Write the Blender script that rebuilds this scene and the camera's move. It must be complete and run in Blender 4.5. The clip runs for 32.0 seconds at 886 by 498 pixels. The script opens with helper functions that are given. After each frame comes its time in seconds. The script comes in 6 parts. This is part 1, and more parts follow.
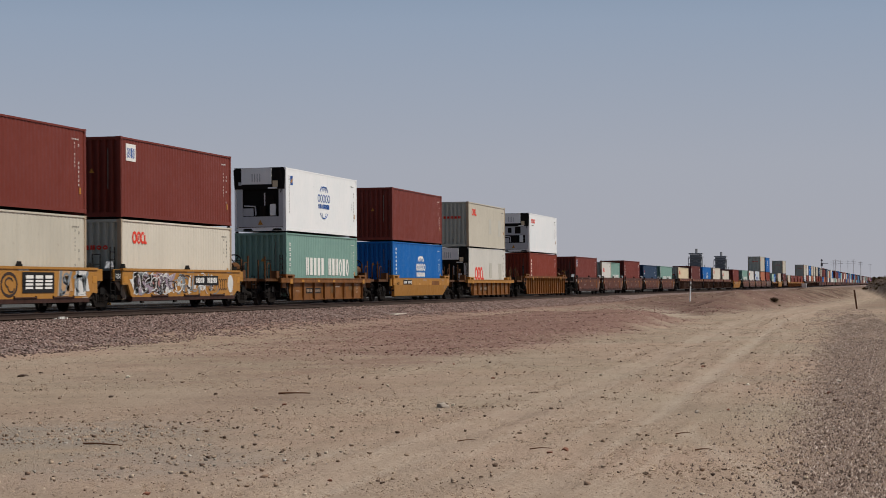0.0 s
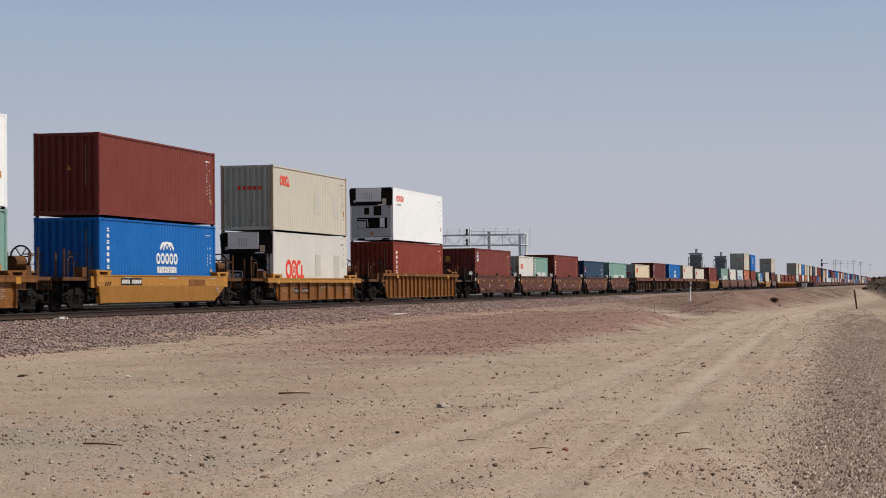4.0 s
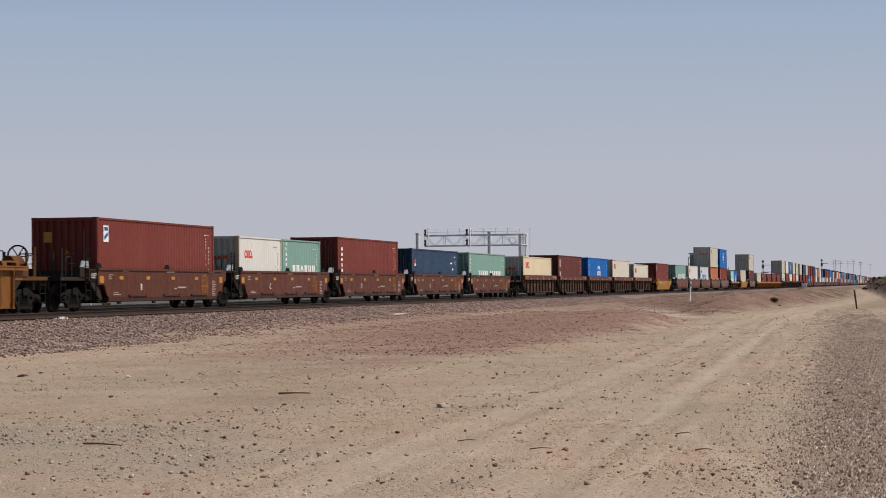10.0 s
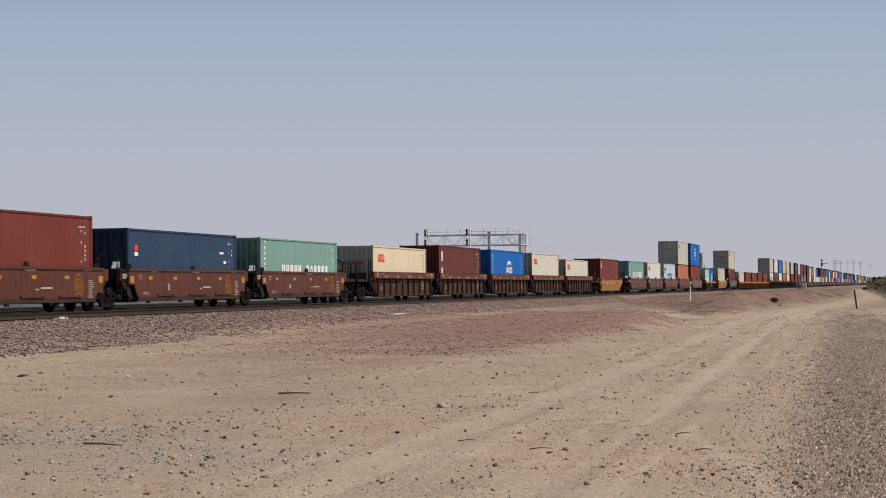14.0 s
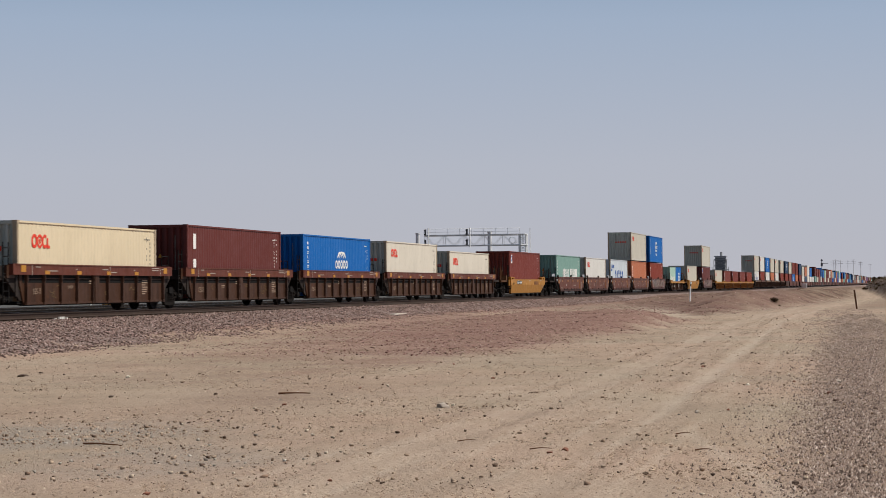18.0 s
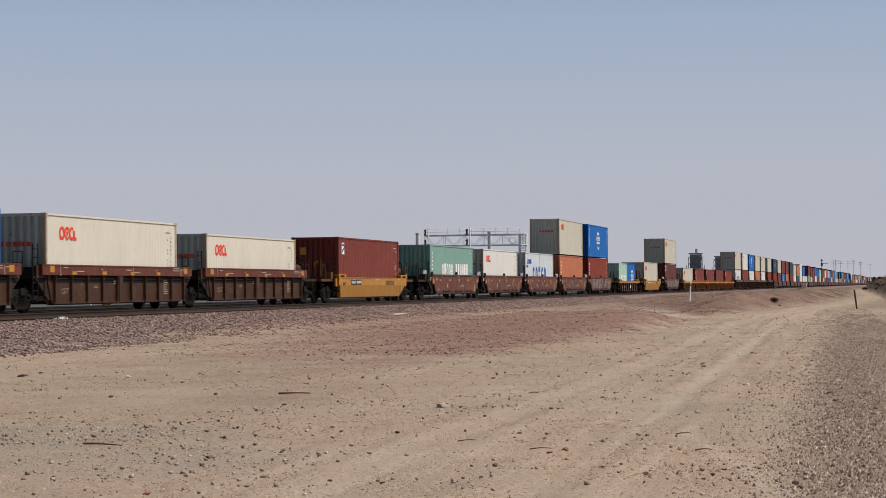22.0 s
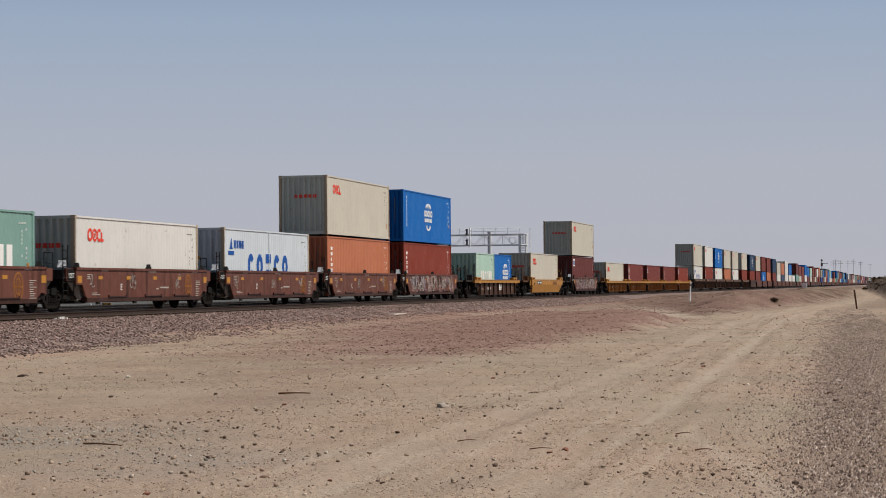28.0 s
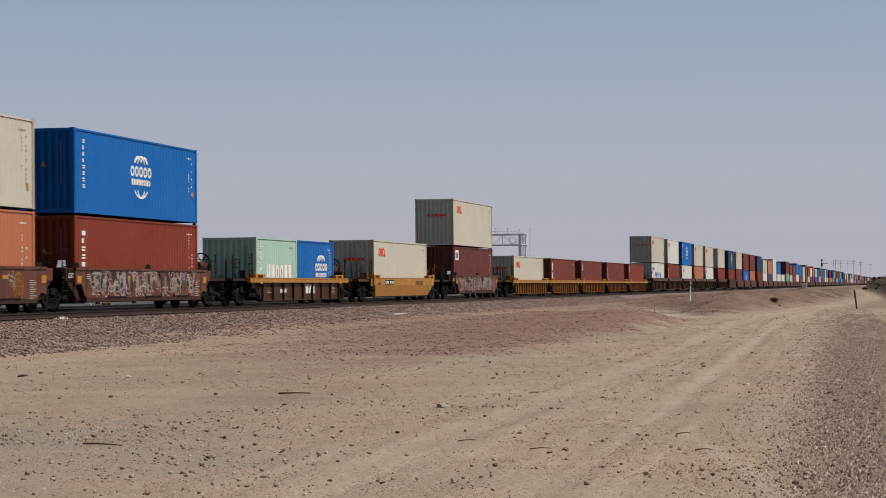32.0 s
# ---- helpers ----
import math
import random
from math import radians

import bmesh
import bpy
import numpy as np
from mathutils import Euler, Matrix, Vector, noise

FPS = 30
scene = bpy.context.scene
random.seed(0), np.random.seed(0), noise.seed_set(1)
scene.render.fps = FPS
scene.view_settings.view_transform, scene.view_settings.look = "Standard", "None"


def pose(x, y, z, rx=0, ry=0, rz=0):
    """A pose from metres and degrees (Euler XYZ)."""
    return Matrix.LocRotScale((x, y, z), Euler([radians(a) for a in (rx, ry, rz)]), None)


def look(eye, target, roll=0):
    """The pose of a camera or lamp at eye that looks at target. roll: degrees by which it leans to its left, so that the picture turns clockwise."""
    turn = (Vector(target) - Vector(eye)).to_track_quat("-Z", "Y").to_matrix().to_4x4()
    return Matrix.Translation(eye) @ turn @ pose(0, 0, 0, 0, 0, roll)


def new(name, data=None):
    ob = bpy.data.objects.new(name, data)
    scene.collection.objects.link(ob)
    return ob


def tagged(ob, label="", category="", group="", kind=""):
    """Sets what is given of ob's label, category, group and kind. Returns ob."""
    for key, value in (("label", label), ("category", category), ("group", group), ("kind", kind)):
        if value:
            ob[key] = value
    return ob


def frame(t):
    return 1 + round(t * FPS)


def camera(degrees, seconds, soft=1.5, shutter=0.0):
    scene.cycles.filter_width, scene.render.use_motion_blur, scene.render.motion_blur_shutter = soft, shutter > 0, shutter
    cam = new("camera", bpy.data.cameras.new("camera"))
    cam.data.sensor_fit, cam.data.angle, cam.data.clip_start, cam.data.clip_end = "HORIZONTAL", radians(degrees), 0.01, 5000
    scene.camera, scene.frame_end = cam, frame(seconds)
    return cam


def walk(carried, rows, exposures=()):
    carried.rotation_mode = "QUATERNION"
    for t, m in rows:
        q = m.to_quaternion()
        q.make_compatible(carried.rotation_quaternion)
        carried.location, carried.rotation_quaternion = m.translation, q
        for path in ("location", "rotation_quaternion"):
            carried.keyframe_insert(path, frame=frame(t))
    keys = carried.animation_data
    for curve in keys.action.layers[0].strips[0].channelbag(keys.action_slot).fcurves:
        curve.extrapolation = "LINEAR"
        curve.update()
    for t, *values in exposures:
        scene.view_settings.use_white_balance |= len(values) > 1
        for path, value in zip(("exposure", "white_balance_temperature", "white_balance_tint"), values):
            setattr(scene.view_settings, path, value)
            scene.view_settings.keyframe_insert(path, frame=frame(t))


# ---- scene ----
# ---------------------------------------------------------------- camera
# World: x across the line (the train's near side at about -27), y along the line, z up.
# The eye stands on the dirt at 0, 0; z = 0 is the dirt, the rail tops lie at 0.88.
EYE = (0.0, 0.0, 1.6)
CAMERA_POSE = Matrix.Translation(EYE) @ pose(0, 0, 0, 0, 0, 12.80) @ pose(0, 0, 0, 91.0866, 0, 0) @ pose(0, 0, 0, 0, 0, -0.4967)
# the clip's camera opens and closes a little on the way: seconds, stops
EXPOSURES = [(0, -0.30), (1, -0.30), (2, -0.22), (3, 0.0), (24, 0.0), (28, -0.08), (32, -0.14)]
cam = camera(24.66, 32.0, soft=0.7, shutter=0.3)
walk(cam, [(0, CAMERA_POSE), (32, CAMERA_POSE)], exposures=EXPOSURES)

# ---------------------------------------------------------------- world, sun, exposure
SUN_EL, SUN_AZ = radians(58), radians(1.5)      # azimuth from +x towards +y
SUN_WAY = Vector((math.cos(SUN_EL) * math.cos(SUN_AZ), math.cos(SUN_EL) * math.sin(SUN_AZ), math.sin(SUN_EL)))
world = bpy.data.worlds.new("sky")
scene.world = world
world.use_nodes = True
wt = world.node_tree
wt.nodes.clear()
w_out = wt.nodes.new("ShaderNodeOutputWorld")
w_bg = wt.nodes.new("ShaderNodeBackground")
w_sky = wt.nodes.new("ShaderNodeTexSky")
w_sky.sky_type = "NISHITA"
w_sky.sun_disc = False
w_sky.sun_elevation = SUN_EL
w_sky.sun_rotation = radians(90) - SUN_AZ
w_sky.air_density, w_sky.dust_density, w_sky.ozone_density = 1.0, 1.0, 1.0
w_bg.inputs["Strength"].default_value = 1.0
# the clear sky overhead fades into a lavender dust haze near the horizon
w_co = wt.nodes.new("ShaderNodeTexCoord")
w_sep = wt.nodes.new("ShaderNodeSeparateXYZ")
wt.links.new(w_co.outputs["Generated"], w_sep.inputs[0])
w_haze = wt.nodes.new("ShaderNodeValToRGB")
w_haze.color_ramp.elements[0].position, w_haze.color_ramp.elements[0].color = 0.0, (0.475, 0.476, 0.525, 1)
w_haze.color_ramp.elements[1].position, w_haze.color_ramp.elements[1].color = 0.15, (0.318, 0.412, 0.556, 1)
w_mid = w_haze.color_ramp.elements.new(0.06)
w_mid.color = (0.450, 0.478, 0.552, 1)
wt.links.new(w_sep.outputs["Z"], w_haze.inputs[0])
w_scale = wt.nodes.new("ShaderNodeVectorMath")
w_scale.operation = "SCALE"
w_scale.inputs["Scale"].default_value = 0.036
wt.links.new(w_sky.outputs[0], w_scale.inputs[0])
w_up = wt.nodes.new("ShaderNodeMapRange")
w_up.inputs["From Min"].default_value, w_up.inputs["From Max"].default_value = 0.13, 0.35
wt.links.new(w_sep.outputs["Z"], w_up.inputs["Value"])
w_mix = wt.nodes.new("ShaderNodeMix")
w_mix.data_type = "RGBA"
wt.links.new(w_up.outputs[0], w_mix.inputs[0])
wt.links.new(w_haze.outputs[0], w_mix.inputs[6])
wt.links.new(w_scale.outputs[0], w_mix.inputs[7])
wt.links.new(w_mix.outputs[2], w_bg.inputs[0])
wt.links.new(w_bg.outputs[0], w_out.inputs[0])
sun_data = bpy.data.lights.new("sun", "SUN")
sun_data.energy, sun_data.angle, sun_data.color = 5.0, radians(0.53), (1.0, 0.95, 0.87)
sun = new("sun", sun_data)
sun.matrix_world = look(SUN_WAY * 100, (0, 0, 0))
scene.view_settings.exposure = 0.0

# ---------------------------------------------------------------- train times
RAIL = 0.88            # top of the rails
TRACK_X = -28.47       # middle of the near track


def gone(t):
    """How far the train has rolled towards the eye after t seconds."""
    return 10.277 * t + 0.047 * t * t / 2 - 0.00034 * t ** 3 / 6


# ---------------------------------------------------------------- materials
def lin(r, g, b, k=1.0):
    """A base colour from its sRGB value, under a sun of strength 5."""
    return tuple(min(0.86, 0.88 * k * (c / 255 / 12.92 if c <= 10 else ((c / 255 + 0.055) / 1.055) ** 2.4)) for c in (r, g, b))


def shade(name, rough=0.6, metal=0.0):
    m = bpy.data.materials.new(name)
    m.use_nodes = True
    b = m.node_tree.nodes["Principled BSDF"]
    b.inputs["Roughness"].default_value, b.inputs["Metallic"].default_value = rough, metal
    b.inputs["Specular IOR Level"].default_value = 0.2 if rough > 0.45 else 0.4
    return m, m.node_tree, b


def tex(nt, scale, detail=4.0, rough=0.55, stretch=None, kind="ShaderNodeTexNoise", island=False):
    """A noise in the object's own metres."""
    co = nt.nodes.new("ShaderNodeTexCoord")
    mp = nt.nodes.new("ShaderNodeMapping")
    nt.links.new(co.outputs["Object"], mp.inputs["Vector"])
    if stretch:
        mp.inputs["Scale"].default_value = stretch
    info = nt.nodes.new("ShaderNodeObjectInfo")
    mul = nt.nodes.new("ShaderNodeMath")
    mul.operation = "MULTIPLY"
    mul.inputs[1].default_value = 37.0
    nt.links.new(info.outputs["Random"], mul.inputs[0])
    cx = nt.nodes.new("ShaderNodeCombineXYZ")
    nt.links.new(mul.outputs[0], cx.inputs[0])
    nt.links.new(mul.outputs[0], cx.inputs[1])
    nt.links.new(cx.outputs[0], mp.inputs["Location"])
    n = nt.nodes.new(kind)
    n.inputs["Scale"].default_value = scale
    if kind == "ShaderNodeTexNoise":
        n.inputs["Detail"].default_value, n.inputs["Roughness"].default_value = detail, rough
    nt.links.new(mp.outputs[0], n.inputs["Vector"])
    return n.outputs[0]


def ramp(nt, value, a, b, lo=0.0, hi=1.0):
    r = nt.nodes.new("ShaderNodeMapRange")
    for k, v in zip(("From Min", "From Max", "To Min", "To Max"), (a, b, lo, hi)):
        r.inputs[k].default_value = v
    nt.links.new(value, r.inputs["Value"])
    return r.outputs[0]


def mix(nt, fac, a, b, how="MIX"):
    m = nt.nodes.new("ShaderNodeMix")
    m.data_type, m.blend_type = "RGBA", how
    for sock, v in ((m.inputs[0], fac), (m.inputs[6], a), (m.inputs[7], b)):
        if isinstance(v, (int, float)):
            sock.default_value = v
        elif isinstance(v, tuple):
            sock.default_value = (*v[:3], 1)
        else:
            nt.links.new(v, sock)
    return m.outputs[2]


def bump(nt, bsdf, height, strength=0.3, distance=0.01):
    b = nt.nodes.new("ShaderNodeBump")
    b.inputs["Strength"].default_value, b.inputs["Distance"].default_value = strength, distance
    nt.links.new(height, b.inputs["Height"])
    nt.links.new(b.outputs[0], bsdf.inputs["Normal"])


PAINTS = {}


def paint(name, rgb, k=1.2, rust=0.25, grime=0.25, rough=0.5):
    """Sun-faded paint on steel: patchy fading, streaks running down, grime, rust in spots."""
    if name in PAINTS:
        return PAINTS[name]
    m, nt, b = shade(name, rough)
    base = lin(*rgb, k)
    pale = tuple(min(0.9, c * 1.08 + 0.008) for c in base)
    dark = tuple(c * (0.74 - 0.7 * max(0.0, grime - 0.5)) for c in base)
    c = mix(nt, ramp(nt, tex(nt, 0.55, 3), 0.3, 0.7), base, pale)
    streak = tex(nt, 1.0, 5, 0.6, stretch=(4.5, 4.5, 0.28))
    c = mix(nt, ramp(nt, streak, 0.5, 0.85, 0.0, grime * 1.7), c, dark)
    scuff = tex(nt, 6.5, 6, 0.7, stretch=(1.0, 1.0, 0.5))
    c = mix(nt, ramp(nt, scuff, 0.52, 0.72, 0.0, 0.15 + 0.45 * grime), c, tuple(v * 0.66 for v in base))
    spots = tex(nt, 2.6, 6, 0.68)
    c = mix(nt, ramp(nt, spots, 0.66 - 0.07 * rust, 0.74, 0.0, 0.9 * min(1.0, rust * 2)), c, (0.13, 0.055, 0.03))
    nt.links.new(c, b.inputs["Base Color"])
    nt.links.new(ramp(nt, spots, 0.3, 0.8, rough - 0.08, rough + 0.2), b.inputs["Roughness"])
    bump(nt, b, tex(nt, 5.0, 3), 0.12, 0.01)
    PAINTS[name] = m
    return m


def plain(name, rgb, k=1.2, rough=0.6, metal=0.0, wear=0.3):
    """Paint, rubber or metal with light wear."""
    if name in PAINTS:
        return PAINTS[name]
    m, nt, b = shade(name, rough, metal)
    base = lin(*rgb, k)
    c = mix(nt, ramp(nt, tex(nt, 3.0, 5), 0.35, 0.75, 0, wear), base, tuple(x * 0.6 for x in base))
    nt.links.new(c, b.inputs["Base Color"])
    PAINTS[name] = m
    return m


BOX_RED = paint("oxide red paint", (128, 57, 46), k=0.84)
BOX_DARKRED = paint("dark maroon paint", (112, 53, 47), k=0.8)
BOX_RUSSET = paint("russet red paint", (138, 55, 35), k=0.88)
BOX_CREAM = paint("cream grey paint", (201, 195, 180), k=0.98, rust=0.25)
RUSTY_POST = paint("rusty cream post", (186, 168, 144), k=0.92, rust=0.9, grime=0.6)
# Extra rust, plus the cooler, duller tone of the shaded ends put into the colour.
CREAM_END_SHADED = paint("shade-toned weathered cream end paint", (190, 195, 186), k=0.96, rust=0.5, grime=0.45)
BOX_BUFF = paint("buff cream paint", (221, 205, 174), k=1.03, rust=0.12)
BOX_WHITE = paint("white box paint", (216, 214, 208), k=1.03, rust=0.3)
BOX_COOL = paint("cool white box paint", (204, 212, 218), k=0.98, rust=0.3)
BOX_PALECREAM = paint("pale cream paint", (216, 209, 194), k=1.0, rust=0.2)
BOX_GREEN = paint("sea green paint", (126, 162, 152), k=0.98, rust=0.2)
BOX_PALEGREEN = paint("pale green paint", (158, 186, 172), rust=0.35)
BOX_BLUE = paint("bright blue paint", (0, 103, 184), k=0.93, rust=0.12, grime=0.15)
BOX_NAVY = paint("slate navy paint", (46, 72, 102), k=0.8, rust=0.15)
BOX_ORANGE = paint("burnt orange paint", (204, 124, 88), k=0.8, rust=0.3)
REEFER_AGED = paint("aged reefer white", (210, 208, 200), k=1.02, rust=0.1, grime=0.3, rough=0.45)
REEFER = paint("reefer white enamel", (228, 232, 238), rust=0.02, grime=0.1, rough=0.35)
REEFER_GREY = paint("light grey steel", (182, 185, 190), k=1.1, rust=0.1)
WELL_YELLOW = paint("yellow car paint", (192, 136, 62), k=0.8, rust=0.35, grime=0.5)
WELL_RUSTY = paint("rusty yellow car paint", (156, 100, 44), k=0.64, rust=0.8, grime=1.0)
WELL_BROWN = paint("brown car paint", (116, 64, 46), k=0.62, rust=0.35, grime=0.7)
WELL_FADED = paint("faded brown car paint", (132, 79, 63), k=0.61, rust=0.45, grime=1.1)
WELL_UMBER = paint("umber car paint", (92, 60, 42), k=0.58, rust=0.7, grime=1.0)
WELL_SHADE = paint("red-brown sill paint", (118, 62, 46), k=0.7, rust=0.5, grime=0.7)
WELL_LOW = paint("dark brown lower sill paint", (84, 50, 38), k=0.55, rust=0.4, grime=0.8)
TANK_BROWN = paint("rusty brown reservoir paint", (96, 56, 42), k=0.6, rust=0.5, grime=0.8)
WELL_DARK = paint("grimy dark brown steel", (44, 36, 32), k=1.0, rust=0.4, grime=0.5, rough=0.75)
SOOT = plain("sooty black steel", (27, 25, 24), k=0.8, rough=0.85, wear=0.5)
GRIT = plain("grease dark truck steel", (38, 31, 27), k=0.62, rough=0.85, wear=0.5)
INK_WHITE = plain("white lettering", (225, 224, 220), rough=0.6, wear=0.15)
INK_RED = plain("red lettering", (214, 66, 50), rough=0.6, wear=0.15)
INK_BLUE = plain("blue lettering", (22, 78, 150), rough=0.6, wear=0.15)
INK_BLACK = plain("black lettering", (30, 30, 32), rough=0.6, wear=0.15)
INK_GOLD = plain("amber reflector", (206, 142, 40), k=0.85, rough=0.4, wear=0.2)
INK_GREY = plain("grey stencil", (120, 118, 112), rough=0.6, wear=0.3)
RAIL_RUST = paint("rail rust", (118, 88, 70), k=0.9, rust=0.4)
RAIL_BROWN = paint("brown rail rust", (70, 55, 47), k=0.75, rust=0.2, rough=0.8)
RAIL_SHINE = plain("polished rail head", (176, 178, 180), rough=0.25, metal=1.0, wear=0.2)
TIE = plain("grey weathered tie", (66, 56, 49), rough=0.9)
GALV = plain("galvanised steel", (240, 241, 244), rough=0.5, wear=0.15)
POLE_GREY = plain("grey concrete", (205, 205, 208), rough=0.85)
POST_BROWN = plain("rusty brown post", (96, 66, 48), rough=0.9)
# Pole timber lightened towards the sky: distance haze is put into the colour.
WOOD_HAZED = plain("haze-paled timber", (188, 182, 178), rough=0.9)


# ---------------------------------------------------------------- mesh building
class Form:
    """Collects boxes, prisms and lathed shapes for one mesh."""

    def __init__(self):
        self.v, self.f = [], []

    def box(self, x0, x1, y0, y1, z0, z1):
        n = len(self.v)
        self.v += [(x, y, z) for x in (x0, x1) for y in (y0, y1) for z in (z0, z1)]
        self.f += [[n + i for i in q] for q in ((0, 1, 3, 2), (4, 6, 7, 5), (0, 4, 5, 1), (2, 3, 7, 6), (0, 2, 6, 4), (1, 5, 7, 3))]
        return self

    def prism(self, outline, a, b, axis="x"):
        """An outline in the two other axes, drawn out from a to b along the axis."""
        n, k = len(self.v), len(outline)
        put = {"x": lambda p, q, d: (d, p, q), "y": lambda p, q, d: (p, d, q), "z": lambda p, q, d: (p, q, d)}[axis]
        self.v += [put(p, q, d) for d in (a, b) for p, q in outline]
        self.f.append([n + i for i in range(k)])
        self.f.append([n + k + i for i in reversed(range(k))])
        for i in range(k):
            j = (i + 1) % k
            self.f.append([n + j, n + i, n + k + i, n + k + j])
        return self

    def tube(self, p, q, r, seg=6, r2=None):
        """A round bar from p to q."""
        p, q = Vector(p), Vector(q)
        w = (q - p).normalized()
        u = w.orthogonal().normalized()
        s = w.cross(u)
        n = len(self.v)
        for c, rr in ((p, r), (q, r if r2 is None else r2)):
            self.v += [tuple(c + (u * math.cos(a) + s * math.sin(a)) * rr) for a in (2 * math.pi * i / seg for i in range(seg))]
        for i in range(seg):
            j = (i + 1) % seg
            self.f.append([n + i, n + j, n + seg + j, n + seg + i])
        self.f.append([n + i for i in reversed(range(seg))])
        self.f.append([n + seg + i for i in range(seg)])
        return self

    def lathe(self, profile, seg=20, axis="x", at=(0, 0, 0)):
        """Turns (distance along the axis, radius) pairs round the axis."""
        n, k = len(self.v), len(profile)
        for i in range(seg):
            a = 2 * math.pi * i / seg
            for d, r in profile:
                c, s = r * math.cos(a), r * math.sin(a)
                p = {"x": (d, c, s), "y": (c, d, s), "z": (c, s, d)}[axis]
                self.v.append(tuple(p[j] + at[j] for j in range(3)))
        for i in range(seg):
            j = (i + 1) % seg
            for m in range(k - 1):
                self.f.append([n + i * k + m, n + i * k + m + 1, n + j * k + m + 1, n + j * k + m])
        return self

    def strip(self, line, z0, z1, axis="x"):
        """A folded sheet: (along, out) pairs, standing from z0 to z1, facing out along the axis."""
        n = len(self.v)
        for a, o in line:
            for z in (z0, z1):
                self.v.append((o, a, z) if axis == "x" else (a, o, z))
        for i in range(len(line) - 1):
            self.f.append([n + 2 * i, n + 2 * i + 2, n + 2 * i + 3, n + 2 * i + 1])
        return self

    def mesh(self, name, mat=None, smooth=False, tidy=True):
        me = bpy.data.meshes.new(name)
        me.from_pydata(self.v, [], self.f)
        if tidy:
            bm = bmesh.new()
            bm.from_mesh(me)
            bmesh.ops.recalc_face_normals(bm, faces=bm.faces)
            bm.to_mesh(me)
            bm.free()
        if mat:
            me.materials.append(mat)
        if smooth:
            me.shade_smooth()
        return me


def part(name, data, parent, m=None, label=""):
    """Links a mesh (or a Form and its material) as one part under a thing or part."""
    if isinstance(data, tuple):
        data = data[0].mesh(name, data[1])
    ob = new(name, data)
    ob.parent = parent
    if m is not None:
        ob.matrix_basis = m
    if label:
        ob["label"] = label
    return ob


STORE = {}


def kept(key, make):
    """A mesh made once and shared by all alike pieces."""
    if key not in STORE:
        STORE[key] = make()
    return STORE[key]


def thing(name, m, label, category, group=""):
    ob = new(name)
    ob.empty_display_size = 0.3
    ob.matrix_basis = m
    return tagged(ob, label, category, group)


HALF_TURN = pose(0, 0, 0, 0, 0, 180)


# ---------------------------------------------------------------- ground
def bell(v, c, w):
    return np.exp(-((v - c) / w) ** 2)


def step(v, a, b):
    t = np.clip((v - a) / (b - a), 0, 1)
    return t * t * (3 - 2 * t)


def waves(x, y, seed, size):
    """Smooth unevenness from a few crossed waves."""
    r = np.random.RandomState(seed)
    out = 0
    for _ in range(7):
        a, p, s = r.uniform(0, 6.28), r.uniform(0, 6.28), size * r.uniform(0.6, 1.7)
        out = out + np.sin((x * np.cos(a) + y * np.sin(a)) / s * 6.28 + p)
    return out / 7


def road_middle(y):
    """Where the dirt road runs, by the distance along the line."""
    return np.interp(y, (0, 18, 25, 38, 60, 88, 140, 177, 230, 290, 400, 500), (-3.6, -3.68, -3.84, -4.25, -5.0, -6.0, -5.9, -4.6, -3.6, -3.9, -7.0, -9.5))


def bank_foot(y):
    """The road-side foot of the earth bank between the road and the line."""
    return np.interp(y, (98, 108, 124, 146, 177, 205, 260, 300, 400, 600), (-11.5, -9.6, -8.7, -7.6, -6.5, -5.7, -5.6, -6.2, -9.5, -13))


def mound_foot(y):
    """The road-side foot of the scrubby mound beyond the road."""
    return np.interp(y, (150, 190, 205, 254, 330, 460, 700), (0.5, -1.1, -1.8, -3.1, -5.0, -8.8, -14))


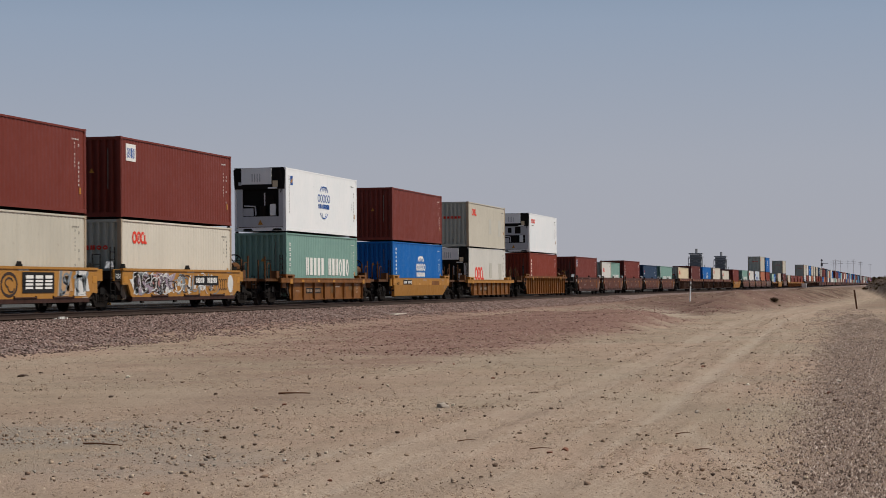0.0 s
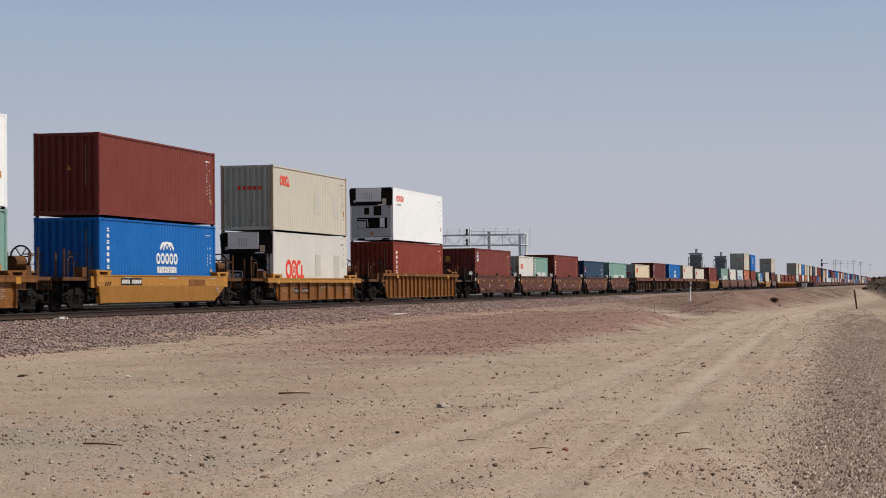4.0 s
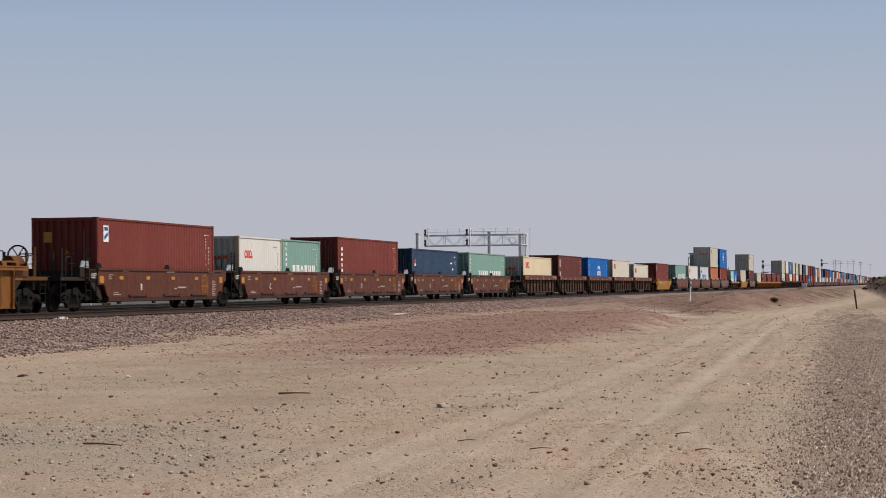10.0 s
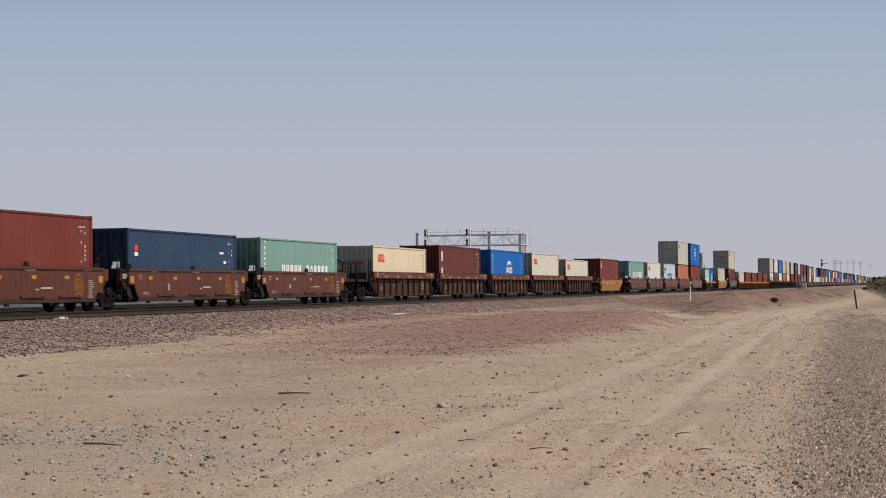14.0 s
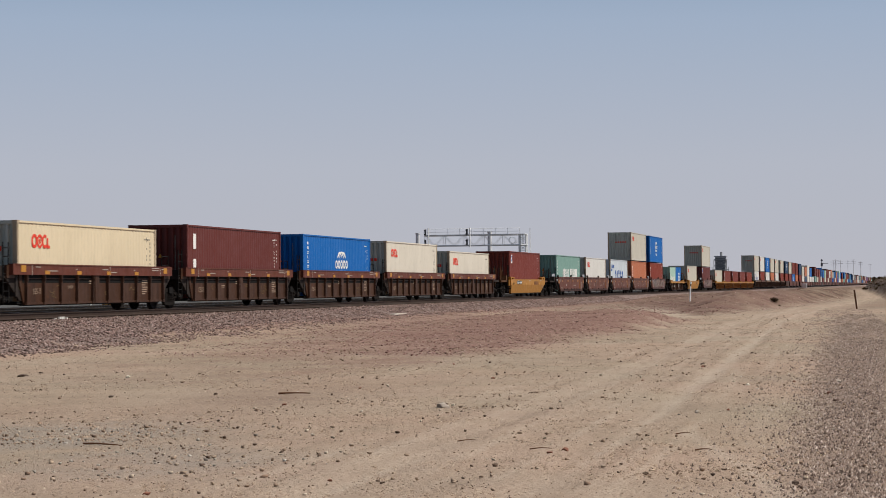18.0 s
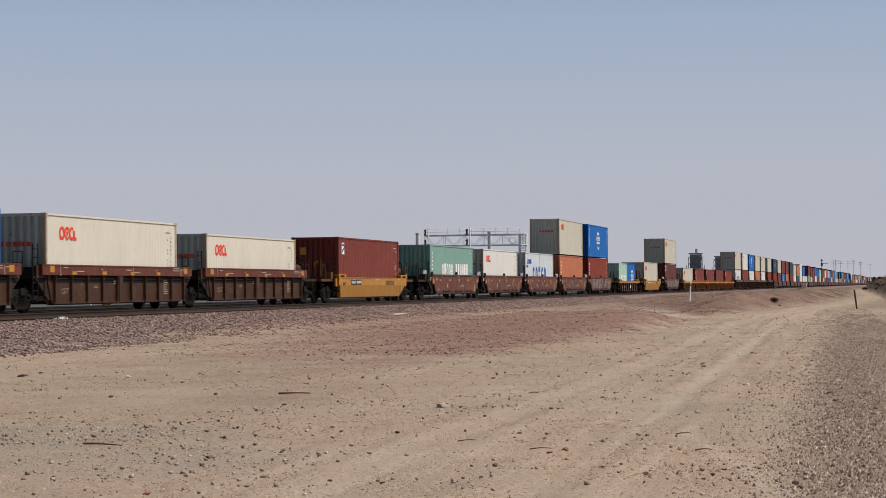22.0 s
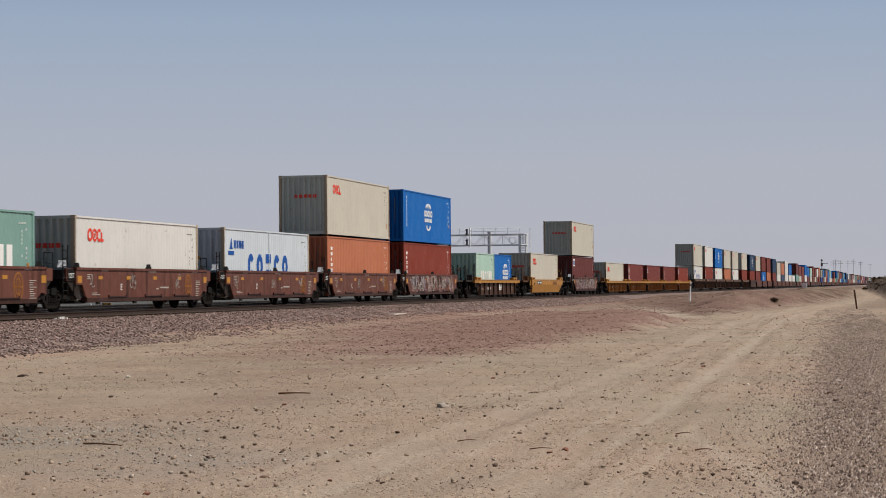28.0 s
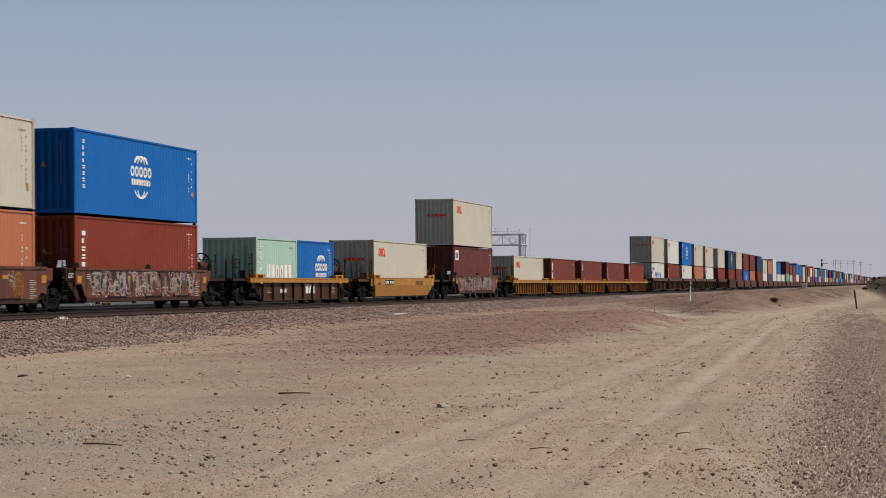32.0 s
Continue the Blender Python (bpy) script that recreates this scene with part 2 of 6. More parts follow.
def ground_height(x, y):
    z = 0.035 * waves(x, y, 3, 9.0) + 0.016 * waves(x, y, 4, 2.3) + 0.007 * waves(x, y, 5, 0.7)
    # bank between the road and the line
    foot = bank_foot(y) + 0.7 * waves(x, y, 48, 7.0) + 0.35 * waves(x, y, 9, 2.2)
    rise = step(foot - x, 0.0, 3.8) * (1 - 0.5 * step(foot - x, 4.5, 10.0)) * (1 - step(x, -23.0, -26.0))
    bank = 1.0 * rise * step(y + 5 * waves(x, y, 49, 9.0) + 5.0 * np.minimum(x + 10, 0), 100, 136) * (1 - 0.35 * step(y, 260, 420))
    z = z + bank * (1 + 0.24 * waves(x, y, 8, 13.0) + 0.30 * waves(x, y, 21, 4.0) + 0.16 * waves(x, y, 44, 1.6))
    z = z + 0.05 * waves(x, y, 10, 5.0) * step(y, 110, 150) + bank * (0.10 * waves(x, y, 61, 1.1) + 0.08 * waves(x, y, 62, 2.0))
    # shoulder under the line
    z = z + 0.22 * step(x, -22.0, -24.6)
    # a low heap of red gravel
    z = z + 0.46 * step(-8.6 - x + 0.6 * waves(x, y, 16, 5.0), 0.0, 2.4) * (1 - step(x, -15.0, -22.0)) * step(y, 52, 82) * (1 - step(y + 2.5 * waves(x, y, 13, 6.0) - 0.8 * (-10 - x), 85, 94)) * (1 + 0.35 * waves(x, y, 26, 2.6))
    # gravel windrow beside the road
    edge = -0.35 - 0.028 * (y - 17)
    z = z + 0.13 * step(x, edge - 0.7, edge + 0.7) * step(y, 8, 13) * (1 - step(y, 90, 150)) * (1 + 0.5 * waves(x, y, 6, 1.6))
    # scrubby mound
    over = x - mound_foot(y) - 0.5 * waves(x, y, 15, 11.0)
    z = z + 2.3 * step(over, 0.0, 2.6) * step(y, 150, 205) * (1 - 0.5 * step(y, 520, 800)) * (1 + 0.22 * waves(x, y, 7, 14.0) + 0.14 * waves(x, y, 22, 3.5))
    # wheel ruts
    for off in (-0.82, 0.82):
        z = z - 0.02 * bell(x, road_middle(y) + off, 0.2) + 0.012 * bell(x, road_middle(y) + off + 0.42, 0.2) + 0.012 * bell(x, road_middle(y) + off - 0.42, 0.2)
    return z


def ground_masks(x, y):
    soft = 0.5 + 0.5 * waves(x, y, 11, 6.0)
    start = np.interp(x, (-30, -24.3, -15.7, -11, -8), (98, 84, 54, 48, 70))
    red = (0.7 + 0.3 * step(x + 2 * waves(x, y, 43, 4.0), -19.5, -14.0)) * step(y + 12 * waves(x, y, 12, 5.0) + 9 * waves(x, y, 58, 1.7), start - 24, start + 14) * (1 - step(x + 0.8 * waves(x, y, 16, 5.0), -10.2, -8.4)) * (1 - step(y + 4 * waves(x, y, 13, 6.0) - 1.1 * (-10 - x), 90, 100))
    red = np.maximum(red, 0.8 * step(x, -22.6, -24.2))
    red = np.maximum(red, 0.5 * step(x + 1.5 * waves(x, y, 56, 5.0), -15.5, -19.0) * (1 - step(y + 6 * waves(x, y, 19, 8.0), 98, 112)) * step(y, 78, 100) * (0.5 + 0.5 * waves(x, y, 57, 2.5)))
    onbank = step(bank_foot(y) - x + 0.8 * waves(x, y, 45, 5.0), -0.3, 1.6) * step(y + 3 * waves(x, y, 49, 6.0) + 5.0 * np.minimum(x + 10, 0), 99, 108)
    red = np.maximum(red, 0.75 * onbank * (1 - step(y, 150, 220)) * (0.15 + 0.85 * (0.5 + 0.5 * waves(x, y, 20, 4.0))))
    red = np.maximum(red, 0.28 * bell(x, -9.3, 2.2) * bell(y, 28.5, 5.0))
    edge = -0.95 - 0.030 * (y - 17)
    grav = step(x + 0.3 * waves(x, y, 14, 1.7) * (0.4 + 0.012 * y), edge - 0.35, edge + 0.6) * (1 - step(y + 24 * waves(x, y, 18, 4.0), 42, 122)) ** 1.3
    mid = road_middle(y)
    road = np.zeros_like(x)
    for off in (-0.82, 0.82):
        road = np.maximum(road, (0.75 if off > 0 else 0.4) * bell(x, mid + off, 0.20 if off > 0 else 0.5) * (0.4 + 0.6 * step(y, 17, 30) if off > 0 else 1))
    road = np.maximum(road, 0.12 * bell(x, mid, 1.9))
    road = np.maximum(road, 0.8 * bell(x, -0.9 - (y - 15.5) * 0.215, 0.12) * (1 - step(y, 21, 24)))
    road = np.maximum(road, 0.8 * step(y + 3 * waves(x, y, 49, 6.0) - 1.0 * (-10 - x), 92, 100) * bell(x, -14.5, 5.0) * (1 - step(y + 4 * waves(x, y, 50, 5.0) - 6.0 * (-10 - x), 99, 106)))
    road = road * (1 - 0.45 * step(y, 105, 150))
    grey = np.clip(0.75 + 0.9 * waves(x, y, 75, 1.3), 0, 1) * (bell(x, -9.2, 1.7) * bell(y, 21.0, 2.2) + 0.7 * bell(x, -6.8, 1.3) * bell(y, 17.8, 2.0))
    earth = onbank * np.clip(0.8 + 0.5 * waves(x, y, 46, 5.0) + 0.3 * waves(x, y, 47, 1.8), 0.25, 1)
    scrub = step(x - mound_foot(y) + 0.5 * waves(x, y, 25, 6.0), -0.1, 1.0) * step(y, 150, 190)
    scrub = np.maximum(np.maximum(scrub, earth), 0.42 * step(y, 105, 150) * (1 - 0.9 * bell(x, mid, 1.8)))
    return red, grav, road * (0.45 + 0.55 * (0.5 + 0.5 * waves(x, y, 17, 2.6))), scrub, grey


def make_ground():
    look_dir = radians(90 + 12.8)
    fan = np.linspace(-0.27, 0.27, 330) + look_dir
    rest = np.linspace(0.27, 2 * math.pi - 0.27, 46)[1:-1] + look_dir
    ang = np.concatenate([fan, rest])
    rad = np.concatenate([[0.5, 3.0, 7.0], np.geomspace(11.0, 420.0, 520), np.geomspace(440, 4800, 26)])
    A, Rr = np.meshgrid(ang, rad)
    X, Y = Rr * np.cos(A), Rr * np.sin(A)
    Z = ground_height(X, Y)
    crust = np.random.RandomState(40).normal(0, 1, X.shape) * np.minimum(0.00034 * Rr, 0.02)
    rough_patch = (0.5 + 0.5 * waves(X, Y, 41, 2.2)) * (0.5 + 0.5 * waves(X, Y, 42, 7.0))
    road = ground_masks(X, Y)[2]
    Z = Z + crust * (0.25 + 2.2 * rough_patch) * np.clip(1 - 0.8 * road, 0.2, 1) * (1 - step(Rr, 260, 420)) * step(Rr, 9, 12)
    Z = Z * np.clip(1.6 - Rr / 900.0, 0, 1)
    na, nr = len(ang), len(rad)
    me = bpy.data.meshes.new("ground")
    X, Y, Z = np.append(X.ravel(), 0.0), np.append(Y.ravel(), 0.0), np.append(Z.ravel(), ground_height(np.zeros(1), np.zeros(1))[0])
    verts = np.stack([X, Y, Z], 1)
    i, j = np.meshgrid(np.arange(nr - 1), np.arange(na), indexing="ij")
    jn = (j + 1) % na
    quads = np.stack([i * na + j, (i + 1) * na + j, (i + 1) * na + jn, i * na + jn], -1).reshape(-1, 4)
    middle = [[na * nr, k, (k + 1) % na] for k in range(na)]
    me.from_pydata(verts.tolist(), [], quads.tolist() + middle)
    for name, vals in zip(("red", "grav", "road", "scrub", "grey"), ground_masks(X, Y)):
        at = me.attributes.new(name, "FLOAT", "POINT")
        at.data.foreach_set("value", np.ascontiguousarray(vals, dtype=np.float32))
    lane = X - road_middle(Y)
    for name, vals in (("lane", lane * 3.2), ("along", Y * 0.07), ("driven", step(lane, -3.2, -1.6) * (1 - step(lane, 1.6, 3.0)))):
        at = me.attributes.new(name, "FLOAT", "POINT")
        at.data.foreach_set("value", np.ascontiguousarray(vals, dtype=np.float32))
    me.materials.append(ground_material())
    me.shade_smooth()
    ob = new("ground", me)
    return tagged(ob, "dusty tan desert dirt with tyre tracks and gravel", "ground", kind="structure")


def attr(nt, name):
    a = nt.nodes.new("ShaderNodeAttribute")
    a.attribute_name = name
    return a.outputs["Fac"]


def ground_material():
    m, nt, b = shade("desert dirt", 0.95)
    k = 0.99
    tan, pale, brown = lin(166, 150, 133, k), lin(187, 171, 152, k), lin(138, 122, 107, k)
    c = mix(nt, ramp(nt, tex(nt, 0.16, 5), 0.35, 0.65), tan, lin(168, 148, 129, k))
    c = mix(nt, ramp(nt, tex(nt, 0.8, 5, 0.6), 0.45, 0.7, 0, 0.7), c, brown)
    c = mix(nt, ramp(nt, tex(nt, 0.35, 4, 0.6, (1.0, 0.35, 1.0)), 0.5, 0.75, 0, 0.6), c, pale)
    c = mix(nt, ramp(nt, tex(nt, 0.11, 4), 0.44, 0.62, 0, 0.5), c, lin(182, 153, 136, k))
    c = mix(nt, ramp(nt, tex(nt, 0.12, 4, 0.6, (1.3, 0.5, 1)), 0.52, 0.7, 0, 0.5), c, lin(156, 145, 124, k))
    grit = tex(nt, 14.0, 4, 0.75)
    redc = mix(nt, ramp(nt, grit, 0.35, 0.65), lin(112, 82, 75, k), lin(154, 122, 111, k))
    greyc = mix(nt, ramp(nt, grit, 0.35, 0.65), lin(96, 79, 73, k), lin(150, 130, 120, k))
    c = mix(nt, ramp(nt, attr(nt, "scrub"), 0.0, 1.0, 0, 0.95), c, lin(80, 59, 49, k))
    c = mix(nt, ramp(nt, attr(nt, "red"), 0.0, 1.0, 0, 0.95), c, redc)
    c = mix(nt, ramp(nt, attr(nt, "grav"), 0.0, 1.0, 0, 0.8), c, greyc)
    c = mix(nt, ramp(nt, attr(nt, "grey"), 0.0, 1.0, 0, 0.8), c, lin(140, 137, 132, k))
    c = mix(nt, ramp(nt, attr(nt, "road"), 0.0, 1.0, 0, 0.75), c, lin(192, 177, 161, k))
    # wheel streaks along the road
    lane = nt.nodes.new("ShaderNodeCombineXYZ")
    nt.links.new(attr(nt, "lane"), lane.inputs[0])
    nt.links.new(attr(nt, "along"), lane.inputs[1])
    streak = nt.nodes.new("ShaderNodeTexNoise")
    streak.inputs["Scale"].default_value, streak.inputs["Detail"].default_value, streak.inputs["Roughness"].default_value = 1.0, 4.0, 0.65
    nt.links.new(lane.outputs[0], streak.inputs["Vector"])
    driven = attr(nt, "driven")
    for lo_, hi_, top_, col in ((0.52, 0.66, 0.40, lin(136, 119, 104, k)), (0.48, 0.36, 0.38, lin(190, 174, 157, k))):
        amount = nt.nodes.new("ShaderNodeMath")
        amount.operation = "MULTIPLY"
        nt.links.new(ramp(nt, streak.outputs[0], lo_, hi_, 0, top_), amount.inputs[0])
        nt.links.new(driven, amount.inputs[1])
        c = mix(nt, amount.outputs[0], c, col)
    fine = tex(nt, 34.0, 3, 0.7, (1.0, 0.4, 1.0))
    c = mix(nt, ramp(nt, fine, 0.56, 0.70, 0, 0.2), c, lin(104, 88, 76, k))
    c = mix(nt, ramp(nt, fine, 0.44, 0.32, 0, 0.22), c, lin(204, 189, 170, k))
    speck = tex(nt, 9.0, 5, 0.75, (1.0, 0.5, 1.0))
    c = mix(nt, ramp(nt, speck, 0.57, 0.66, 0, 0.3), c, lin(96, 80, 68, k))
    c = mix(nt, ramp(nt, speck, 0.40, 0.32, 0, 0.25), c, lin(208, 190, 170, k))
    nt.links.new(c, b.inputs["Base Color"])
    bump(nt, b, grit, 1.0, 0.06)
    return m


make_ground()


# ---------------------------------------------------------------- track
def ballast_material(name="crushed rock", k=0.62, dark=(108, 89, 84), light=(190, 166, 158)):
    m, nt, b = shade(name, 0.9)
    co = nt.nodes.new("ShaderNodeTexCoord")
    vo = nt.nodes.new("ShaderNodeTexVoronoi")
    vo.inputs["Scale"].default_value = 17.0
    nt.links.new(co.outputs["Object"], vo.inputs["Vector"])
    sep = nt.nodes.new("ShaderNodeSeparateColor")
    nt.links.new(vo.outputs["Color"], sep.inputs[0])
    c = mix(nt, sep.outputs[0], lin(*dark, k), lin(*light, k))
    c = mix(nt, ramp(nt, sep.outputs[1], 0.6, 1.0, 0, 0.4), c, tuple(v * 0.8 for v in lin(*light, k)))
    nt.links.new(c, b.inputs["Base Color"])
    bump(nt, b, vo.outputs["Distance"], 0.9, 0.05)
    return m


# Bed kept darker than its stones: shade in their gaps is part of the colour.
BALLAST = ballast_material()
BALLAST_OLD = ballast_material("oily old ballast", 0.46, (96, 96, 96), (150, 150, 148))
FAR_END = 3200.0


def ballast_toe(y):
    """How far the near shoulder of the ballast reaches from the track's middle."""
    return np.interp(y, (45, 58, 75, 92, 120), (6.5, 6.0, 4.9, 4.0, 3.5))


def make_bed(x, name, back=0.0):
    ys = np.concatenate([np.arange(-60, 420, 1.2), np.geomspace(420, FAR_END, 40)])
    v, f = [], []
    for i, y in enumerate(ys):
        prof = [(-3.9 - back, 0.02), (-1.62 - back, RAIL - 0.24), (0.5, RAIL - 0.19), (1.0, RAIL - 0.195), (1.66, RAIL - 0.22), (ballast_toe(y) if not back else 2.9, 0.02 if not back else 0.2)]
        for k, (a, z) in enumerate(prof):
            w = 0.18 * math.sin(y * 0.7 + k) + 0.12 * math.sin(y * 1.9 + 2 * k)
            v.append((x + a + (w if k in (0, 5) else 0.1 * w), y, z))
        if i:
            for k in range(5):
                f.append([6 * i - 6 + k, 6 * i - 5 + k, 6 * i + 1 + k, 6 * i + k])
    me = bpy.data.meshes.new(name)
    me.from_pydata(v, [], f)
    me.materials.append(BALLAST if not back else BALLAST_OLD)
    return tagged(new(name, me), "grey-mauve crushed rock ballast under the track", "ballast", kind="structure")


def make_rail(x, mat):
    rail = Form()
    foot = [(-0.075, 0), (0.075, 0), (0.075, 0.02), (0.012, 0.04), (0.012, 0.135), (0.036, 0.145), (0.036, 0.172), (-0.036, 0.172), (-0.036, 0.145), (-0.012, 0.135), (-0.012, 0.04), (-0.075, 0.02)]
    rail.prism([(x + a, RAIL - 0.176 + z) for a, z in foot], -60, FAR_END, "y")
    ob = tagged(new("rail", rail.mesh("rail", mat)), "rusty steel rail with a polished head", "rail", "rails of the lines", "structure")
    head = Form().box(x - 0.030, x + 0.030, -60, FAR_END, RAIL - 0.005, RAIL)
    part("rail_head", (head, RAIL_SHINE), ob)
    return ob


make_bed(TRACK_X, "ballast_bed")
make_bed(TRACK_X - 4.6, "ballast_bed", 62.0)
for track_x in (TRACK_X, TRACK_X - 4.6, TRACK_X - 9.2):
    for off in (-0.7525, 0.7525):
        make_rail(track_x + off, RAIL_RUST if track_x == TRACK_X else WELL_DARK)

# a rail laid ready on the tie ends
spare = Form()
spare.prism([(a, z) for a, z in ((-0.075, 0), (0.075, 0), (0.075, 0.02), (0.012, 0.04), (0.012, 0.135), (0.036, 0.145), (0.036, 0.172), (-0.036, 0.172), (-0.036, 0.145), (-0.012, 0.135), (-0.012, 0.04), (-0.075, 0.02))], 30, 330, "y")
spare_rail = tagged(new("spare_rail", spare.mesh("spare_rail", RAIL_BROWN)), "long rusty brown rail lying on the tie ends", "rail")
spare_rail.matrix_basis = pose(TRACK_X + 1.40, 0, RAIL - 0.165)

tie_mesh = Form().box(-1.3, 1.3, -0.12, 0.12, -0.2, 0.0).mesh("tie", TIE)
ties = tagged(new("track_ties"), "grey weathered ties bedded in ballast", "ties", kind="structure")
for i in range(290):
    part("tie", tie_mesh, ties, pose(TRACK_X, 46 + 0.5 * i, RAIL - 0.178, 0, 0, 0.9 * math.sin(i * 2.3)))


# ---------------------------------------------------------------- loose stone
def stone_material(name, cols):
    m, nt, b = shade(name, 0.92)
    ge = nt.nodes.new("ShaderNodeNewGeometry")
    cr = nt.nodes.new("ShaderNodeValToRGB")
    els = cr.color_ramp.elements
    for i, col in enumerate(cols):
        e = els[i] if i < 2 else els.new(0.5)
        e.color = (*col, 1)
    for i, e in enumerate(els):
        e.position = (i + 0.5) / len(cols)
    nt.links.new(ge.outputs["Random Per Island"], cr.inputs[0])
    c = mix(nt, ramp(nt, tex(nt, 20.0, 4), 0.3, 0.7, 0, 0.3), cr.outputs[0], lin(150, 128, 110, 0.8))
    nt.links.new(c, b.inputs["Base Color"])
    return m


def strew(name, label, xy, size, mat, seed, sink=0.25, top=None, angular=False):
    """Many small broken stones at the places xy, as one stuff object."""
    r = np.random.RandomState(seed)
    n = len(xy)
    if angular:
        base = np.array([(x, y, z) for z in (-1, 1) for x, y in ((-1, -1), (1, -1), (1, 1), (-1, 1))], float) * 0.62
        tri = np.array([(0, 2, 1), (0, 3, 2), (4, 5, 6), (4, 6, 7), (0, 1, 5), (0, 5, 4), (1, 2, 6), (1, 6, 5), (2, 3, 7), (2, 7, 6), (3, 0, 4), (3, 4, 7)])
        jit = base[None] * r.uniform(0.45, 1.2, (n, 8, 1)) + r.uniform(-0.3, 0.3, (n, 8, 3))
        jit *= np.stack([r.uniform(0.7, 1.3, n), r.uniform(0.6, 1.2, n), r.uniform(0.6, 1.15, n)], 1)[:, None]
    else:
        base = np.array([(1, 0, 0), (-1, 0, 0), (0, 1, 0), (0, -1, 0), (0, 0, 1), (0, 0, -1)], float)
        tri = np.array([(0, 2, 4), (2, 1, 4), (1, 3, 4), (3, 0, 4), (2, 0, 5), (1, 2, 5), (3, 1, 5), (0, 3, 5)])
        jit = base[None] * r.uniform(0.45, 1.25, (n, 6, 1)) + r.uniform(-0.38, 0.38, (n, 6, 3))
        jit *= np.stack([r.uniform(0.7, 1.3, n), r.uniform(0.7, 1.3, n), r.uniform(0.45, 0.85, n)], 1)[:, None]
    a = r.uniform(0, 6.28, n)
    c, s = np.cos(a)[:, None], np.sin(a)[:, None]
    x, y = jit[..., 0] * c - jit[..., 1] * s, jit[..., 0] * s + jit[..., 1] * c
    z0 = ground_height(xy[:, 0], xy[:, 1]) if top is None else top
    v = np.stack([x * size[:, None] + xy[:, :1], y * size[:, None] + xy[:, 1:2], (jit[..., 2] + (0.75 - sink)) * size[:, None] * 0.8 + z0[:, None]], -1).reshape(-1, 3)
    f = (tri[None] + len(base) * np.arange(n)[:, None, None]).reshape(-1, 3)
    me = bpy.data.meshes.new(name)
    me.vertices.add(len(v))
    me.vertices.foreach_set("co", v.astype(np.float32).ravel())
    me.loops.add(f.size)
    me.loops.foreach_set("vertex_index", f.astype(np.int32).ravel())
    me.polygons.add(len(f))
    me.polygons.foreach_set("loop_start", np.arange(0, f.size, 3, dtype=np.int32))
    me.update(calc_edges=True)
    me.validate()
    me.materials.append(mat)
    return tagged(new(name, me), label, "stones", kind="stuff")


def in_view(n, d0, d1, seed, power=2.0):
    """Places spread over the wedge of land before the eye."""
    r = np.random.RandomState(seed)
    d = (d0 ** power + (d1 ** power - d0 ** power) * r.rand(n)) ** (1 / power)
    a = radians(90 + 12.8) + r.uniform(-0.235, 0.235, n)
    return np.stack([d * np.cos(a), d * np.sin(a)], 1)


DUSTY = stone_material("dusty stones", [lin(96, 78, 68), lin(186, 166, 145), lin(146, 122, 105), lin(212, 198, 180), lin(150, 124, 106), lin(166, 146, 128), lin(158, 136, 118)])
RUBBLE = stone_material("reddish crushed stones", [lin(82, 56, 54), lin(168, 129, 124), lin(120, 80, 76), lin(218, 190, 182), lin(100, 68, 65), lin(160, 121, 116)])
MAUVE = stone_material("mauve crushed stones", [lin(58, 44, 42), lin(148, 122, 116), lin(92, 73, 69), lin(204, 182, 175), lin(80, 61, 58), lin(156, 130, 124)])
GREYS = stone_material("grey crushed stones", [lin(84, 67, 61), lin(174, 152, 140), lin(114, 93, 84), lin(222, 206, 195), lin(128, 106, 96), lin(188, 166, 152)])

CHIPS = stone_material("grey gravel chips", [lin(48, 38, 36), lin(144, 126, 117), lin(80, 66, 61), lin(202, 187, 177), lin(102, 85, 77), lin(148, 129, 119), lin(72, 59, 55)])

def crumbs(name, label, xy, size, mat, seed, tall=1.0):
    """Countless flat angular crumbs: four faces each, their feet in the dirt."""
    r = np.random.RandomState(seed)
    n = len(xy)
    a = r.uniform(0, 6.28, n)[:, None] + np.array([0, 1.57, 3.14, 4.71]) + r.uniform(-0.5, 0.5, (n, 4))
    rad = size[:, None] * r.uniform(0.6, 1.5, (n, 4))
    z0 = ground_height(xy[:, 0], xy[:, 1])
    foot = np.stack([xy[:, :1] + rad * np.cos(a), xy[:, 1:] + rad * np.sin(a), np.repeat(z0[:, None] - 0.004, 4, 1)], -1)
    peak = np.stack([xy[:, 0] + size * r.uniform(-0.6, 0.6, n), xy[:, 1] + size * r.uniform(-0.6, 0.6, n), z0 + tall * size * r.uniform(0.3, 0.85, n)], -1)[:, None]
    v = np.concatenate([foot, peak], 1).reshape(-1, 3)
    f = (np.array([(0, 1, 4), (1, 2, 4), (2, 3, 4), (3, 0, 4)])[None] + 5 * np.arange(n)[:, None, None]).reshape(-1, 3)
    me = bpy.data.meshes.new(name)
    me.vertices.add(len(v))
    me.vertices.foreach_set("co", v.astype(np.float32).ravel())
    me.loops.add(f.size)
    me.loops.foreach_set("vertex_index", f.astype(np.int32).ravel())
    me.polygons.add(len(f))
    me.polygons.foreach_set("loop_start", np.arange(0, f.size, 3, dtype=np.int32))
    me.update(calc_edges=True)
    me.materials.append(mat)
    return tagged(new(name, me), label, "crumbs", kind="stuff")


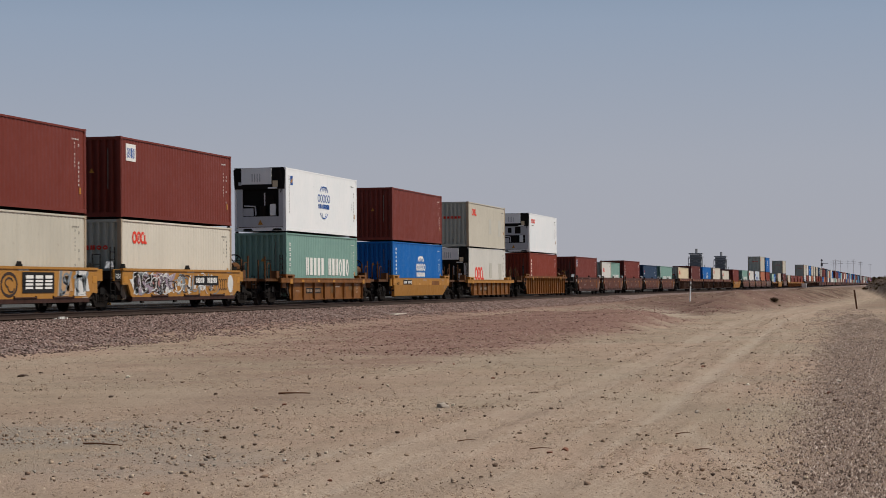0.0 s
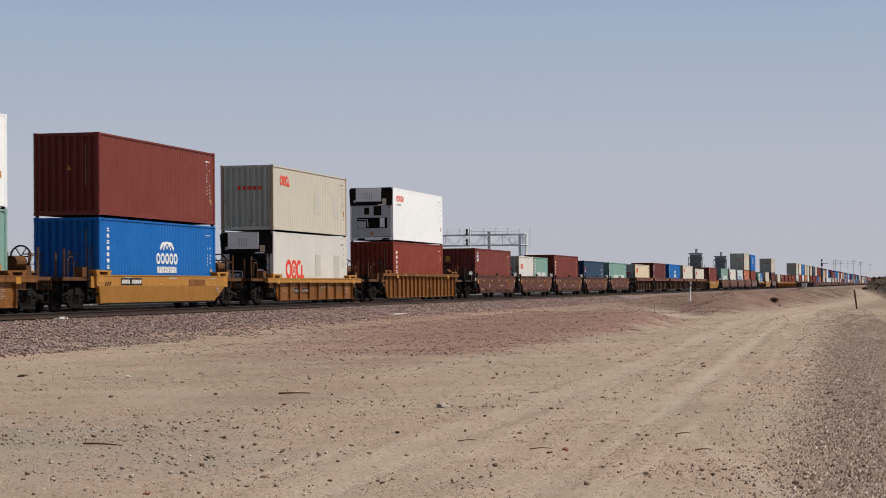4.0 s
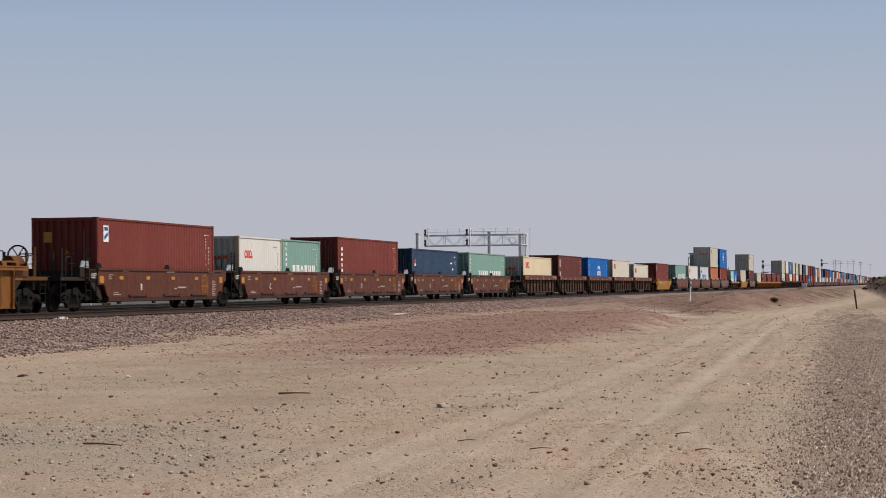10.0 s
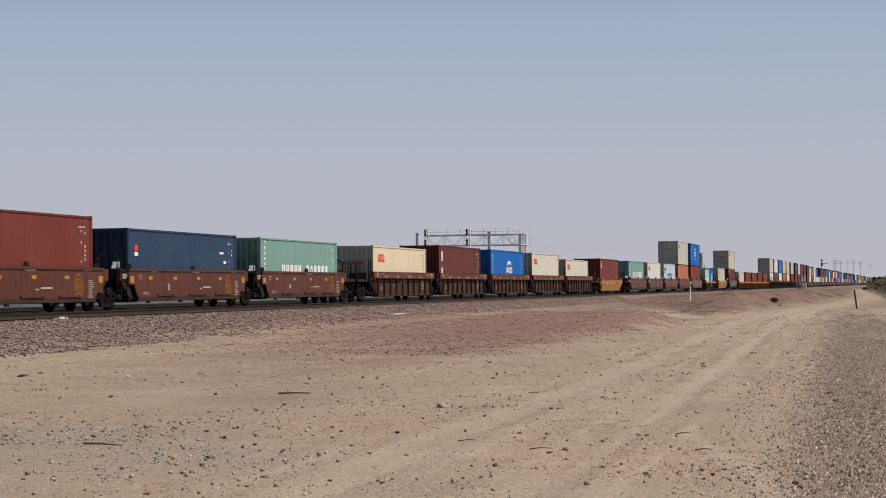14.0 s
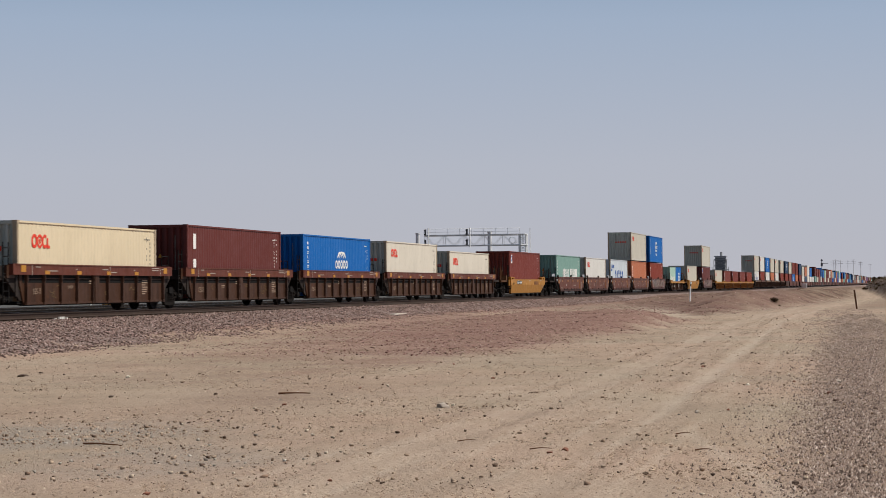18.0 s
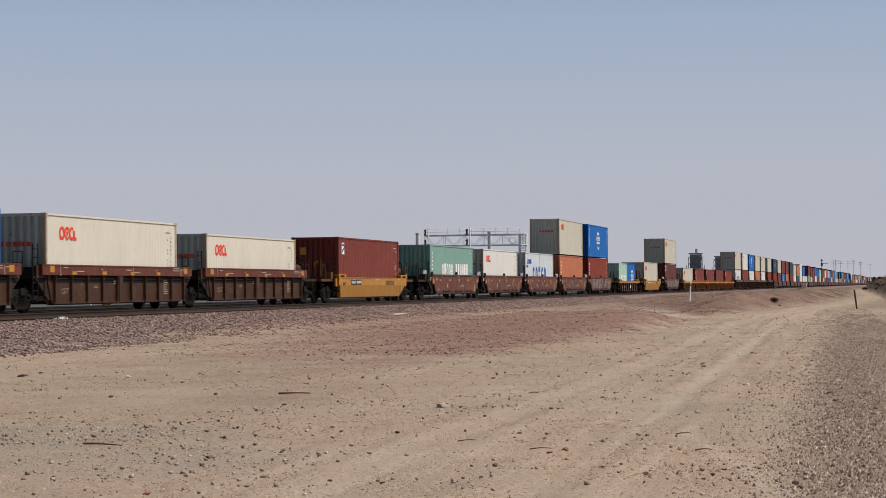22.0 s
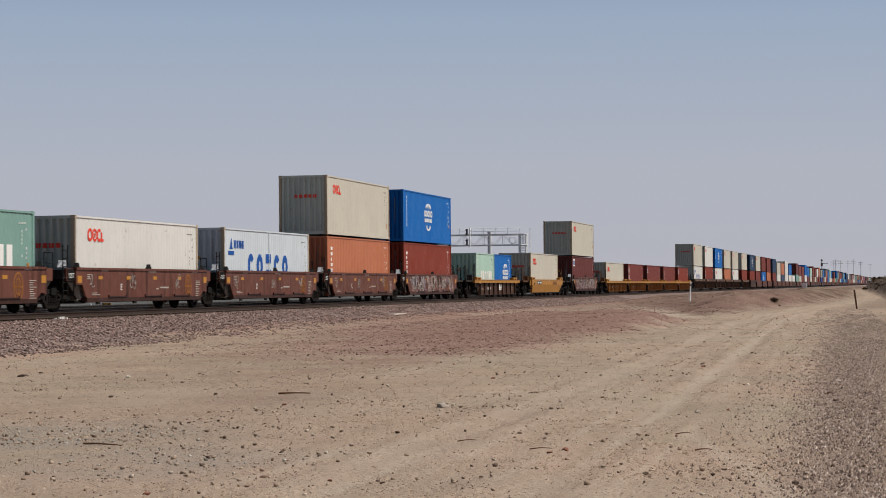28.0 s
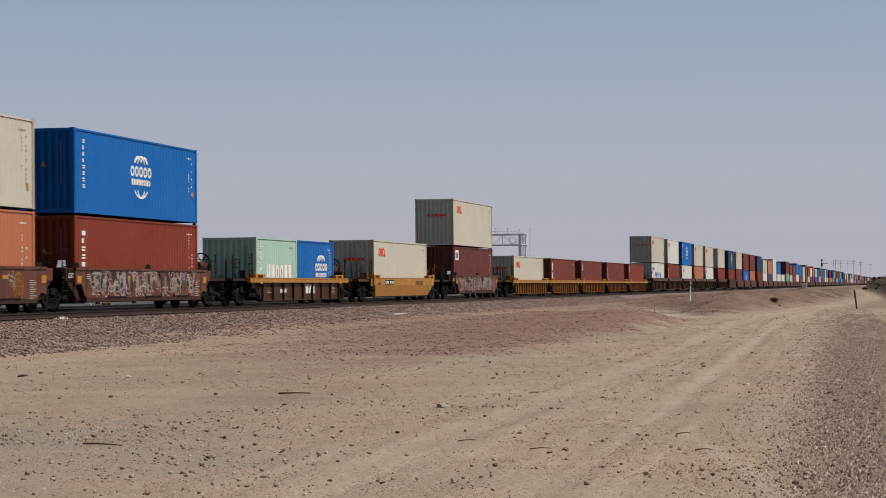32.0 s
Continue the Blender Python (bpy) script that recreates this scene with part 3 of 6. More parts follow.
CRUMB = stone_material("crumbled dirt", [lin(140, 118, 101), lin(182, 161, 140), lin(116, 96, 83), lin(204, 187, 167), lin(150, 127, 108), lin(132, 111, 95), lin(172, 150, 131), lin(104, 86, 75)])
rc = np.random.RandomState(51)
places = in_view(330000, 13, 118, 52, 0.3)
red, grav, road, scrub, grey = ground_masks(places[:, 0], places[:, 1])
lot = (0.5 + 0.5 * waves(places[:, 0], places[:, 1], 41, 2.2)) * (0.5 + 0.5 * waves(places[:, 0], places[:, 1], 53, 0.8)) * (0.2 + 1.5 * (0.5 + 0.5 * waves(places[:, 0], places[:, 1], 42, 7.0)))
keep = (rc.rand(len(places)) < np.clip(0.05 + 7.0 * lot ** 2.6 + 0.3 * grey - 0.6 * road, 0.02, 1) * (1 - step(places[:, 1] + 14 * waves(places[:, 0], places[:, 1], 55, 9.0), 62, 118))) & (places[:, 0] > -23.6)
places = places[keep]
crumbs("dirt_crumbs", "tan crumbs of dried dirt and grit on the ground", places, 0.0050 + 0.009 * rc.rand(len(places)) ** 3 + 0.00018 * places[:, 1], CRUMB, 54)

CHIPPED = stone_material("grey broken stones", [lin(96, 88, 82), lin(172, 166, 156), lin(132, 124, 116), lin(206, 199, 189), lin(120, 104, 92), lin(158, 152, 143)])
rs = np.random.RandomState(71)
places = np.stack([-12.5 + 7.5 * rs.rand(26000), 16 + 9.5 * rs.rand(26000)], 1)
tuft = (0.5 + 0.5 * waves(places[:, 0], places[:, 1], 72, 1.5)) * (0.5 + 0.5 * waves(places[:, 0], places[:, 1], 73, 0.6))
keep = rs.rand(len(places)) < np.clip(ground_masks(places[:, 0], places[:, 1])[4], 0, 1) * tuft ** 1.6 * 0.9
places = places[keep]
strew("broken_stones", "pale grey broken stones scattered on a grey patch", places, 0.006 + 0.026 * rs.rand(len(places)) ** 4, CHIPPED, 74, 0.4, angular=True)

rs = np.random.RandomState(21)
places = in_view(90000, 13, 135, 1, 0.8)
red, grav, road, scrub, grey = ground_masks(places[:, 0], places[:, 1])
patch = (0.5 + 0.5 * waves(places[:, 0], places[:, 1], 31, 3.5)) * (0.35 + 0.9 * (0.5 + 0.5 * waves(places[:, 0], places[:, 1], 53, 0.8))) * (0.3 + 1.3 * (0.5 + 0.5 * waves(places[:, 0], places[:, 1], 42, 7.0)))
lane = places[:, 0] - road_middle(places[:, 1])
strip = (bell(lane, 0.05, 0.3) + 0.6 * bell(lane, -1.7, 0.4)) * (0.5 + 0.5 * waves(places[:, 0], places[:, 1] / 3, 35, 1.6)) ** 2
fade = 1 - step(places[:, 1] + 18 * waves(places[:, 0], places[:, 1], 32, 9.0), 75, 130)
keep = (rs.rand(len(places)) < fade * np.clip(0.045 + 1.6 * patch ** 2.6 + 0.5 * strip + 0.9 * grey - 0.5 * road, 0.012, 1)) & (places[:, 0] > -24)
places = places[keep]
strew("loose_stones", "small tan and grey stones strewn on the dirt", places, 0.0045 + 0.024 * rs.rand(len(places)) ** 7 + 0.00020 * places[:, 1], DUSTY, 2, angular=True)

places = in_view(45000, 13, 160, 3, 0.5)
edge_x = -0.95 - 0.030 * (places[:, 1] - 17)
places[:, 0] = edge_x - 1.2 + 3.6 * rs.rand(len(places))
red, grav, road, scrub, grey = ground_masks(places[:, 0], places[:, 1])
clump = 0.5 + 0.5 * waves(places[:, 0], places[:, 1], 33, 1.1)
places = places[rs.rand(len(places)) < grav * (0.3 + 0.85 * clump ** 2)]
strew("gravel_windrow", "grey crushed gravel heaped along the dirt road", places, 0.0042 + 0.013 * rs.rand(len(places)) ** 4 + 0.00016 * places[:, 1], GREYS, 4, angular=True)

places = in_view(230000, 14, 130, 8, 0.15)
places[:, 0] = -0.95 - 0.030 * (places[:, 1] - 17) - 0.9 + 2.9 * rs.rand(len(places))
red, grav, road, scrub, grey = ground_masks(places[:, 0], places[:, 1])
clump = 0.5 + 0.5 * waves(places[:, 0], places[:, 1], 33, 1.1)
places = places[(rs.rand(len(places)) < (grav + 0.06) * (0.3 + 0.75 * clump)) & (places[:, 0] < 0.02 * places[:, 1])]
crumbs("windrow_grit", "grey and tan gravel chips heaped along the dirt road", places, 0.0045 + 0.012 * rs.rand(len(places)) ** 3 + 0.00013 * places[:, 1], CHIPS, 9, 2.2)

places = np.stack([-25 + 17 * rs.rand(85000), 46 + 75 * rs.rand(85000)], 1)
red, grav, road, scrub, grey = ground_masks(places[:, 0], places[:, 1])
places = places[rs.rand(len(places)) < 0.95 * red * (0.15 + 0.95 * (0.5 + 0.5 * waves(places[:, 0], places[:, 1], 34, 3.0)))]
strew("red_gravel", "reddish mauve gravel spread beside the ballast", places, 0.012 + 0.030 * rs.rand(len(places)) ** 3, RUBBLE, 5)

places = np.stack([-24 + 19.0 * rs.rand(20000), 112 + 150 * rs.rand(20000) ** 1.4], 1)
places = places[rs.rand(20000) < step(bank_foot(places[:, 1]) - places[:, 0], -0.6, 0.6) * 0.4 + 0.9 * (0.5 + 0.5 * waves(places[:, 0], places[:, 1], 47, 4.0)) ** 2 * step(bank_foot(places[:, 1]) - places[:, 0], -0.6, 0.6)]
strew("bank_stones", "brown stones on the bank beside the line", places, 0.018 + 0.05 * rs.rand(len(places)) ** 3, RUBBLE, 6)

across = rs.rand(48000)
along = 44 + 150 * rs.rand(48000) ** 1.5
toe = ballast_toe(along) + 0.18 * np.sin(along * 0.7 + 5) + 0.12 * np.sin(along * 1.9 + 10)
reach = toe + 0.3 * waves(along, along, 24, 3.0)
off = 1.53 + (reach - 1.53 + 0.2 + 0.5 * np.abs(rs.normal(0, 1, 48000)) * (across > 0.8)) * across
bx = TRACK_X + off
bz = np.where(off < 1.66, RAIL - 0.22, RAIL - 0.22 + (0.02 - RAIL + 0.22) * (off - 1.66) / (toe - 1.66))
bz = np.maximum(bz, ground_height(bx, along))
strew("ballast_stones", "grey-mauve crushed ballast rock on the shoulder", np.stack([bx, along], 1), 0.025 + 0.032 * rs.rand(48000), MAUVE, 7, 0.2, bz - 0.01)



# ---------------------------------------------------------------- containers
W2 = 1.219          # half the width of a box
L40, L20, HIGH, LOW = 12.192, 6.058, 2.896, 2.591


def folded(length, pitch, depth, top=0.25, slope=0.24):
    """The folded line of a corrugated wall, centred, from end to end."""
    n = max(1, round(length / pitch))
    p = length / n
    line = []
    for i in range(n):
        a = -length / 2 + i * p
        line += [(a, 0.0), (a + top * p, 0.0), (a + (top + slope) * p, -depth), (a + (1 - slope) * p, -depth)]
    line.append((length / 2, 0.0))
    return line


def wall_mesh(kind, span, h, mat):
    def make():
        f = Form()
        if kind == "side":
            line = [(a, W2 - 0.022 + o) for a, o in folded(span - 0.30, 0.29, 0.013, 0.24, 0.27)]
            back = [(line[-1][0], W2 - 0.09), (line[0][0], W2 - 0.09)]
            f.prism([(o, a) for a, o in line + back], 0.15, h - 0.06, "z")
        elif kind == "end":
            line = [(a, -(o) + 0.02) for a, o in folded(2 * W2 - 0.30, 0.27, 0.095, 0.34, 0.13)]
            back = [(line[-1][0], 0.12), (line[0][0], 0.12)]
            f.prism(line + back, 0.16, h - 0.10, "z")
        elif kind == "smooth":
            f.box(W2 - 0.07, W2 - 0.008, -span / 2 + 0.1, span / 2 - 0.1, 0.14, h - 0.06)
        elif kind == "roof":
            f.box(-W2 + 0.05, W2 - 0.05, -span / 2 + 0.05, span / 2 - 0.05, h - 0.06, h - 0.02)
            for i in range(int(span / 0.6)):
                y = -span / 2 + 0.4 + i * 0.6
                f.box(-W2 + 0.12, W2 - 0.12, y, y + 0.3, h - 0.02, h - 0.008)
        elif kind == "floor":
            f.box(-W2 + 0.05, W2 - 0.05, -span / 2 + 0.05, span / 2 - 0.05, 0.10, 0.15)
        elif kind == "post":
            f.prism([(0, 0), (0.06, 0), (0.15, 0.10), (0.15, 0.15), (0, 0.15)], 0.1, h - 0.1, "z")
        elif kind == "casting":
            f.box(-0.006, 0.156, -0.006, 0.172, 0, 0.118)
            f.box(-0.009, 0.0, 0.05, 0.11, 0.035, 0.085)
        elif kind == "bottom_rail":
            f.prism([(W2 - 0.05, 0.02), (W2 - 0.002, 0.02), (W2 - 0.002, 0.155), (W2 - 0.05, 0.155)], -span / 2 + 0.15, span / 2 - 0.15, "y")
        elif kind == "top_rail":
            f.box(W2 - 0.065, W2 - 0.002, -span / 2 + 0.15, span / 2 - 0.15, h - 0.075, h - 0.012)
        elif kind == "sill":
            f.box(-W2 + 0.16, W2 - 0.16, 0.0, 0.08, 0.01, 0.17)
        elif kind == "header":
            f.box(-W2 + 0.15, W2 - 0.15, 0.0, 0.08, h - 0.12, h - 0.01)
        elif kind == "door":
            line = [(a + W2 / 2 - 0.05, o) for a, o in folded(W2 - 0.17, 0.5, 0.04, 0.3, 0.15)]
            f.strip(line, 0.18, h - 0.13, "y")
            for x in (0.25, 0.75):
                f.tube((x * W2, 0.03, 0.12), (x * W2, 0.03, h - 0.06), 0.02, 6)
            for z in (0.5, 1.2, 1.9, 2.4):
                f.box(W2 - 0.17, W2 - 0.09, -0.01, 0.03, z, z + 0.09)
        return f.mesh(kind, mat)
    return kept((kind, round(span, 2), h, mat.name), make)


def flat_mark(name, outlines, mat, parent, x, label=""):
    """Thin painted shapes lying on the near side: outlines in (y, z)."""
    f = Form()
    for o in outlines:
        f.prism(o, x, x + 0.006, "x")
    ob = part(name, (f, mat), parent, None, label)
    if len(outlines) > 1:
        ob["kind"] = "stuff"
    return ob


def rect(y, z, w, h):
    return [(y, z), (y + w, z), (y + w, z + h), (y, z + h)]


def ring(y, z, ry, rz, thick, a0=0.0, a1=6.2832, seg=20):
    """Short slabs along an ellipse."""
    out = []
    for i in range(seg):
        a, b = a0 + (a1 - a0) * i / seg, a0 + (a1 - a0) * (i + 1) / seg
        k, l = 1 - thick / ry, 1 - thick / rz
        out.append([(y + ry * math.cos(a), z + rz * math.sin(a)), (y + ry * math.cos(b), z + rz * math.sin(b)),
                    (y + k * ry * math.cos(b), z + l * rz * math.sin(b)), (y + k * ry * math.cos(a), z + l * rz * math.sin(a))])
    return out


def letters(y, z, w, h, n, rnd, gap=0.2):
    """A word as a row of plain worn shapes of its size: blocks, pairs of bars and rings."""
    out = []
    p = w / n
    for i in range(n):
        if n > 9 and i == n // 2 - 1:
            continue
        a, b = y + i * p, p * (1 - gap)
        low, kind = z + h * rnd.uniform(0, 0.05), rnd.random()
        if kind < 0.4:
            out += [rect(a, low, b * 0.40, z + h - low), rect(a + b * 0.52, low, b * 0.42, z + h - low)]
        elif kind < 0.65:
            out += ring(a + b / 2, z + h / 2, b / 2, h / 2, 0.3 * b, seg=12)
        else:
            out.append(rect(a + b * 0.06, low, b * 0.82, z + h - low))
    return out


def upright(y, z, w, h, n, rnd):
    """A word that runs downwards as plain blocks."""
    out = []
    p = h / n
    for i in range(n):
        b = z + h - (i + 1) * p
        if rnd.random() < 0.5:
            out += [rect(y, b + 0.52 * p, w, p * 0.22), rect(y, b + 0.16 * p, w, p * 0.22)]
        else:
            out.append(rect(y, b + 0.16 * p, w * rnd.choice((0.55, 0.9, 1.0)), p * 0.6))
    return out


def red_rosette(y, z, s):
    """The red curled badge: three wide rings and a foot."""
    w = 1.25 * s
    out = ring(y, z, 0.52 * w, 0.66 * s, 0.30 * s, seg=14)
    out += ring(y + 0.95 * w, z, 0.5 * w, 0.66 * s, 0.24 * s, seg=14)
    out += ring(y + 0.95 * w, z, 0.2 * w, 0.24 * s, 0.12 * s, seg=8)
    out += ring(y + 1.85 * w, z, 0.48 * w, 0.66 * s, 0.28 * s, 0.8, 5.5, seg=12)
    out += [rect(y + 2.2 * w, z - 0.64 * s, 0.26 * w, 0.95 * s), rect(y + 2.46 * w, z - 0.64 * s, 0.3 * w, 0.28 * s)]
    return out


def globe(y, z, s, rnd, line=0.12):
    """A globe badge: crossing arcs above and below a row of rings and a row of blocks."""
    out = []
    for ry, rz in ((1.35, 1.2), (0.75, 1.18)):
        for a0, a1 in ((0.72, 2.42), (3.86, 5.56)):
            out += ring(y, z, ry * s, rz * s, 0.85 * line * s, a0, a1, 14)
    for side in (-1, 1):
        out += ring(y + side * 0.5 * s, z + 0.1 * s, 0.72 * s, 1.08 * s, 0.7 * line * s, 0.75, 2.39, 10)
    for i in range(5):
        out += ring(y + (i - 2) * 0.64 * s, z + 0.3 * s, 0.29 * s, 0.30 * s, 1.15 * line * s, seg=12)
    out += letters(y - 1.45 * s, z - 0.46 * s, 2.9 * s, 0.34 * s, 8, rnd, 0.16)
    return out


def container(m, label, mat, span=L40, h=HIGH, kind="dry", marks="", end_mat=None, near=2, group="containers on the train", seed=0):
    """A box on its base. near: 2 all parts, 1 main parts, 0 far off."""
    ob = thing("shipping_container", m, label, "container", group)
    # Pale boxes get the shade-toned paint on their ends.
    end_mat = end_mat or (CREAM_END_SHADED if mat in (BOX_CREAM, BOX_BUFF, BOX_WHITE, BOX_PALECREAM) else mat)
    e = -span / 2
    if near == 0:
        f = Form().box(-W2, W2, e + 0.05, span / 2, 0, h - 0.004)
        part("body", kept(("body", span, h, mat.name), lambda: f.mesh("body", mat)), ob)
        part("end_wall", wall_mesh("end", span, h, end_mat), ob, pose(0, e - 0.03, 0))
        return ob
    reefer = kind == "reefer"
    side = wall_mesh("smooth" if reefer else "side", span, h, mat)
    part("side_wall", side, ob)
    part("side_wall", side, ob, HALF_TURN)
    part("roof", wall_mesh("roof", span, h, mat), ob)
    part("floor", wall_mesh("floor", span, h, SOOT), ob)
    if not reefer:
        part("end_wall", wall_mesh("end", span, h, end_mat), ob, pose(0, e, 0))
    for s in (1, -1):
        part("door", wall_mesh("door", span, h, end_mat), ob, pose(0, -e, 0) if s > 0 else pose(-W2, -e, 0))
    for turn in (None, HALF_TURN):
        part("bottom_rail", wall_mesh("bottom_rail", span, h, mat), ob, turn)
        part("top_rail", wall_mesh("top_rail", span, h, mat), ob, turn)
        part("end_sill", wall_mesh("sill", span, h, end_mat), ob, pose(0, e, 0) if turn is None else pose(0, -e, 0, 0, 0, 180))
        part("end_header", wall_mesh("header", span, h, end_mat), ob, pose(0, e, 0) if turn is None else pose(0, -e, 0, 0, 0, 180))
    post_mat = RUSTY_POST if end_mat in (CREAM_END_SHADED, BOX_COOL) else end_mat
    post = wall_mesh("post", span, h, post_mat)
    corners = ((-W2, e, 0), (W2, e, 90), (W2, -e, 180), (-W2, -e, 270))
    for x, y, a in corners:
        part("corner_post", post, ob, pose(x, y, 0, 0, 0, a))
    if near == 2:
        cast = wall_mesh("casting", span, h, post_mat)
        for x, y, a in corners:
            part("corner_casting", cast, ob, pose(x, y, 0, 0, 0, a))
            part("corner_casting", cast, ob, pose(x, y, h - 0.118, 0, 0, a))
    if reefer:
        reefer_end(ob, e, h, near, "globe" in marks or "bigred" in marks)
    rnd = random.Random(seed + 17)
    x = W2 - 0.004 if reefer else W2 - 0.0205
    E0, E1 = e, -e
    if near == 2:
        ink = INK_WHITE if mat in (BOX_RED, BOX_DARKRED, BOX_RUSSET, BOX_BLUE, BOX_NAVY, BOX_GREEN, BOX_ORANGE) else INK_GREY
        col = []
        for i in range(11):
            if rnd.random() < 0.6:
                col.append(rect(E1 - 0.62, h * 0.78 - i * 0.15, 0.05, 0.085))
            if rnd.random() < 0.45:
                col.append(rect(E1 - 0.95, h * 0.85 - i * 0.13, 0.035, 0.08))
        col += [rect(E1 - 1.15 + 0.12 * i, h - 0.42, 0.05, 0.05) for i in range(5)]
        flat_mark("stencil", col, ink, ob, x)
        flat_mark("warning_plate", [rect(E1 - 0.55, h * rnd.uniform(0.2, 0.36), 0.14, 0.22)], INK_GOLD, ob, x + 0.002, "small amber plate")
    if "rosette" in marks:
        flat_mark("logo", red_rosette(E0 + 1.35, h - 0.64, 0.35) if span > 8 else red_rosette(E0 + 1.0, h - 0.75, 0.26), INK_RED, ob, x, "red curled badge")
        if near == 2 and not reefer:
            f = Form()
            for o in letters(-0.45, h * 0.62, 1.2, 0.16, 5, rnd):
                f.prism([(a, b) for a, b in o], e + 0.012, e + 0.018, "y")
            part("end_mark", (f, INK_RED), ob, pose(0, 0, 0), "red end mark")["kind"] = "stuff"
    if "bigred" in marks:
        flat_mark("logo", red_rosette(E0 + 2.3, 1.22, 0.70), INK_RED, ob, x, "large red badge")
    if "globe" in marks:
        big = "big" in marks
        ink = INK_BLUE if mat in (REEFER, BOX_WHITE) else INK_WHITE
        gy, gz, gs = (0.1, h * 0.52, 0.66) if not big else (0.2, h * 0.42, 0.75)
        if "low" in marks:
            gy, gz, gs = (0.6 if span > 8 else 0.9), h * 0.45, 0.72 if span > 8 else 0.64
        flat_mark("logo", globe(gy, gz, gs, rnd, 0.07 if reefer else 0.12), ink, ob, x, "globe badge over two lines of letters")
        if mat == BOX_BLUE and span > 8:
            flat_mark("side_letters", upright(E0 + 0.75, 0.85, 0.2, 1.75, 8, rnd), INK_WHITE, ob, x)
    if "word" in marks:
        wide = 0.62 * span
        flat_mark("lettering", letters(E0 + 0.26 * span, 0.95 if h > LOW else 0.68, wide, 0.85 if h > LOW else 0.75, 12 if span > 8 else 6, rnd), INK_WHITE, ob, x, "tall white block lettering")
        flat_mark("side_letters", upright(E0 + 0.55, 1.1, 0.2, 1.4, 6, rnd), INK_WHITE, ob, x)
    if "bluew" in marks:
        flat_mark("lettering", sum([ring(E0 + 3.55 + 1.22 * i, 1.33, 0.43, 0.54, 0.30, (0.6 if i in (0, 3) else 0.0), (5.7 if i in (0, 3) else 6.2832), 10) for i in (0, 1, 3, 4)], [rect(E0 + 5.62, 1.47, 0.74, 0.4), rect(E0 + 5.62, 0.79, 0.74, 0.4)]), INK_BLUE, ob, x, "wide blue block lettering")
        flat_mark("side_letters", letters(E0 + 1.3, h - 0.85, 1.35, 0.34, 4, rnd) + [rect(E0 + 0.55, h - 1.12, 0.75, 0.16), [(E0 + 0.72, h - 0.88), (E0 + 1.12, h - 0.88), (E0 + 0.98, h - 0.42)]], INK_BLUE, ob, x)
        part("seam", kept(("seam", h), lambda: Form().box(W2 - 0.02, W2 - 0.004, -0.03, 0.03, 0.15, h - 0.1).mesh("seam", mat)), ob)
    if "vert" in marks:
        flat_mark("side_letters", upright(E0 + 0.66, 0.85, 0.30, h - 1.3, 6, rnd), INK_WHITE, ob, x, "white letters running downwards")
    if "two" in marks:
        flat_mark("side_letters", [rect(E0 + 0.75, h - 0.95, 0.32, 0.6), rect(E0 + 0.75, h * 0.33, 0.32, 0.6)], INK_WHITE, ob, x)
    if "tag" in marks:
        flat_mark("sticker", [rect(E0 + 0.55, h - 0.85, 0.95, 0.62)], INK_WHITE, ob, x, "white square sticker")
        flat_mark("sticker_print", letters(E0 + 0.65, h - 0.75, 0.75, 0.38, 4, rnd), INK_BLUE, ob, x + 0.005)
    if "small" in marks:
        flat_mark("side_mark", [rect(E0 + 0.62, h - 0.86, 0.46, 0.58)], INK_WHITE, ob, x, "small white plaque")
        flat_mark("side_print", [[(E0 + 0.68, h - 0.80), (E0 + 1.02, h - 0.62), (E0 + 1.02, h - 0.5), (E0 + 0.68, h - 0.66)], rect(E0 + 0.68, h - 0.46, 0.34, 0.12)], INK_BLUE, ob, x + 0.004)
        part("end_plate", kept("yplate", lambda: Form().box(-0.15, 0.15, -0.012, 0.0, 0, 0.36).mesh("end_plate", INK_GOLD)), ob, pose(-0.62, e + 0.02, h * 0.70), "yellow plate")
    if near == 2 and not reefer and "rosette" not in marks:
        part("warning_triangle", kept("ytri", lambda: Form().prism([(-0.09, 0), (0.09, 0), (0, 0.17)], -0.012, 0, "y").mesh("warning_triangle", INK_GOLD)), ob, pose(0.1, e + 0.02, h * 0.55))
        part("end_line", kept(("eline", h), lambda: Form().box(-0.012, 0.012, -0.008, 0, 0.35 * h, 0.85 * h).mesh("end_line", INK_GREY)), ob, pose(0.72, e + 0.02, 0))
    if "patches" in marks:
        for py, pz, pw, ph in ((0.5, 0.95, 0.85, 1.0), (3.7, 0.85, 0.95, 1.1)):
            flat_mark("faded_patch", [rect(py, pz, pw, ph)], PATCH_GREY, ob, x, "faded grey patch")
    if "flag" in marks:
        flat_mark("side_letters", upright(E0 + 0.5, h * 0.28, 0.06, 1.75, 14, rnd), INK_GREY, ob, x)
        flat_mark("side_mark", [rect(E0 + 0.72, h - 0.78, 0.36, 0.42)], INK_BLUE, ob, x, "small blue and yellow plaque")
        flat_mark("side_print", [[(E0 + 0.76, h - 0.74), (E0 + 1.04, h - 0.56), (E0 + 1.04, h - 0.44), (E0 + 0.76, h - 0.6)]], INK_GOLD, ob, x + 0.004)
    if "badge" in marks:
        flat_mark("side_mark", [rect(E0 + 0.7, h - 0.82, 0.34, 0.22)], INK_RED, ob, x)
        flat_mark("side_mark", [rect(E0 + 0.7, h - 1.0, 0.34, 0.14), rect(E1 - 2.1, h - 0.82, 0.5, 0.09), rect(E1 - 1.6, h - 1.2, 0.3, 0.12)], INK_WHITE, ob, x)
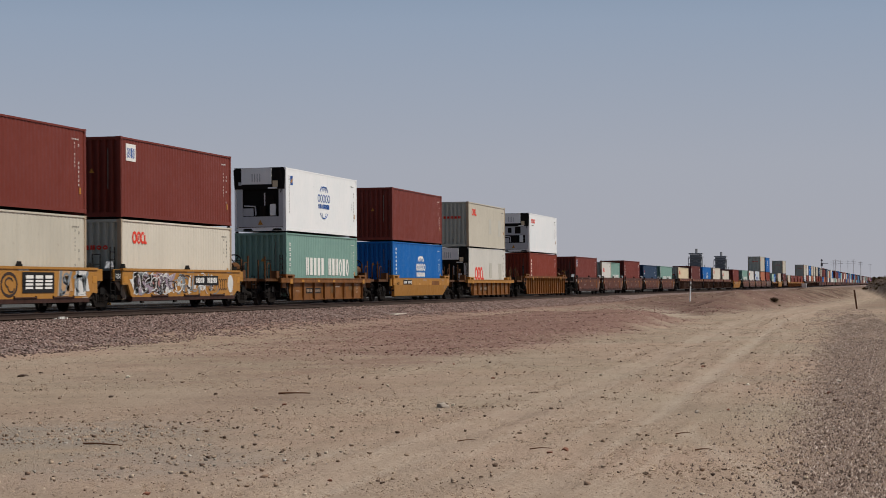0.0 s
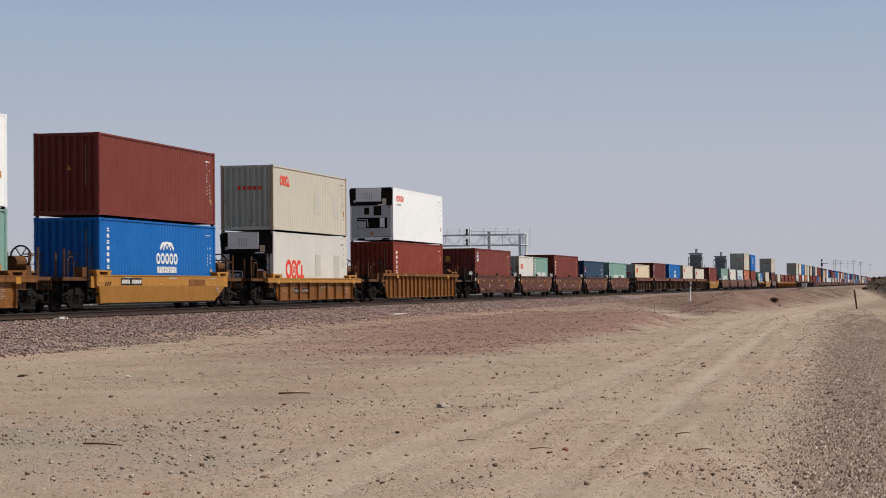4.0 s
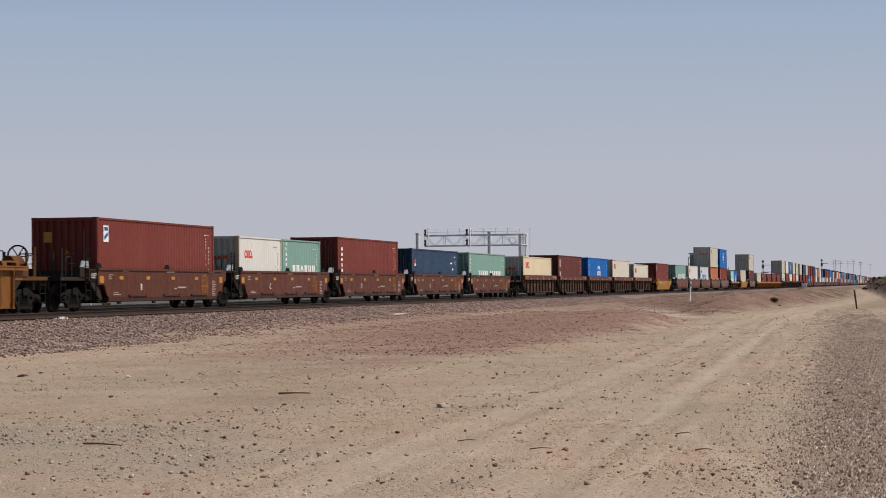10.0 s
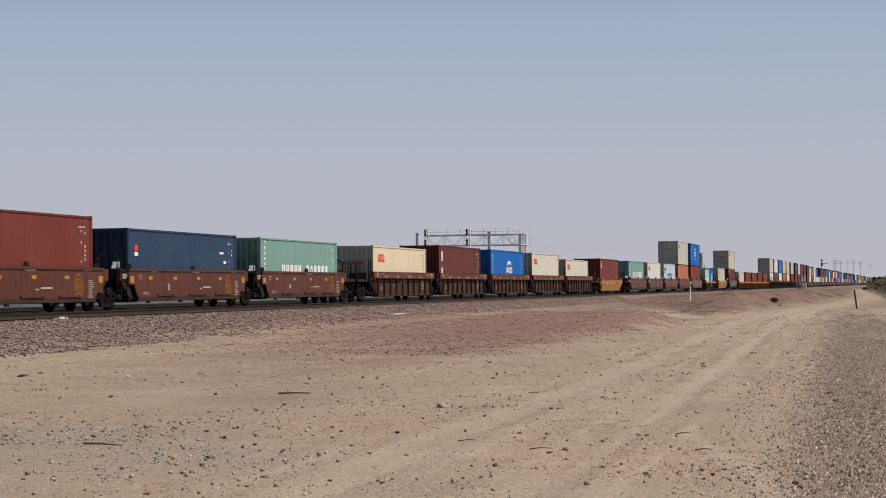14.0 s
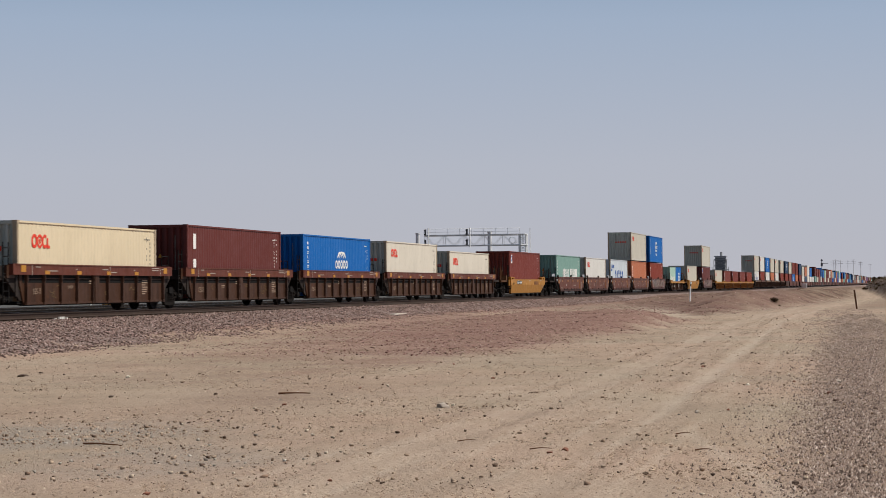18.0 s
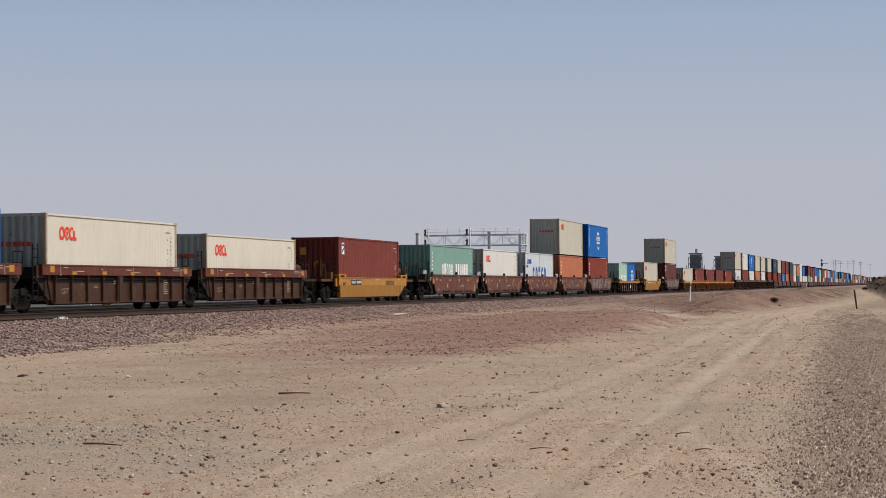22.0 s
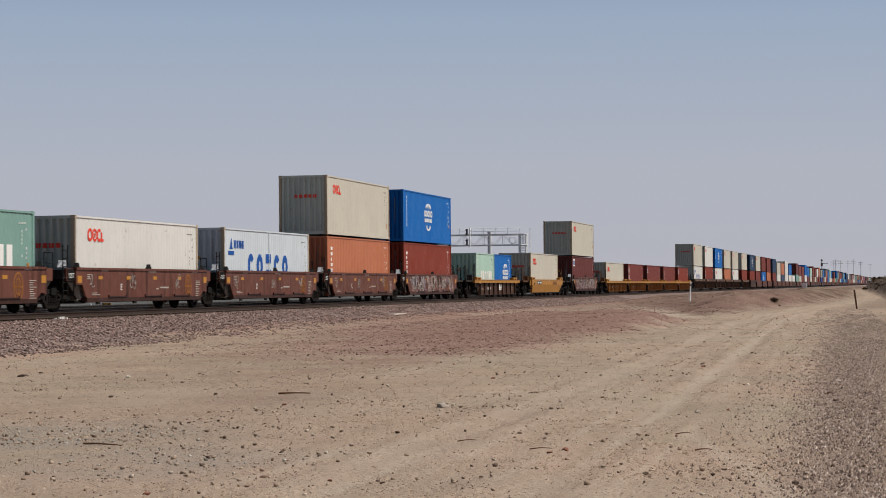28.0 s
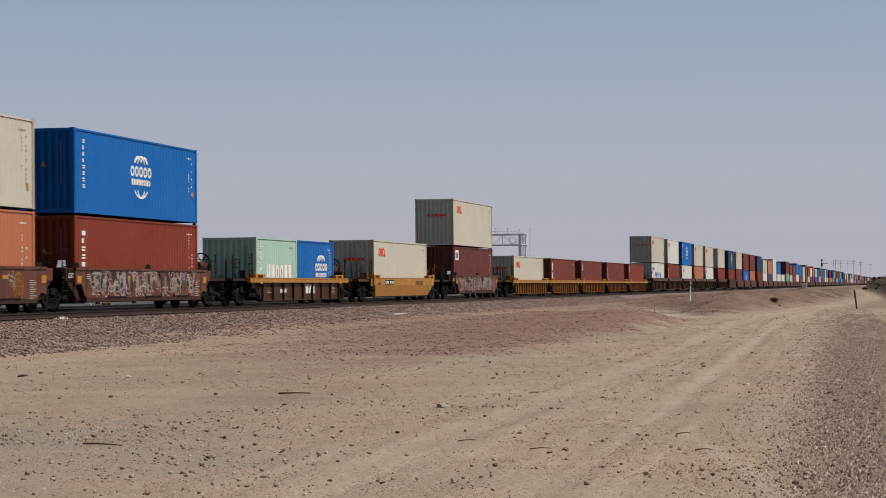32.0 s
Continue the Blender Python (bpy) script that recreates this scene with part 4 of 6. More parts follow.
    if "script" in marks:
        flat_mark("lettering", sum([ring(E0 + 0.95 + 0.33 * i, h - 0.58, 0.15, 0.17, 0.07, seg=12) for i in range(5)], []), INK_RED, ob, x, "small red ring lettering")
        flat_mark("side_mark", [rect(E0 + 1.0, h - 0.95, 0.8, 0.06)], INK_GREY, ob, x)
    return ob


PATCH_GREY = paint("faded patch paint", (190, 188, 178), k=1.02, rust=0.05, grime=0.3)


def reefer_end(ob, e, h, near, hollow):
    """The cooling unit in the end of a white box."""
    part("unit_backplate", (Form().box(-W2 + 0.14, W2 - 0.14, e + 0.14, e + 0.18, 0.10, h - 0.08), SOOT), ob)
    hood = Form().prism([(-W2 + 0.02, h * 0.66), (W2 - 0.06, h * 0.66), (W2 - 0.02, h - 0.16), (W2 - 0.10, h + 0.0), (-W2 + 0.12, h - 0.03), (-W2 - 0.03, h - 0.12)], e - 0.06, e + 0.13, "y")
    part("unit_hood", (hood, SOOT), ob, None, "black fan hood")
    cover = Form().box(-0.86, 0.56, e - 0.10, e - 0.05, h * 0.735, h - 0.03)
    part("fan_cover", (cover, REEFER), ob, None, "white fan cover")
    sill_f = Form().box(-W2 + 0.12, W2 - 0.12, e + 0.0, e + 0.07, 0.20, h * 0.23)
    part("lower_panel", (sill_f, REEFER_GREY), ob, None, "light grey lower panel")
    for x0, x1 in ((-W2 + 0.12, -W2 + 0.38), (W2 - 0.34, W2 - 0.12)):
        part("side_panel", (Form().box(x0, x1, e + 0.0, e + 0.07, h * 0.23, h * 0.66), REEFER_GREY), ob)
    if not hollow:
        part("mid_panel", (Form().box(-W2 + 0.38, W2 - 0.34, e + 0.01, e + 0.07, h * 0.43, h * 0.66), REEFER_GREY), ob)
    if near == 2 and hollow:
        part("evaporator", (Form().box(0.1, 0.62, e + 0.04, e + 0.12, h * 0.40, h * 0.56), GRIT), ob)
        part("pipe", (Form().tube((0.2, e + 0.05, h * 0.28), (0.2, e + 0.05, h * 0.60), 0.03), POLE_GREY), ob)
    elif near == 2:
        part("vent", (Form().box(-0.42, -0.14, e - 0.004, e + 0.012, h * 0.49, h * 0.62), SOOT), ob)
        part("vent", (Form().box(0.12, 0.55, e - 0.004, e + 0.012, h * 0.47, h * 0.645), GRIT), ob)
    if near == 2:
        for k in range(4):
            part("cover_slot", (Form().box(-0.36 + 0.12 * k, -0.32 + 0.12 * k, e - 0.106, e - 0.099, h * 0.77, h * 0.90), REEFER_GREY), ob)
        part("compressor", (Form().lathe([(-0.001, 0.0), (0, 0.15), (0.45, 0.15), (0.451, 0)], 14, "z", (0.1, e + 0.09, h * 0.24)), GRIT), ob)
        part("control_box", (Form().box(0.46, 0.72, e + 0.0, e + 0.10, h * 0.245, h * 0.425), REEFER), ob)
        part("control_box", (Form().box(-0.82, -0.34, e + 0.03, e + 0.10, h * 0.24, h * 0.36), REEFER_GREY), ob)
        part("pipe", (Form().tube((-0.78, e + 0.05, h * 0.40), (-0.25, e + 0.05, h * 0.39), 0.03).tube((-0.25, e + 0.05, h * 0.39), (-0.22, e + 0.05, h * 0.25), 0.03), POLE_GREY), ob)
        part("fan", (Form().lathe([(0, 0.0), (0.0, 0.20), (0.02, 0.20), (0.02, 0)], 16, "y", (0.84, e - 0.08, h * 0.88)), GRIT), ob)
        part("label_plate", (Form().box(0.62, 0.86, e - 0.075, e - 0.058, h * 0.69, h * 0.79), BOX_BUFF), ob)
        part("label_plate", (Form().box(0.40, 0.82, e - 0.075, e - 0.058, h * 0.665, h * 0.685), REEFER), ob)
        part("label_plate", (Form().box(-1.0, -0.86, e - 0.075, e - 0.058, h * 0.72, h * 0.77), REEFER_GREY), ob)
        part("warning_plate", (Form().prism([(-0.12, h * 0.10), (0.12, h * 0.10), (0.0, h * 0.18)], e - 0.006, e, "y"), INK_GOLD), ob)
        part("hose", (Form().tube((1.0, e - 0.08, h * 0.60), (1.08, e - 0.08, h * 0.75), 0.02).tube((1.08, e - 0.08, h * 0.75), (0.98, e - 0.08, h * 0.86), 0.02), SOOT), ob)
        for x in (-0.85, 0.55):
            part("fork_pocket", (Form().prism([(x, 0.02), (x + 0.5, 0.02), (x + 0.42, 0.12), (x + 0.08, 0.12)], e - 0.004, e + 0.01, "y"), SOOT), ob)


# ---------------------------------------------------------------- well cars
STENCIL_TAN = plain("faded tan stencil", (158, 138, 120), wear=0.6)
STENCIL_PALE = plain("worn pale stencil", (196, 186, 176), k=0.9, wear=0.6)
SEAL_GOLD = plain("faded gold paint", (146, 94, 44), wear=0.5)
SOOT_PALE = plain("worn grey stencil", (104, 84, 60), wear=0.5)
TEXT_TURN = Matrix(((0, 0, 1, 0), (1, 0, 0, 0), (0, 1, 0, 0), (0, 0, 0, 1)))


def words(text, size, ink=None):
    """Flat letters as a mesh, white unless another paint is given."""
    def make():
        cu = bpy.data.curves.new("letters", "FONT")
        cu.body, cu.size, cu.extrude = text, size, 0.002
        ob = bpy.data.objects.new("letters", cu)
        me = bpy.data.meshes.new_from_object(ob)
        bpy.data.objects.remove(ob)
        me.materials.clear()
        me.materials.append(ink or INK_WHITE)
        return me
    return kept(("words", text, size, (ink or INK_WHITE).name), make)


def panel_mesh(style, mat):
    """One long side of a well, outer face near x = 1.46."""
    def make():
        f = Form()
        if style == "smooth":
            f.prism([(-6.55, 0.92), (-6.0, 0.92), (-5.75, 0.56), (-5.6, 0.47), (5.75, 0.47), (6.1, 0.66), (6.5, 0.62), (6.5, 1.46), (-6.55, 1.46)], 1.38, 1.44, "x")
            f.box(1.33, 1.475, -6.55, 6.5, 1.42, 1.50)
        elif style == "tub":
            f.box(1.38, 1.46, -6.9, 6.9, 0.865, 1.225)
            f.box(1.34, 1.475, -6.9, 6.9, 1.225, 1.265)
            n = len(f.v)
            for xo in (1.30, 1.46):
                f.v += [(xo, -6.72, 0.865), (xo, 6.6, 0.865), (xo - 0.11, 5.55, 0.26), (xo - 0.11, -6.3, 0.26)]
            f.f += [[n, n + 1, n + 2, n + 3], [n + 7, n + 6, n + 5, n + 4], [n, n + 4, n + 5, n + 1], [n + 1, n + 5, n + 6, n + 2], [n + 2, n + 6, n + 7, n + 3], [n + 3, n + 7, n + 4, n]]
        elif style == "long":
            f.prism([(-8.3, 1.38), (-8.75, 0.82), (-8.45, 0.72), (-8.2, 0.2), (8.2, 0.2), (8.5, 0.72), (8.5, 1.38)], 1.34, 1.38, "x")
            f.box(1.36, 1.43, -8.2, 8.2, 0.18, 0.25)
        elif style == "ribbed":
            f.prism([(-6.15, 1.02), (-6.2, 0.62), (-6.0, 0.22), (6.05, 0.22), (6.25, 0.62), (6.2, 1.02)], 1.34, 1.38, "x")
            f.box(1.36, 1.43, -6.0, 6.05, 0.20, 0.27)
        else:
            f.prism([(-6.3, 1.26), (-6.3, 1.0), (-6.0, 0.31), (6.1, 0.31), (6.3, 0.6), (6.3, 1.26)], 1.34, 1.38, "x")
            f.box(1.36, 1.44, -6.0, 6.1, 0.29, 0.36)
        return f.mesh("side_panel", mat)
    return kept(("panel", style, mat.name), make)


def truck_pieces():
    """The truck's bolster, side frame and wheelset, made once."""
    f = Form()
    f.prism([(-1.15, 0.47), (-0.72, 0.47), (-0.36, 0.62), (0.36, 0.62), (0.72, 0.47), (1.15, 0.47), (1.15, 0.60), (0.72, 0.64), (0.36, 0.78), (-0.36, 0.78), (-0.72, 0.64), (-1.15, 0.60)], 0.95, 1.09, "x")
    f.prism([(-0.78, 0.50), (-0.66, 0.50), (-0.36, 0.27), (0.36, 0.27), (0.66, 0.50), (0.78, 0.50), (0.44, 0.14), (-0.44, 0.14)], 0.96, 1.08, "x")
    for y in (-0.38, 0.38):
        f.box(0.96, 1.08, y - 0.06, y + 0.06, 0.25, 0.64)
    for y in (-0.92, 0.92):
        f.prism([(y - 0.2, 0.36), (y - 0.14, 0.36), (y - 0.14, 0.5), (y + 0.14, 0.5), (y + 0.14, 0.36), (y + 0.2, 0.36), (y + 0.2, 0.6), (y - 0.2, 0.6)], 0.97, 1.10, "x")
        f.lathe([(0.98, 0.13), (1.14, 0.13), (1.20, 0.10), (1.20, 0.05), (1.22, 0.04), (1.22, 0.0)], 14, "x", (0, y, 0.46))
    for y in (-0.22, 0.0, 0.22):
        for k in range(4):
            f.tube((1.03, y, 0.28 + 0.075 * k), (1.03, y, 0.325 + 0.075 * k), 0.085, 9)
        f.tube((1.03, y, 0.27), (1.03, y, 0.6), 0.055, 8)
    frame_mesh = f.mesh("side_frame", GRIT)
    bolster = Form().box(-1.15, 1.15, -0.2, 0.2, 0.58, 0.82).box(-0.35, 0.35, -0.35, 0.35, 0.82, 0.95).mesh("bolster", SOOT)
    w = Form()
    for s in (-1, 1):
        prof = [(0.66, 0.09), (0.66, 0.2), (0.69, 0.23), (0.69, 0.36), (0.665, 0.40), (0.665, 0.49), (0.695, 0.49), (0.71, 0.462), (0.80, 0.455), (0.80, 0.40), (0.77, 0.36), (0.75, 0.23), (0.80, 0.18), (0.80, 0.07)]
        w.lathe([(s * d, r) for d, r in prof], 24, "x")
    w.tube((-1.0, 0, 0), (1.0, 0, 0), 0.08, 10)
    wheels = w.mesh("wheelset", TREAD_DARK)
    return frame_mesh, bolster, wheels


TREAD_DARK = plain("brown wheel steel", (34, 28, 26), rough=0.8)
TRUCK = truck_pieces()
WHEELSETS = []


def truck(car, y, near):
    t = part("truck", TRUCK[1], car, pose(0, y, 0), "grease-dark two-axle truck")
    part("side_frame", TRUCK[0], t)
    if near:
        part("side_frame", TRUCK[0], t, HALF_TURN)
    for o in (-0.92, 0.92):
        w = part("wheelset", TRUCK[2], t, pose(0, o, 0.46))
        if near == 2:
            WHEELSETS.append((w, o))
    return t


def brackets(style, mat):
    low, high = {"ribbed": (0.22, 1.01), "long": (0.2, 1.37)}.get(style, (0.31, 1.24))
    rib = Form().prism([(-0.035, 0), (0.035, 0), (0.028, 0.105), (-0.028, 0.105)], low, high, "z").box(-0.07, 0.07, 0, 0.10, low - 0.03, low + 0.07).box(-0.02, 0.02, 0, 0.12, high - 0.22, high)
    return rib.mesh("rib", mat)


def ladder_mesh(mat):
    f = Form()
    for y in (-0.2, 0.2):
        f.tube((0, y, 0.35), (0, y, 2.25), 0.022, 6)
    for i in range(7):
        f.tube((0, -0.2, 0.45 + 0.27 * i), (0, 0.2, 0.45 + 0.27 * i), 0.016, 6)
    return f.mesh("ladder", mat)


def step_ladder(mat):
    f = Form()
    for y in (-0.2, 0.2):
        f.tube((0, y, 0.3), (0, y, 1.3), 0.022, 6)
    for z in (0.34, 0.62, 0.9):
        f.box(-0.03, 0.03, -0.2, 0.2, z, z + 0.03)
    return f.mesh("step_ladder", mat)


def hand_loop(mat):
    f = Form()
    pts = [(0, -0.25, 0), (0, -0.25, 0.55), (0, -0.15, 0.68), (0, 0.15, 0.68), (0, 0.25, 0.55), (0, 0.25, 0)]
    for p, q in zip(pts, pts[1:]):
        f.tube(p, q, 0.02)
    return f.mesh("hand_loop", mat)


def rail_mesh(mat):
    f = Form()
    f.tube((0, -0.35, 1.3), (0, -0.35, 2.0), 0.02).tube((0, 0.35, 1.3), (0, 0.35, 2.0), 0.02).tube((0, -0.35, 2.0), (0, 0.35, 2.0), 0.02).tube((0, -0.35, 1.65), (0, 0.35, 1.65), 0.015)
    return f.mesh("handrail", mat)


END_YELLOW = paint("grimy rust-yellow end paint", (128, 84, 44), k=0.52, rust=0.8, grime=0.9)


def well_car(y0, style, mat, label, joints=(True, True), near=2, graffiti=0, seed=0, chord=None, letter="", ribs=10, group="well cars of the train"):
    """A well car whose load starts at y0 at rest. joints: whether each end shares its truck with the next car."""
    rnd = random.Random(seed + 5)
    grimy = END_YELLOW if "yellow" in mat.name else WELL_DARK
    car = thing("well_car", pose(TRACK_X, y0 + L40 / 2, RAIL), label, "rail car", group)
    chord = chord or mat
    top = {"ribbed": 1.21, "long": 1.51, "tub": 1.265, "open": 1.58}.get(style, 1.5)
    extra = 2.1 if style == "long" else 0.0        # a longer well reaches this much further at each end
    if near == 0:
        f = Form().box(-1.42, 1.42, -6.4, 6.4, 0.40, 1.45)
        f.box(-0.9, 0.9, -7.6, -6.4, 0.6, 1.2).box(-0.9, 0.9, 6.4, 7.6, 0.6, 1.2)
        part("well", kept(("well0", style, mat.name), lambda: f.mesh("well", mat)), car)
        truck(car, -7.7, 0)
        return car
    side = panel_mesh(style, mat)
    part("side_panel", side, car)
    part("side_panel", side, car, HALF_TURN)
    dark = WELL_DARK
    lo, hi, a0, a1 = {"smooth": (0.33, 0.47, -5.65, 5.75), "tub": (0.22, 0.28, -6.1, 5.4), "ribbed": (0.18, 0.24, -5.9, 5.95), "long": (0.16, 0.22, -8.0, 8.0)}.get(style, (0.25, 0.33, -5.9, 6.0))
    sill = kept(("sill", style, mat.name), lambda: Form().box(1.16, 1.455 if style == "smooth" else 1.37, a0, a1, lo, hi).mesh("side_sill", SOOT if style != "smooth" else WELL_LOW))
    part("side_sill", sill, car)
    part("side_sill", sill, car, HALF_TURN)
    part("well_floor", kept("well_floor", lambda: Form().box(-1.3, 1.3, -6.3, 6.3, 0.31, 0.365).box(-1.3, 1.3, -6.0, -5.4, 0.28, 0.376).box(-1.3, 1.3, 5.4, 6.0, 0.28, 0.376).mesh("well_floor", SOOT)), car)
    if style in ("ribbed", "open", "long"):
        c0, reach = {"ribbed": (1.0, 7.75), "long": (1.365, 9.4)}.get(style, (1.235, 7.0))
        bar = kept(("chord", chord.name, style), lambda: Form().box(1.34, 1.50, -reach, reach, c0, top).box(1.33, 1.515, -reach + 0.2, reach - 0.2, top - 0.04, top + 0.002).mesh("top_chord", chord))
        part("top_chord", bar, car)
        part("top_chord", bar, car, HALF_TURN)
        if near == 2:
            rib = kept(("rib", mat.name, style), lambda: brackets(style, mat))
            n = ribs
            for i in range(n):
                y = (-5.9 + 12.1 * i / (n - 1)) * (1 + extra / 6.1)
                part("rib", rib, car, pose(1.378, y, 0, 0, 0, -90))
    # ends
    for s in (-1, 1):
        turn = turn_of(s, extra)
        deck = min(1.12, top - 0.18)
        plat = kept(("platform", mat.name, style), lambda: Form().box(-1.30, 1.30, -7.25, -6.42, deck, deck + 0.08).box(-1.38, 1.38, -6.56, -6.40, 0.55, top - 0.08).box(-0.35, 0.35, -7.75, -7.0, 0.62, 1.10).mesh("end_platform", dark))
        part("end_platform", plat, car, turn)
        if near == 2:
            slope = kept(("slope", mat.name), lambda: Form().prism([(-7.2, 1.12), (-6.5, 1.12), (-5.95, 0.42), (-6.2, 0.42)], 1.26, 1.34, "x").mesh("end_brace", dark))
            part("end_brace", slope, car, turn)
            part("end_brace", slope, car, pose(-2.6 if s < 0 else 2.6, 0, 0) @ turn)
            if s < 0 or joints[1]:
                part("ladder", kept("ladder", lambda: ladder_mesh(SOOT)), car, pose(1.30 * -s, s * (7.12 + extra), 0))
            w0 = -6.9 if style != "long" else -6.7
            wing = kept(("wing", chord.name, style), lambda: Form().prism([(w0, top), (w0 + 0.25, top), (w0 + 0.25, top + 0.10), (w0 + 0.95, top + 0.10), (w0 + 0.95, top), (w0 + 1.2, top), (w0 + 1.35, top + 0.15), (w0 - 0.1, top + 0.17)], 1.16, 1.47, "x").mesh("load_guide", chord))
            if style not in ("smooth", "open"):
                part("load_guide", wing, car, turn)
                part("load_guide", wing, car, pose(-2.63 if s < 0 else 2.63, 0, 0) @ turn)
            part("handrail", kept("handrail", lambda: rail_mesh(SOOT)), car, pose(0.62, s * (6.95 + extra), 0))
            part("handrail", kept("handrail", lambda: rail_mesh(SOOT)), car, pose(-0.9, s * (7.0 + extra), 0, 0, 0, 90))
            plate = kept(("endplate", mat.name, style), lambda: Form().box(-0.04, 0.04, -0.3, 0.3, top - 0.45, top - 0.04).mesh("end_plate", mat))
            for px in (-1.32, 1.32):
                part("end_plate", plate, car, pose(px, s * (6.86 + extra), 0))
    # trucks and couplings
    for s, shared in zip((-1, 1), joints):
        if shared and s > 0:
            continue
        truck(car, s * (7.70 if shared else 7.85 + extra), near)
        if not shared:
            ext = kept(("ext", mat.name), lambda: Form().box(-1.25, 1.25, -9.3, -7.2, 1.06, 1.18).box(-0.18, 0.18, -9.85, -9.2, 0.78, 1.02).box(-0.8, 0.8, -9.3, -9.15, 0.75, 1.2).mesh("end_deck", grimy))
            part("end_deck", ext, car, turn_of(s, extra))
            if near == 2:
                far = s * extra
                gear = Form().tube((0.5, far + s * 7.9, 1.65), (0.5, far + s * 8.7, 1.65), 0.22, 12).box(0.2, 0.85, far + s * 8.2 - 0.3, far + s * 8.2 + 0.3, 1.18, 1.45)
                if s > 0:
                    part("air_tank", (gear, TANK_BROWN if grimy == WELL_DARK else grimy), car, None, "grimy brake reservoir")
                    part("brake_wheel", (Form().lathe([(-0.02, 0.33), (-0.02, 0.38), (0.03, 0.38), (0.03, 0.33), (-0.02, 0.33)], 18, "y", (0.35, far + s * 8.98, 1.85)).tube((0.35, far + s * 8.95, 1.2), (0.35, far + s * 8.95, 1.85), 0.03).tube((0.0, far + s * 9, 1.85), (0.7, far + s * 9, 1.85), 0.02).tube((0.15, far + s * 9, 1.55), (0.55, far + s * 9, 2.15), 0.02).tube((0.55, far + s * 9, 1.55), (0.15, far + s * 9, 2.15), 0.02), SOOT), car, None, "spoked brake wheel")
                part("step_ladder", kept("step_ladder", lambda: step_ladder(SOOT)), car, pose(1.2, far + s * 9.0, 0.0))
                part("step_ladder", kept("step_ladder", lambda: step_ladder(SOOT)), car, pose(-1.2, far + s * 9.0, 0.0))
                for x, tip in ((1.05, 2.15), (0.75, 2.0), (-1.0, 2.05)):
                    part("end_post", kept(("endpost", tip, grimy.name), lambda: Form().tube((0, 0, 1.0), (0, 0, tip), 0.04).mesh("end_post", grimy)), car, pose(x, far + s * 8.75, 0))
                part("hand_loop", kept(("loop", grimy.name), lambda: hand_loop(grimy)), car, pose(1.1, far + s * 8.3, 1.18))
                part("junction_box", kept(("jbox", grimy.name), lambda: Form().box(-0.16, 0.16, -0.2, 0.2, 0, 0.34).mesh("junction_box", grimy)), car, pose(1.12, far + s * 7.55, 1.18))
    x = {"smooth": 1.442, "tub": 1.461}.get(style, 1.502)
    ribbed = style in ("ribbed", "long")
    if near == 2:
        z_ref = {"smooth": 1.10, "tub": 0.9, "ribbed": 1.02, "long": 1.38}.get(style, 1.255)
        if style == "tub":
            spots = [(-3.6 + 2.6 * i, 0.88, 0.4, 0.11) for i in range(4)] + [(-6.75, 1.0, 0.45, 0.22), (6.3, 1.0, 0.45, 0.22)]
        else:
            spots = [(-4.6 + 2.6 * i, z_ref, 0.36, 0.12) for i in range(4)]
        if style != "tub":
            spots += [(-6.42, 0.98 if style == "smooth" else top - 0.26, 0.36, 0.24), (6.1, 0.98 if style == "smooth" else top - 0.26, 0.36, 0.24)]
        amber = spots if not ribbed else spots[:3] + spots[4:]
        for k, sp in enumerate(amber):
            flat_mark("reflector", [rect(*sp)], INK_GOLD, car, x, "amber reflector")
        if style == "smooth":
            skid = kept("skid", lambda: Form().tube((1.47, -0.85, 0.50), (1.47, 0.85, 0.50), 0.026).box(1.43, 1.48, -0.85, -0.78, 0.46, 0.56).box(1.43, 1.48, 0.78, 0.85, 0.46, 0.56).mesh("side_step", WELL_LOW))
            for y in (-2.9, 0.6, 3.6):
                part("side_step", skid, car, pose(0, y, 0))
            lug = kept("lug", lambda: Form().box(1.38, 1.45, -0.12, 0.12, 0.24, 0.35).mesh("sill_lug", GRIT))
            for y in (-4.6, -1.2, 2.1, 5.0):
                part("sill_lug", lug, car, pose(0, y, 0))
            guide = kept("guide", lambda: Form().prism([(-0.16, 1.5), (0.16, 1.5), (0.03, 1.66), (-0.03, 1.66)], 1.30, 1.42, "x").mesh("load_guide", SOOT))
            for y in (-6.3, 0.35, 6.1):
                part("load_guide", guide, car, pose(0, y, 0))
                part("load_guide", guide, car, pose(-2.72, y, 0))
            wedge = kept("wedge", lambda: Form().prism([(-0.16, 1.5), (0.16, 1.5), (0.1, 1.74), (0.0, 1.74)], 1.0, 1.2, "x").mesh("lock_wedge", REEFER_GREY))
            part("lock_wedge", wedge, car, pose(0, -6.95, 0), "grey stacking lock wedge")
            plate = part("capacity_plate", kept("capplate", lambda: Form().box(1.36, 1.38, -7.1, -6.58, 1.06, 1.44).mesh("capacity_plate", SOOT)), car)
            part("capacity_text", words("125T", 0.24), plate, TEXT_TURN @ pose(-7.06, 1.14, 1.385))
            if letter:
                part("unit_letter", words(letter, 0.34), car, TEXT_TURN @ pose(-2.6, 0.72, 1.446))
            if mat in (WELL_BROWN, WELL_FADED):
                seal = ring(4.35, 0.86, 0.36, 0.46, 0.06, seg=22) + ring(4.35, 0.86, 0.2, 0.30, 0.05, seg=14) + [rect(4.33, 0.5, 0.05, 0.74), rect(4.05, 0.83, 0.6, 0.06)]
                flat_mark("round_seal", seal, SEAL_GOLD, car, x, "faded gold oval seal")
        xs = x if style in ("smooth", "tub") else 1.382
